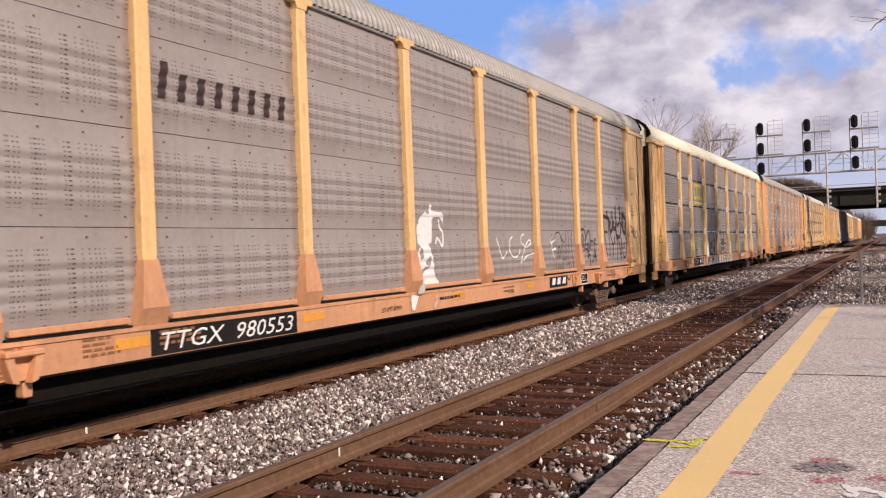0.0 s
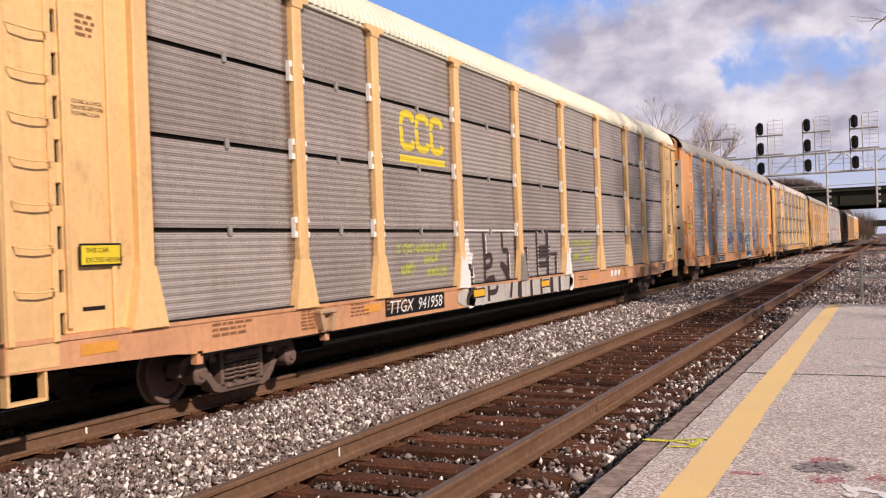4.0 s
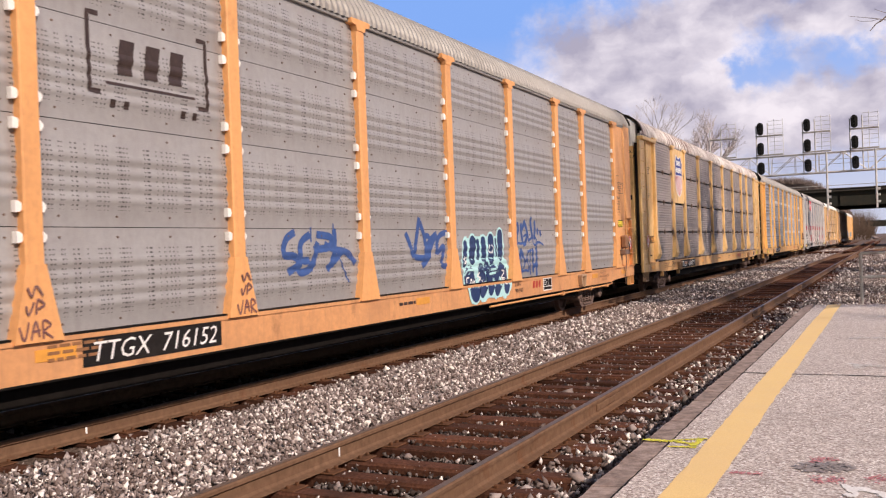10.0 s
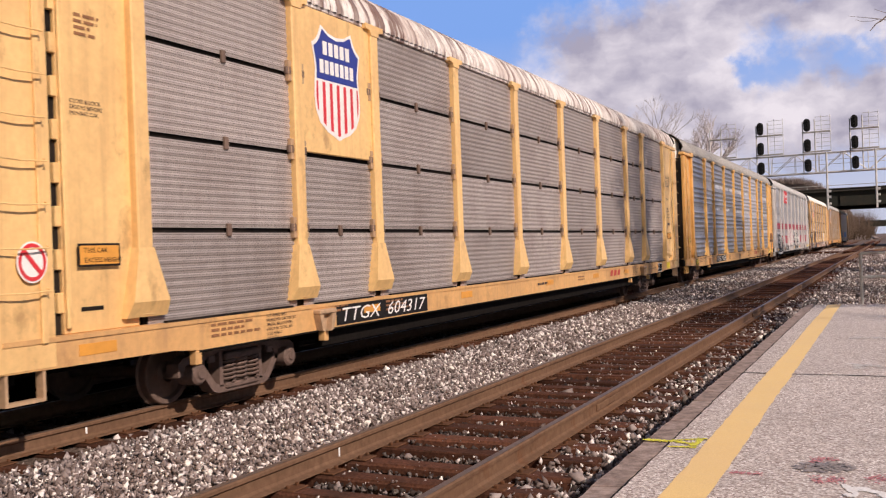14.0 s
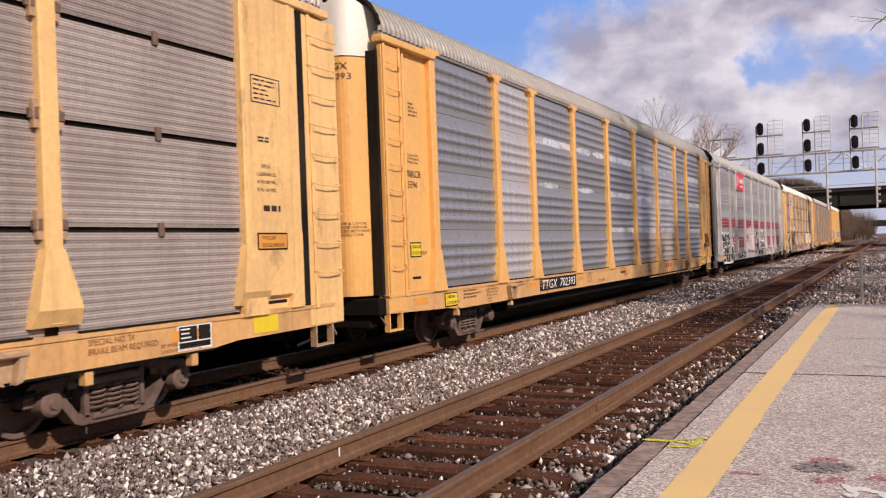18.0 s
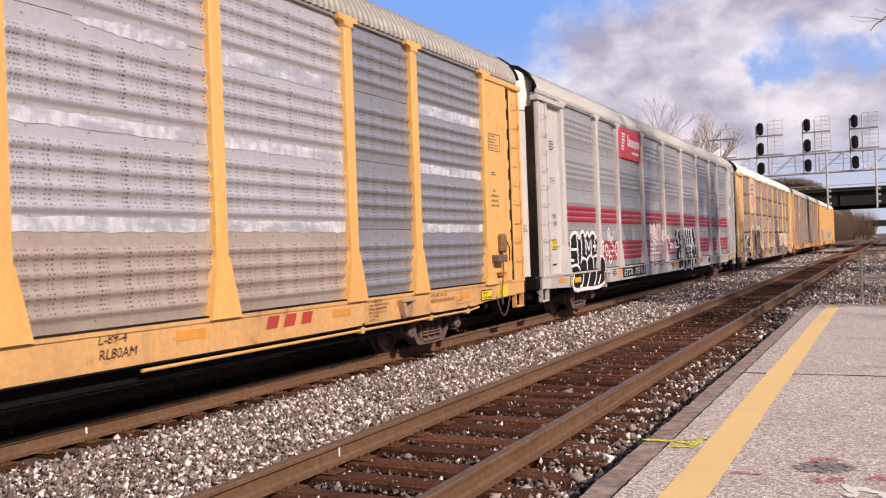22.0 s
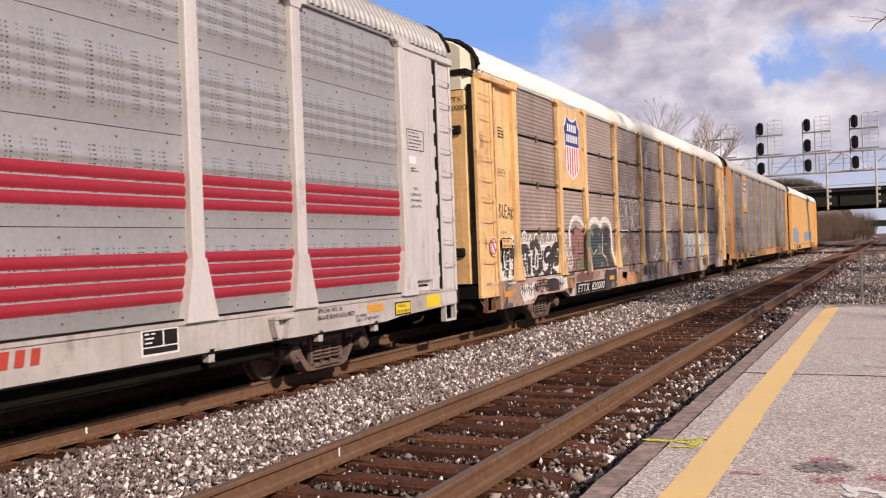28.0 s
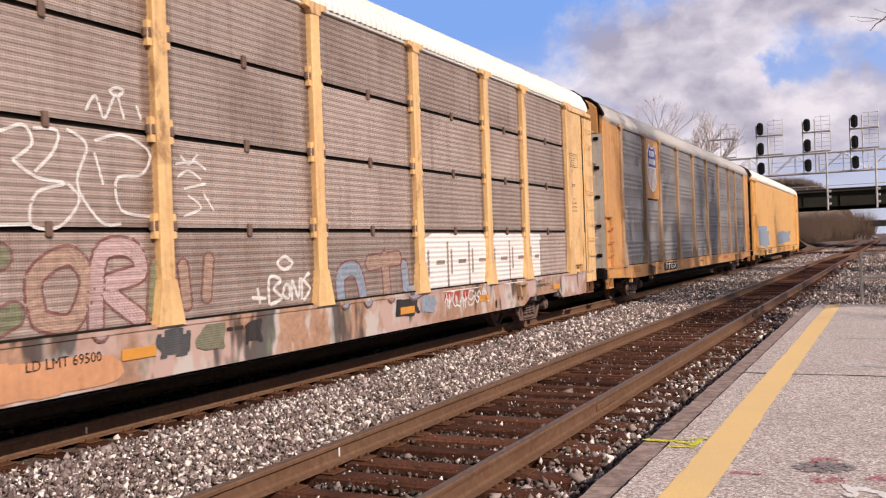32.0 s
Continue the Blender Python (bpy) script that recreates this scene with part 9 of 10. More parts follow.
def dark_tags(a):
    """Black and white tags low on the grey car."""
    paint(a, "bi", "wink", 0.035, "white looping tag", [[(2.1, 1.84), (2.21, 1.64), (2.36, 1.44), (2.59, 1.58)], [(2.93, 1.87), (2.78, 1.79), (2.74, 1.58), (2.94, 1.46), (3.17, 1.47), (3.32, 1.61)], [(3.58, 1.91), (3.42, 1.88), (3.41, 1.74), (3.64, 1.64), (3.94, 1.73), (3.87, 1.79), (3.64, 1.69), (3.45, 1.48), (3.35, 1.33), (3.7, 1.46), (4.2, 1.52), (4.37, 1.63)], [(5.16, 1.81), (5.28, 1.61), (5.38, 1.36)], [(5.2, 1.71), (5.53, 1.78)], [(5.28, 1.55), (5.56, 1.59)]])
    paint(a, "bi", "ink", 0.045, "black looping tag", [[(7.57, 1.21), (7.46, 1.47), (7.4, 1.72), (7.39, 1.91), (7.51, 2.02), (7.69, 2.03), (7.81, 1.91), (7.83, 1.78), (7.74, 1.62), (7.58, 1.48)], [(7.51, 1.63), (7.54, 1.85), (7.59, 1.9), (7.65, 1.82), (7.61, 1.59), (7.53, 1.62)], [(7.83, 1.75), (7.94, 1.91), (8.1, 2), (8.21, 1.88), (8.22, 1.67), (8.19, 1.5)], [(7.91, 1.68), (8.06, 1.56), (8.22, 1.64)], [(7.93, 1.58), (8.09, 1.71)], [(7.73, 1.52), (7.95, 1.53), (8.14, 1.33), (8.15, 1.09)], [(8.23, 1.7), (8.37, 1.74), (8.51, 1.66), (8.55, 1.45), (8.49, 1.31), (8.3, 1.18)], [(7.95, 1.51), (7.98, 1.27)], [(8.08, 1.51), (7.98, 1.27)], [(8.57, 1.8), (8.59, 1.73), (8.72, 1.8)], [(8.51, 1.68), (8.66, 1.66)], [(8.63, 1.52), (8.59, 1.31), (8.69, 1.23)], [(8.57, 1.38), (8.72, 1.3)], [(8.76, 1.64), (8.77, 1.62)]])
    paint(a, "bi", "ink", 0.03, "black looping tag", [[(6.72, 1.99), (6.69, 1.77), (6.7, 1.51), (6.77, 1.27), (6.85, 1.08), (6.88, 0.93)], [(6.62, 1.77), (6.69, 1.81)]])
    paint(a, "bi", "ink", 0.11, "heavy black sprayed tag", [[(9.34, 2.4), (9.69, 2.36), (10.06, 2.29)], [(9.76, 2.54), (9.81, 2.38), (9.93, 2.23)], [(10.27, 2.54), (10.29, 2.36), (10.38, 2.11)], [(10.06, 2.27), (10.08, 2.03), (10.24, 1.99), (10.35, 2.15)], [(10.62, 2.71), (10.64, 2.41), (10.66, 2.16), (10.51, 2.03)], [(10.39, 2.28), (10.44, 2.07), (10.58, 2.03)], [(11.06, 2.71), (11.07, 2.38), (10.99, 2.21), (10.76, 2.14)], [(10.66, 2.2), (10.71, 1.9), (11, 1.82), (11.16, 1.99), (11.18, 2.26)], [(11.43, 2.53), (11.3, 2.3), (11.44, 1.99), (11.64, 1.95), (11.69, 2.22), (11.54, 2.42), (11.34, 2.37)]])
    paint(a, "bi", "ink", 0.055, "heavy black sprayed tag", [[(9.4, 2.37), (9.52, 1.98), (9.59, 1.71), (9.69, 1.3)], [(9.49, 1.98), (9.82, 1.95)], [(9.9, 2.27), (9.96, 1.83), (9.97, 1.28)], [(10.08, 2.03), (10.19, 1.74), (10.35, 1.62), (10.54, 1.86)], [(10.35, 1.62), (10.3, 1.41), (10.33, 1.24)], [(10.68, 1.9), (10.75, 1.56), (10.68, 1.18)], [(10.71, 1.86), (10.98, 1.56), (11.07, 1.18)], [(11.19, 1.84), (11.13, 1.46), (11.09, 1.18)], [(11.19, 1.81), (11.28, 1.37), (11.47, 1.23), (11.68, 1.4), (11.81, 1.83)], [(11.44, 1.65), (11.43, 1.5)], [(11.54, 1.68), (11.53, 1.61)]])
    paint(a, "plate", "ink", 0.016, "thin black scribble", [[(11.92, 2.1), (11.97, 2.13), (12.04, 2.08)], [(11.92, 2.02), (12.02, 1.95), (12.05, 2.0), (11.91, 1.91)], [(12.06, 2.11), (12.08, 1.98), (12.16, 1.87), (12.3, 2.1), (12.21, 2.0), (12.2, 1.89), (12.3, 1.87), (12.36, 1.97), (12.28, 2.02)], [(12.36, 1.91), (12.41, 1.95), (12.56, 2.02)], [(12.56, 2.01), (12.43, 1.95), (12.34, 1.89), (12.42, 1.79), (12.61, 1.8), (12.67, 1.89), (12.66, 2.0), (12.71, 2.02)]])
    paint(a, "plate", "ink", 0.024, "small black tag", [[(11.85, 1.62), (11.9, 1.57), (11.96, 1.62)], [(11.85, 1.53), (11.96, 1.53)], [(11.86, 1.55), (11.86, 1.44), (11.92, 1.44)], [(11.96, 1.53), (12.03, 1.5), (11.97, 1.46), (12.05, 1.44)]])
    paint(a, "post", "ink", 0.024, "small black tag", [[(11.69, 1.42), (12.0, 1.41)], [(11.74, 1.4), (11.76, 1.25)], [(11.82, 1.38), (11.81, 1.27), (11.88, 1.27)], [(11.93, 1.37), (12.0, 1.35), (11.94, 1.26)], [(11.68, 1.24), (11.71, 1.13), (11.8, 1.08), (11.88, 1.25)], [(11.91, 1.25), (12.01, 1.22), (11.93, 1.07)], [(11.61, 1.05), (11.67, 0.99), (11.75, 1.04), (11.67, 1.09)]])
    patch(a, "bi", "wink", "white sprayed figure", [(-1.21, 2.03), (-1.13, 2.15), (-0.96, 2.27), (-0.78, 2.27), (-0.76, 2.4), (-0.68, 2.41), (-0.65, 2.31), (-0.4, 2.29), (-0.25, 2.25), (-0.24, 2.08), (-0.28, 2.15), (-0.41, 2.2), (-0.64, 2.18), (-0.66, 2.03), (-0.7, 1.78), (-0.8, 1.75), (-0.69, 1.57), (-0.65, 1.44), (-0.64, 1.25), (-0.56, 1.14), (-1.17, 1.08), (-1.19, 1.2), (-1, 1.31), (-0.78, 1.38), (-1, 1.37), (-1.2, 1.26), (-1.14, 1.39), (-1.24, 1.46), (-1.25, 1.57), (-1.17, 1.68), (-1.08, 1.73), (-1.18, 1.76), (-1.2, 1.87)], lift=0.005)
    patch(a, "bi", "grey_a", "bare patch in white spray", [(-1.11, 1.71), (-1.02, 1.65), (-1.01, 1.54), (-1.12, 1.5), (-1.13, 1.61)], lift=0.007)
    patch(a, "bi", "grey_a", "bare patch in white spray", [(-0.94, 1.43), (-0.79, 1.56), (-0.73, 1.48), (-0.8, 1.4)], lift=0.007)
    paint(a, "bi", "wink", 0.05, "white sprayed line", [[(-0.41, 2.17), (-0.38, 2.04), (-0.26, 1.94), (-0.27, 1.75), (-0.34, 1.73)], [(-0.55, 1.75), (-0.49, 1.85), (-0.38, 1.79), (-0.31, 1.7)]])
    patch(a, "bi", "wink", "white spray over the sheet edge", [(-1.17, 1.12), (-0.9, 1.14), (-0.56, 1.16), (-0.5, 1.06), (-0.85, 1.01), (-1.17, 0.99)], lift=0.012)
    patch(a, "post", "dirty_white", "white sprayed tail over the post foot", [(-1.46, 0.97), (-1.36, 1.08), (-1.24, 1.14), (-1.19, 1.05), (-1.27, 0.97)], lift=0.003)
    patch(a, "plain", "wink", "white sprayed tail on the sill", [(-1.58, 0.98), (-1.47, 1.09), (-1.31, 1.14), (-1.3, 1.03), (-1.41, 0.85), (-1.5, 0.72), (-1.59, 0.73), (-1.62, 0.86)], lift=0.004)
    paint(a, "plain", "wink", 0.02, "small white arrow", [[(-0.7, 0.91), (-0.8, 0.72)], [(-0.8, 0.81), (-0.8, 0.72), (-0.68, 0.82)]])


def layered_pieces(g):
    """Layered, faded pieces along the lower side of the stained car."""
    patch(g, "tri", "wink_s", "white sprayed ground", [(-12.5, 1.51), (-12.34, 1.72), (-11.85, 1.72), (-11.4, 1.74), (-10.91, 1.76), (-10.37, 1.72), (-9.78, 1.74), (-9.22, 1.68), (-9.26, 0.91), (-10.74, 0.97), (-11.88, 1.02), (-12.52, 1.02)], lift=0.0035)
    paint(g, "tri", "ink_s", 0.2, "black letter of the piece", [[(-12.23, 1.5), (-12.11, 1.59), (-12.04, 1.26)], [(-11.95, 1.49), (-11.68, 1.57), (-11.59, 1.61), (-11.36, 1.6), (-11.25, 1.49), (-11.24, 1.14)], [(-11.07, 1.66), (-10.83, 1.74), (-10.71, 1.68), (-10.58, 1.57), (-10.57, 1.16)], [(-9.33, 1.7), (-9.66, 1.58), (-9.86, 1.39), (-10, 1.12)]], True, lift=0.006)
    paint(g, "tri", "ink_s", 0.14, "black letter of the piece", [[(-11.59, 1.57), (-11.54, 1.37), (-11.62, 1.1)], [(-10.92, 1.55), (-10.99, 1.19), (-10.84, 1.07), (-10.63, 1.13)], [(-9.26, 1.61), (-9.26, 1.36), (-9.5, 1.5), (-9.78, 1.25)], [(-9.27, 1.28), (-9.68, 1.34), (-9.81, 1.11), (-9.53, 1.01)], [(-9.91, 1.59), (-10.15, 1.56), (-10.28, 1.41), (-10.16, 1.33), (-9.95, 1.4)], [(-12.42, 1.6), (-12.4, 1.35), (-12.46, 1.11)], [(-12.13, 1.14), (-12, 1.26), (-11.92, 1.09)]], True, lift=0.006)
    paint(g, "tri", "ink_s", 0.08, "black letter of the piece", [[(-10.38, 1.53), (-10.43, 1.23), (-10.35, 1.07), (-10.12, 1.09), (-9.93, 1.28)], [(-11.37, 1.46), (-11.43, 1.22), (-11.39, 1.08)], [(-10.3, 1.03), (-10, 1.07)], [(-11.83, 1.25), (-11.7, 1.26)], [(-10.77, 1.43), (-10.81, 1.25)], [(-9.62, 1.22), (-9.42, 1.23)]], True, lift=0.006)
    paint(g, "tri", "wink_s", 0.05, "white outlined letter", [[(-11.45, 1.97), (-11.57, 1.91), (-11.56, 1.8), (-11.45, 1.76), (-11.33, 1.82), (-11.34, 1.92), (-11.45, 1.97)], [(-11.46, 1.89), (-11.49, 1.85), (-11.42, 1.83)], [(-10.49, 1.72), (-10.39, 1.92), (-10.3, 1.74)], [(-10.11, 1.75), (-10.01, 1.94), (-9.95, 1.76)], [(-9.75, 1.74), (-9.71, 1.9), (-9.62, 1.76), (-9.51, 1.92), (-9.41, 1.74)], [(-11.23, 1.77), (-11.11, 1.89), (-11.04, 1.76)], [(-10.91, 1.78), (-10.83, 1.9), (-10.69, 1.92)], [(-11.81, 1.78), (-11.71, 1.88), (-11.63, 1.77)], [(-12.1, 1.8), (-12.01, 1.91), (-11.93, 1.78)]], lift=0.007)
    patch(g, "tri", "rose", "faded rose letter", [(-8.33, 1.09), (-8.29, 1.76), (-8.18, 2), (-7.92, 2.08), (-7.54, 2.01), (-7.38, 1.78), (-7.36, 1.41), (-7.44, 1), (-8.03, 1.01)], lift=0.004)
    patch(g, "tri", "olive", "olive infill", [(-8.19, 1.25), (-8.01, 1.31), (-7.38, 1.29), (-7.41, 1.01), (-7.68, 1.01), (-7.94, 1.22)], lift=0.006)
    paint(g, "tri", "wink_s", 0.13, "pale arc over the piece", [[(-8.47, 1.59), (-8.45, 2.03), (-8.21, 2.26), (-7.9, 2.31), (-7.53, 2.22), (-7.35, 2.1)]], lift=0.005)
    paint(g, "tri", "ink_s", 0.035, "dark outline", [[(-7.86, 2.07), (-8.15, 2.05), (-8.3, 1.83), (-8.28, 1.45), (-8.16, 1.13)], [(-7.84, 1.73), (-7.8, 1.5)], [(-7.92, 1.43), (-7.46, 1.43)], [(-8.01, 1.03), (-8.01, 1.24), (-7.74, 1.31)], [(-8.2, 1.62), (-8.16, 1.41)]], lift=0.008)
    paint(g, "tri", "wink_s", 0.05, "white sprayed strokes", [[(-8.98, 1.9), (-8.83, 1.77), (-8.75, 1.93), (-8.69, 1.8)], [(-8.94, 1.7), (-8.86, 1.54), (-8.81, 1.67), (-8.73, 1.4), (-8.61, 1.63)], [(-8.69, 1.4), (-8.6, 1.31), (-8.5, 1.45), (-8.36, 1.42), (-8.3, 1.28), (-8.42, 1.11), (-8.59, 1.16), (-8.63, 1.28)], [(-8.97, 1.22), (-8.88, 1.28), (-8.81, 1.17), (-8.74, 1.24), (-8.72, 1.04)]], lift=0.008)
    patch(g, "post", "olive", "olive spray over the post", [(-7.41, 1.92), (-7.13, 1.98), (-7.16, 1.36), (-7.19, 0.98), (-7.45, 0.99)], lift=0.002)
    patch(g, "post", "salmon", "salmon spray over the post", [(-7.39, 1.51), (-7.22, 1.59), (-7.15, 1.46), (-7.22, 1.23), (-7.35, 1.22)], lift=0.004)
    paint(g, "post", "ink_s", 0.03, "dark outline", [[(-7.13, 2), (-7.32, 1.92), (-7.35, 1.59)]], lift=0.006)
    patch(g, "tri", "rose", "rose wedge of the piece", [(-7.02, 1.95), (-6.9, 1.72), (-6.72, 1.3), (-6.68, 1.01), (-7.06, 1.01)], lift=0.006)
    patch(g, "tri", "olive", "pale olive ground", [(-7.04, 1.01), (-6.93, 1.84), (-6.68, 2.1), (-6.26, 2.18), (-5.8, 2.07), (-5.61, 2.12), (-5.18, 2.13), (-4.97, 1.87), (-4.93, 1.47), (-4.56, 1.04), (-4.78, 0.97)], lift=0.004)
    paint(g, "tri", "wink_s", 0.17, "pale arc over the piece", [[(-7, 2.08), (-6.72, 2.22), (-6.32, 2.27), (-5.88, 2.16), (-5.6, 2.29), (-5.17, 2.25), (-4.88, 2.03), (-4.86, 1.53), (-4.51, 1.09)]], lift=0.005)
    patch(g, "tri", "teal", "dark swollen letter", [(-6.79, 1.8), (-6.56, 2.03), (-6.2, 2.09), (-5.86, 1.98), (-5.79, 1.69), (-5.9, 1.5), (-6.36, 1.39), (-5.98, 1.36), (-5.44, 1.3), (-5.36, 1.01), (-6.67, 1.01), (-6.7, 1.3), (-6.54, 1.39), (-6.76, 1.58)], lift=0.0065)
    patch(g, "tri", "ink_s", "dark swollen letter", [(-5.66, 2.01), (-5.33, 2.1), (-5.04, 1.98), (-4.96, 1.67), (-5.13, 1.44), (-4.92, 1.23), (-4.6, 1.01), (-5.3, 0.98), (-5.38, 1.34), (-5.68, 1.4)], lift=0.0085)
    patch(g, "tri", "olive", "olive infill", [(-6.17, 1.63), (-5.97, 1.66), (-5.9, 1.54), (-6.12, 1.49)], lift=0.0105)
    patch(g, "tri", "olive", "olive infill", [(-5.96, 1.16), (-5.73, 1.17), (-5.77, 1.06), (-5.99, 1.05)], lift=0.0105)
    patch(g, "tri", "olive", "olive infill", [(-5.53, 1.66), (-5.39, 1.68), (-5.37, 1.61), (-5.53, 1.59)], lift=0.0105)
    patch(g, "tri", "rose", "small rose highlight", [(-6.73, 1.92), (-6.59, 1.98), (-6.51, 1.9), (-6.63, 1.83)], lift=0.0105)
    patch(g, "tri", "rose", "small rose highlight", [(-6.1, 1.92), (-6.01, 1.95), (-6.01, 1.86), (-6.09, 1.84)], lift=0.0105)
    patch(g, "tri", "rose", "small rose highlight", [(-5.16, 1.9), (-5, 1.91), (-5.01, 1.77)], lift=0.0105)
    paint(g, "tri", "wink_s", 0.035, "white edge line", [[(-5.75, 2.02), (-5.73, 1.69), (-5.78, 1.41), (-5.45, 1.25), (-5.31, 1.04)], [(-6.29, 1.52), (-6.54, 1.4)]], lift=0.0115)
    paint(g, "tri", "wink_s", 0.032, "white outlined letter", [[(-3.86, 2.77), (-3.62, 2.9), (-3.43, 2.82), (-3.17, 2.9), (-3.08, 2.74), (-3.29, 2.58)], [(-3.86, 2.77), (-3.77, 2.64), (-3.94, 2.55), (-3.93, 2.41), (-3.55, 2.43), (-3.56, 2.31), (-3.89, 2.3), (-3.99, 2.17), (-3.81, 2.02), (-3.12, 2.02)], [(-3.29, 2.58), (-3.04, 2.44), (-2.73, 2.4), (-3.05, 2.3), (-3.12, 2.02), (-2.81, 2), (-2.57, 2.25), (-2.7, 2.4)], [(-3.07, 2.88), (-2.8, 2.88), (-2.85, 2.69), (-3.06, 2.49)], [(-2.69, 2.91), (-2.46, 2.77), (-2.59, 2.4), (-2.32, 2.05), (-2.06, 2.03)], [(-2.36, 2.83), (-2, 2.92), (-1.64, 2.77), (-1.76, 2.54), (-2.09, 2.48), (-2.05, 2.17), (-1.66, 2.11)], [(-2.37, 2.72), (-2.27, 2.41)], [(-2.46, 3.11), (-2.33, 3.27), (-2.23, 3.06), (-2.07, 3.31), (-1.97, 3.08)], [(-1.8, 3.24), (-1.74, 3.1)], [(-2.05, 3.39), (-2.15, 3.34), (-2.06, 3.3), (-1.97, 3.36), (-2.05, 3.39)]])
    paint(g, "tri", "wink_s", 0.03, "small white tag", [[(-1.18, 2.78), (-1.05, 2.69), (-0.91, 2.81)], [(-1.24, 2.54), (-1.06, 2.62), (-0.86, 2.53)], [(-1.14, 2.42), (-0.79, 2.49)], [(-1.08, 2.35), (-0.88, 2.22), (-1.16, 2.12)], [(-0.84, 2.39), (-0.67, 2.19)], [(-1.26, 2.68), (-0.96, 2.72), (-0.78, 2.65)]])
    paint(g, "tri", "maroon", 0.26, "dark edge of the faded letter", [[(-3.44, 1.74), (-3.86, 1.63), (-3.98, 1.29), (-3.73, 1.1), (-3.33, 1.23)]], True, lift=0.004)
    paint(g, "tri", "olive", 0.2, "faded many-coloured letter", [[(-3.44, 1.74), (-3.86, 1.63), (-3.98, 1.29), (-3.73, 1.1), (-3.33, 1.23)]], True, lift=0.006)
    paint(g, "tri", "maroon", 0.22, "dark edge of the faded letter", [[(-3.07, 1.17), (-3.1, 1.54), (-2.72, 1.73), (-2.51, 1.49), (-2.7, 1.11), (-3.04, 1.15)]], True, lift=0.004)
    paint(g, "tri", "salmon", 0.16, "faded many-coloured letter", [[(-3.07, 1.17), (-3.1, 1.54), (-2.72, 1.73), (-2.51, 1.49), (-2.7, 1.11), (-3.04, 1.15)]], True, lift=0.006)
    paint(g, "tri", "maroon", 0.23, "dark edge of the faded letter", [[(-2.43, 1), (-2.34, 1.72), (-1.94, 1.78), (-1.83, 1.54), (-2.28, 1.41), (-1.86, 1.08)]], True, lift=0.004)
    paint(g, "tri", "pink", 0.17, "faded many-coloured letter", [[(-2.43, 1), (-2.34, 1.72), (-1.94, 1.78), (-1.83, 1.54), (-2.28, 1.41), (-1.86, 1.08)]], True, lift=0.006)
    paint(g, "tri", "maroon", 0.22, "dark edge of the faded letter", [[(-1.6, 1.59), (-1.66, 1.14)]], True, lift=0.004)
    paint(g, "tri", "olive", 0.16, "faded many-coloured letter", [[(-1.6, 1.59), (-1.66, 1.14)]], True, lift=0.006)
    paint(g, "tri", "maroon", 0.2, "dark edge of the faded letter", [[(-1.2, 1.58), (-1.16, 1.18)], [(-0.78, 1.64), (-0.84, 1.24)]], True, lift=0.004)
    paint(g, "tri", "salmon", 0.14, "faded many-coloured letter", [[(-1.2, 1.58), (-1.16, 1.18)], [(-0.78, 1.64), (-0.84, 1.24)]], True, lift=0.006)
    paint(g, "tri", "wink_s", 0.045, "white sprayed tag", [[(-0.04, 1.17), (0.23, 1.14)], [(0.07, 1.28), (0.11, 1.08)], [(0.29, 1.06), (0.31, 1.39), (0.54, 1.35), (0.39, 1.25), (0.55, 1.13), (0.31, 1.06)], [(0.62, 1.29), (0.58, 1.16), (0.7, 1.12), (0.71, 1.27), (0.62, 1.29)], [(0.76, 1.08), (0.78, 1.34), (0.9, 1.11), (0.95, 1.37)], [(0.98, 1.08), (1, 1.36)], [(1.17, 1.42), (1.04, 1.33), (1.17, 1.21), (1.02, 1.07)], [(0.64, 1.65), (0.48, 1.57), (0.63, 1.48), (0.8, 1.56), (0.64, 1.65)]])
    paint(g, "tri", "maroon", 0.26, "dark edge of the faded letter", [[(1.92, 1), (1.94, 1.36), (2.34, 1.41), (2.53, 0.98)]], True, lift=0.004)
    paint(g, "tri", "faded_blue", 0.2, "faded letter", [[(1.92, 1), (1.94, 1.36), (2.34, 1.41), (2.53, 0.98)]], True, lift=0.006)
    paint(g, "tri", "maroon", 0.26, "dark edge of the faded letter", [[(2.71, 1.5), (3.57, 1.55)], [(3.16, 1.56), (3.21, 1)]], True, lift=0.004)
    paint(g, "tri", "salmon", 0.2, "faded letter", [[(2.71, 1.5), (3.57, 1.55)], [(3.16, 1.56), (3.21, 1)]], True, lift=0.006)
    paint(g, "tri", "maroon", 0.26, "dark edge of the faded letter", [[(3.77, 1.42), (3.85, 1.02), (4.21, 1.05)]], True, lift=0.004)
    paint(g, "tri", "faded_blue", 0.2, "faded letter", [[(3.77, 1.42), (3.85, 1.02), (4.21, 1.05)]], True, lift=0.006)


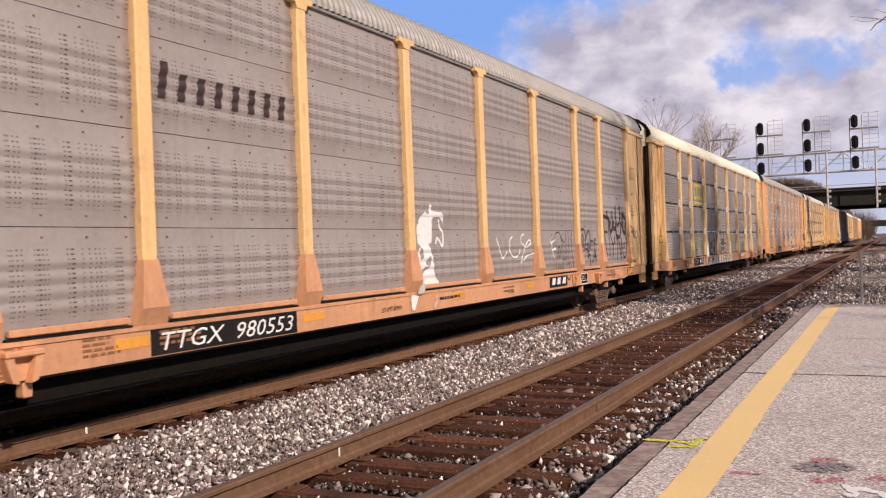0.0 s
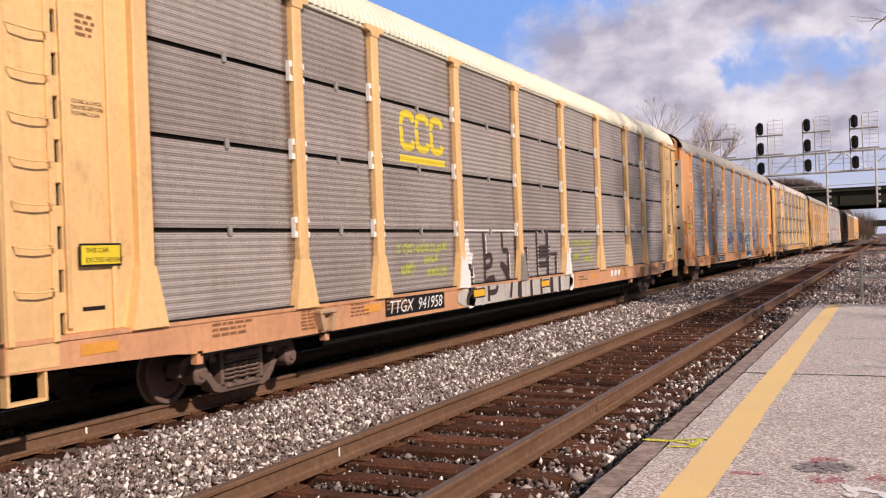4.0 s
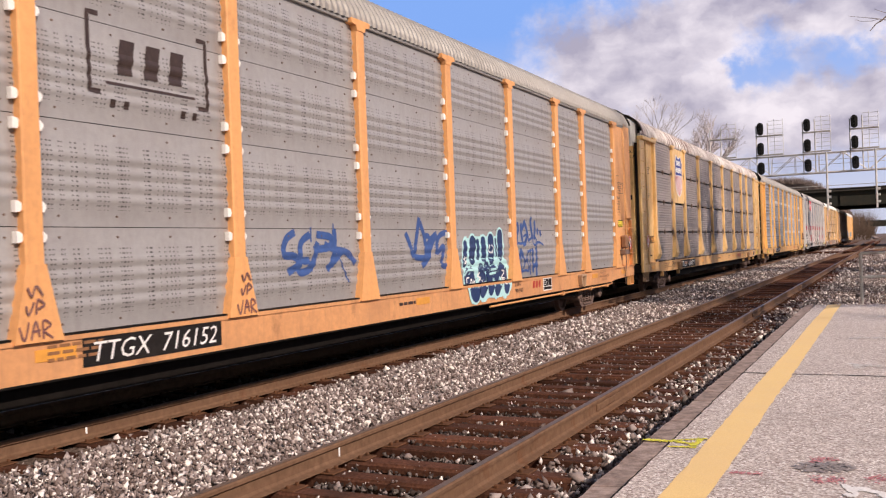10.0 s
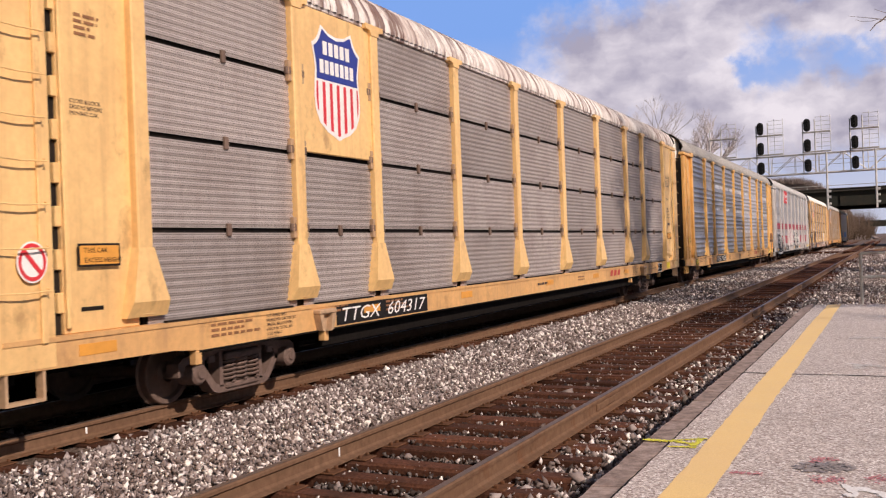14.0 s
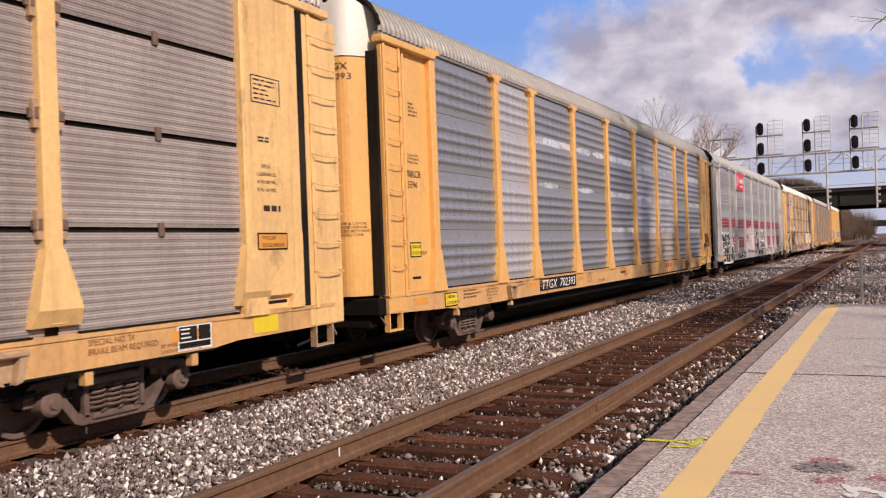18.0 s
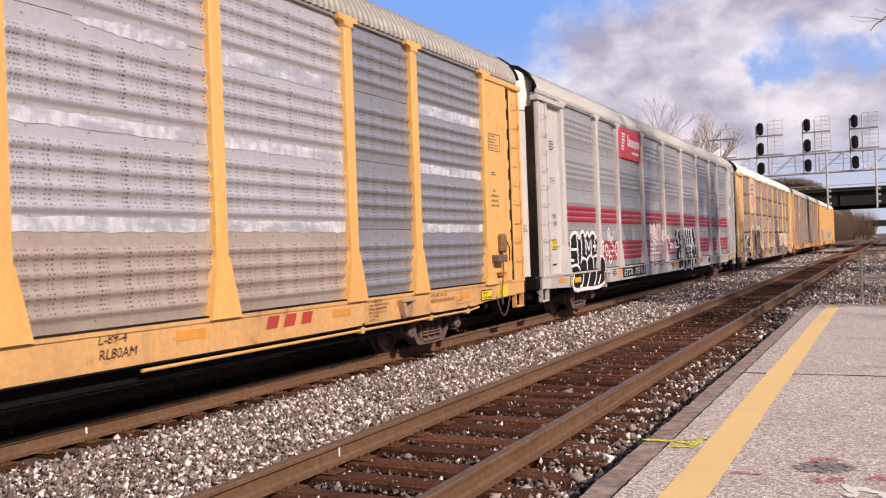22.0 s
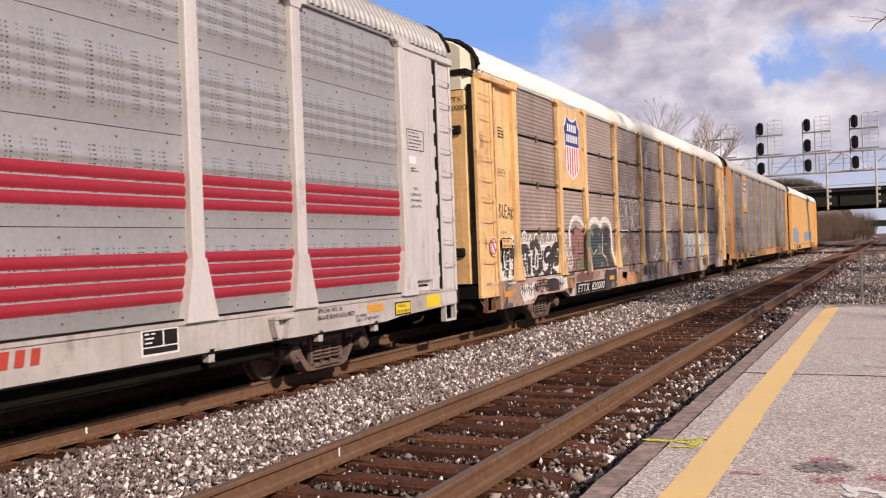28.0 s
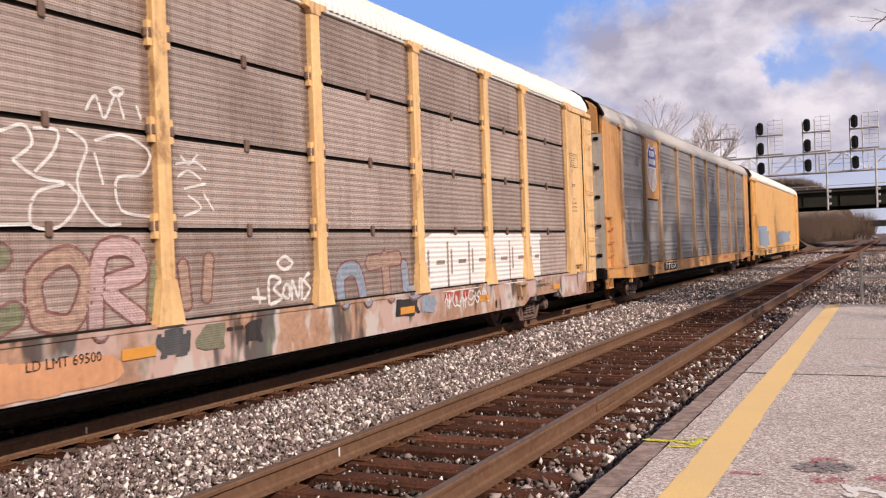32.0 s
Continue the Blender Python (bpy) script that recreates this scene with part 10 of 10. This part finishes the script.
def heavy_graffiti(car):
    """Layered pieces along the whole lower side of the stained car."""
    k = "tri"
    layered_pieces(car)
    # black and white block piece on the first bay
    poly(car, "plain", -12.75, 0.98, 0.8, 0.95, [(0.0, 0.0), (0.9, 0.0), (1.0, 0.5), (0.8, 1.0), (0.5, 0.7), (0.4, 0.95), (0.1, 0.5)], "wink_s", "white ragged spray")
    draw(car, "plain", -12.75, 1.0, 0.9, [[(0.1, 0.9), (0.5, 0.5), (0.8, 0.0)], [(0.5, 0.5), (0.2, 0.1)], [(0.9, 0.9), (0.85, 0.5)]], "ink_s", 0.07, "black letter of the piece", 0.75)
    paint(car, "plain", "ink_s", 0.028, "thin black sprayed tag", [[(-12.786, 2.52), (-12.768, 2.24)], [(-12.786, 2.5), (-12.68, 2.47), (-12.75, 2.39), (-12.662, 2.31), (-12.768, 2.24)], [(-12.592, 2.5), (-12.592, 2.26), (-12.504, 2.28)], [(-12.363, 2.48), (-12.469, 2.48), (-12.469, 2.24), (-12.363, 2.26)], [(-12.469, 2.37), (-12.381, 2.38)], [(-12.328, 2.22), (-12.258, 2.46), (-12.187, 2.22)], [(-12.31, 2.31), (-12.205, 2.33)], [(-12.134, 2.46), (-12.143, 2.2)], [(-12.029, 2.44), (-12.134, 2.33), (-12.02, 2.22)]])
    rng = random.Random(77)
    for n in range(9):
        y = rng.uniform(-12.75, -12.1)
        draw(car, "plain", y, rng.uniform(0.98, 1.4), 0.4, [[(0.0, 0.0), (rng.uniform(-0.3, 0.3), 0.5), (0.1, 1.0)]], "ink_s" if n % 2 else "wink", rng.uniform(0.04, 0.08), "stroke of the piece", 0.3)
    for y0, w, n in ((4.5, 2.65, 3), (7.3, 1.85, 2), (9.3, 0.7, 1)):
        poly(car, k, y0, 1.0, w, 0.9, [(0.0, 0.0), (1.0, 0.0), (0.98, 0.5), (1.0, 0.97), (0.5, 1.0), (0.0, 0.95)], "wink", "white block graffiti")
        draw(car, k, y0, 1.0, 0.88, [[(a / n + 0.12 / n, 0.25), (a / n + 0.12 / n, 0.75)] for a in range(n)] + [[(a / n + 0.45 / n, 0.5), (a / n + 0.8 / n, 0.5)] for a in range(n)] + [[(a / n + 0.95 / n, 0.0), (a / n + 0.95 / n, 0.9)] for a in range(n)], "tri_g", 0.07, "bare line in white spray", w)
    scrawl(car, k, 5.0, 0.66, 1.9, 0.26, 6, "wink_s", 0.035, 63, "white tag on the sill")
    for y0, w, m, sd in ((-10.4, 0.9, "ink_s", 102), (-9.6, 1.1, "wink_s", 103), (-4.2, 0.6, "pink", 105), (-1.7, 0.5, "teal", 106), (-1.1, 0.5, "olive", 107), (-0.3, 0.35, "ink_s", 108), (3.3, 0.8, "ink_s", 109), (4.1, 0.6, "faded_blue", 110)):
        splash(car, "plain", y0, 0.63, w, 0.3, m, sd, "ragged spray on the sill")
    draw(car, "plain", -12.8, 0.95, 0.9, [[(0.0, 0.1), (0.3, 0.9), (0.4, 0.2)], [(0.6, 0.0), (0.7, 0.8), (1.0, 0.95)]], "wink", 0.08, "white letter edge", 0.8)
    splash(car, "plain", -12.75, 0.5, 0.8, 0.4, "salmon", 101, "salmon spray on the sill end")
    splash(car, "plain", -11.95, 0.5, 0.85, 0.42, "wink_s", 113, "pale spray on the sill end")
    poly(car, "plain", -8.25, 0.75, 1.95, 0.2, [(0.0, 0.3), (0.1, 0.0), (0.5, 0.05), (0.95, 0.1), (1.0, 0.7), (0.95, 1.0), (0.5, 1.0), (0.05, 1.0)], "maroon", "maroon spray on the sill")
    poly(car, "plain", -6.9, 0.76, 0.55, 0.19, [(0.0, 0.0), (1.0, 0.1), (0.9, 0.9), (0.5, 1.0), (0.1, 0.8)], "salmon", "salmon spray on the sill").location.x += 0.002
    poly(car, "plain", -5.8, 0.45, 1.1, 0.5, [(0.0, 0.0), (0.5, 0.0), (0.9, 0.05), (1.0, 0.5), (0.93, 1.0), (0.5, 1.0), (0.0, 1.0)], "ink_s", "dark spray on the sill")
    poly(car, "plain", -5.25, 0.47, 0.3, 0.16, [(0.0, 0.0), (1.0, 0.2), (0.9, 0.9), (0.2, 1.0)], "olive", "olive spray on the sill").location.x += 0.002
    poly(car, "plain", -4.55, 0.47, 2.3, 0.36, [(0.0, 0.1), (0.5, 0.0), (1.0, 0.1), (0.97, 0.8), (0.6, 0.9), (0.3, 1.0), (0.05, 0.8)], "faded", "faded orange spray on the sill")
    draw(car, "plain", -4.9, 0.46, 0.5, [[(0.1, 0.0), (0.35, 0.3), (0.3, 0.6), (0.45, 1.0)]], "wink_s", 0.035, "white edge line on the sill", 0.6)
    scrawl(car, "plain", -12.0, 0.66, 2.8, 0.26, 7, "ink_s", 0.03, 112, "dark strokes on the sill")


def motions():
    times = [2.0 * k for k in range(17)]
    for car, c in zip(CARS, CENTRES):
        walk(car, [(t, pose(FAR_C, c - run(t), FAR_Z)) for t in times])
    fine = [k / 15 for k in range(481)]
    turns = [math.degrees(run(t) / 0.356) for t in fine]
    for i, ws in enumerate(WHEELS):
        y = ws.location.y
        walk(ws, [(t, pose(0, y, 0.356, a + 17 * i)) for t, a in zip(fine, turns)])
    for veh, x0, v, t0 in VEHICLES:
        walk(veh, [(t, pose(x0 + v * (t - t0), veh.location.y, veh.location.z, 0, 0, 0 if v > 0 else 180)) for t in (0.0, 8.0, 16.0, 24.0, 32.0)])
    walk(CLOUDS, [(t, pose(0, 0, 0, 0, 0, -0.09 * t)) for t in (0.0, 16.0, 32.0)])


ground()
platform()
rails()
rail_paint()
turnout()
fence()
gantry()
overpass()
plants()
CLOUDS = cloud_sheet()
VEHICLES = road_traffic()
train()
platform_marks()
track_bed()
stones("ballast_stones", "stone", PALE, "pale grey and brown crushed ballast stones", 5)
stones("oily_stones", "dark_stone", OILY, "dark oily ballast stones between the rails, darker still for painted shade", 6)
sleepers()
motions()
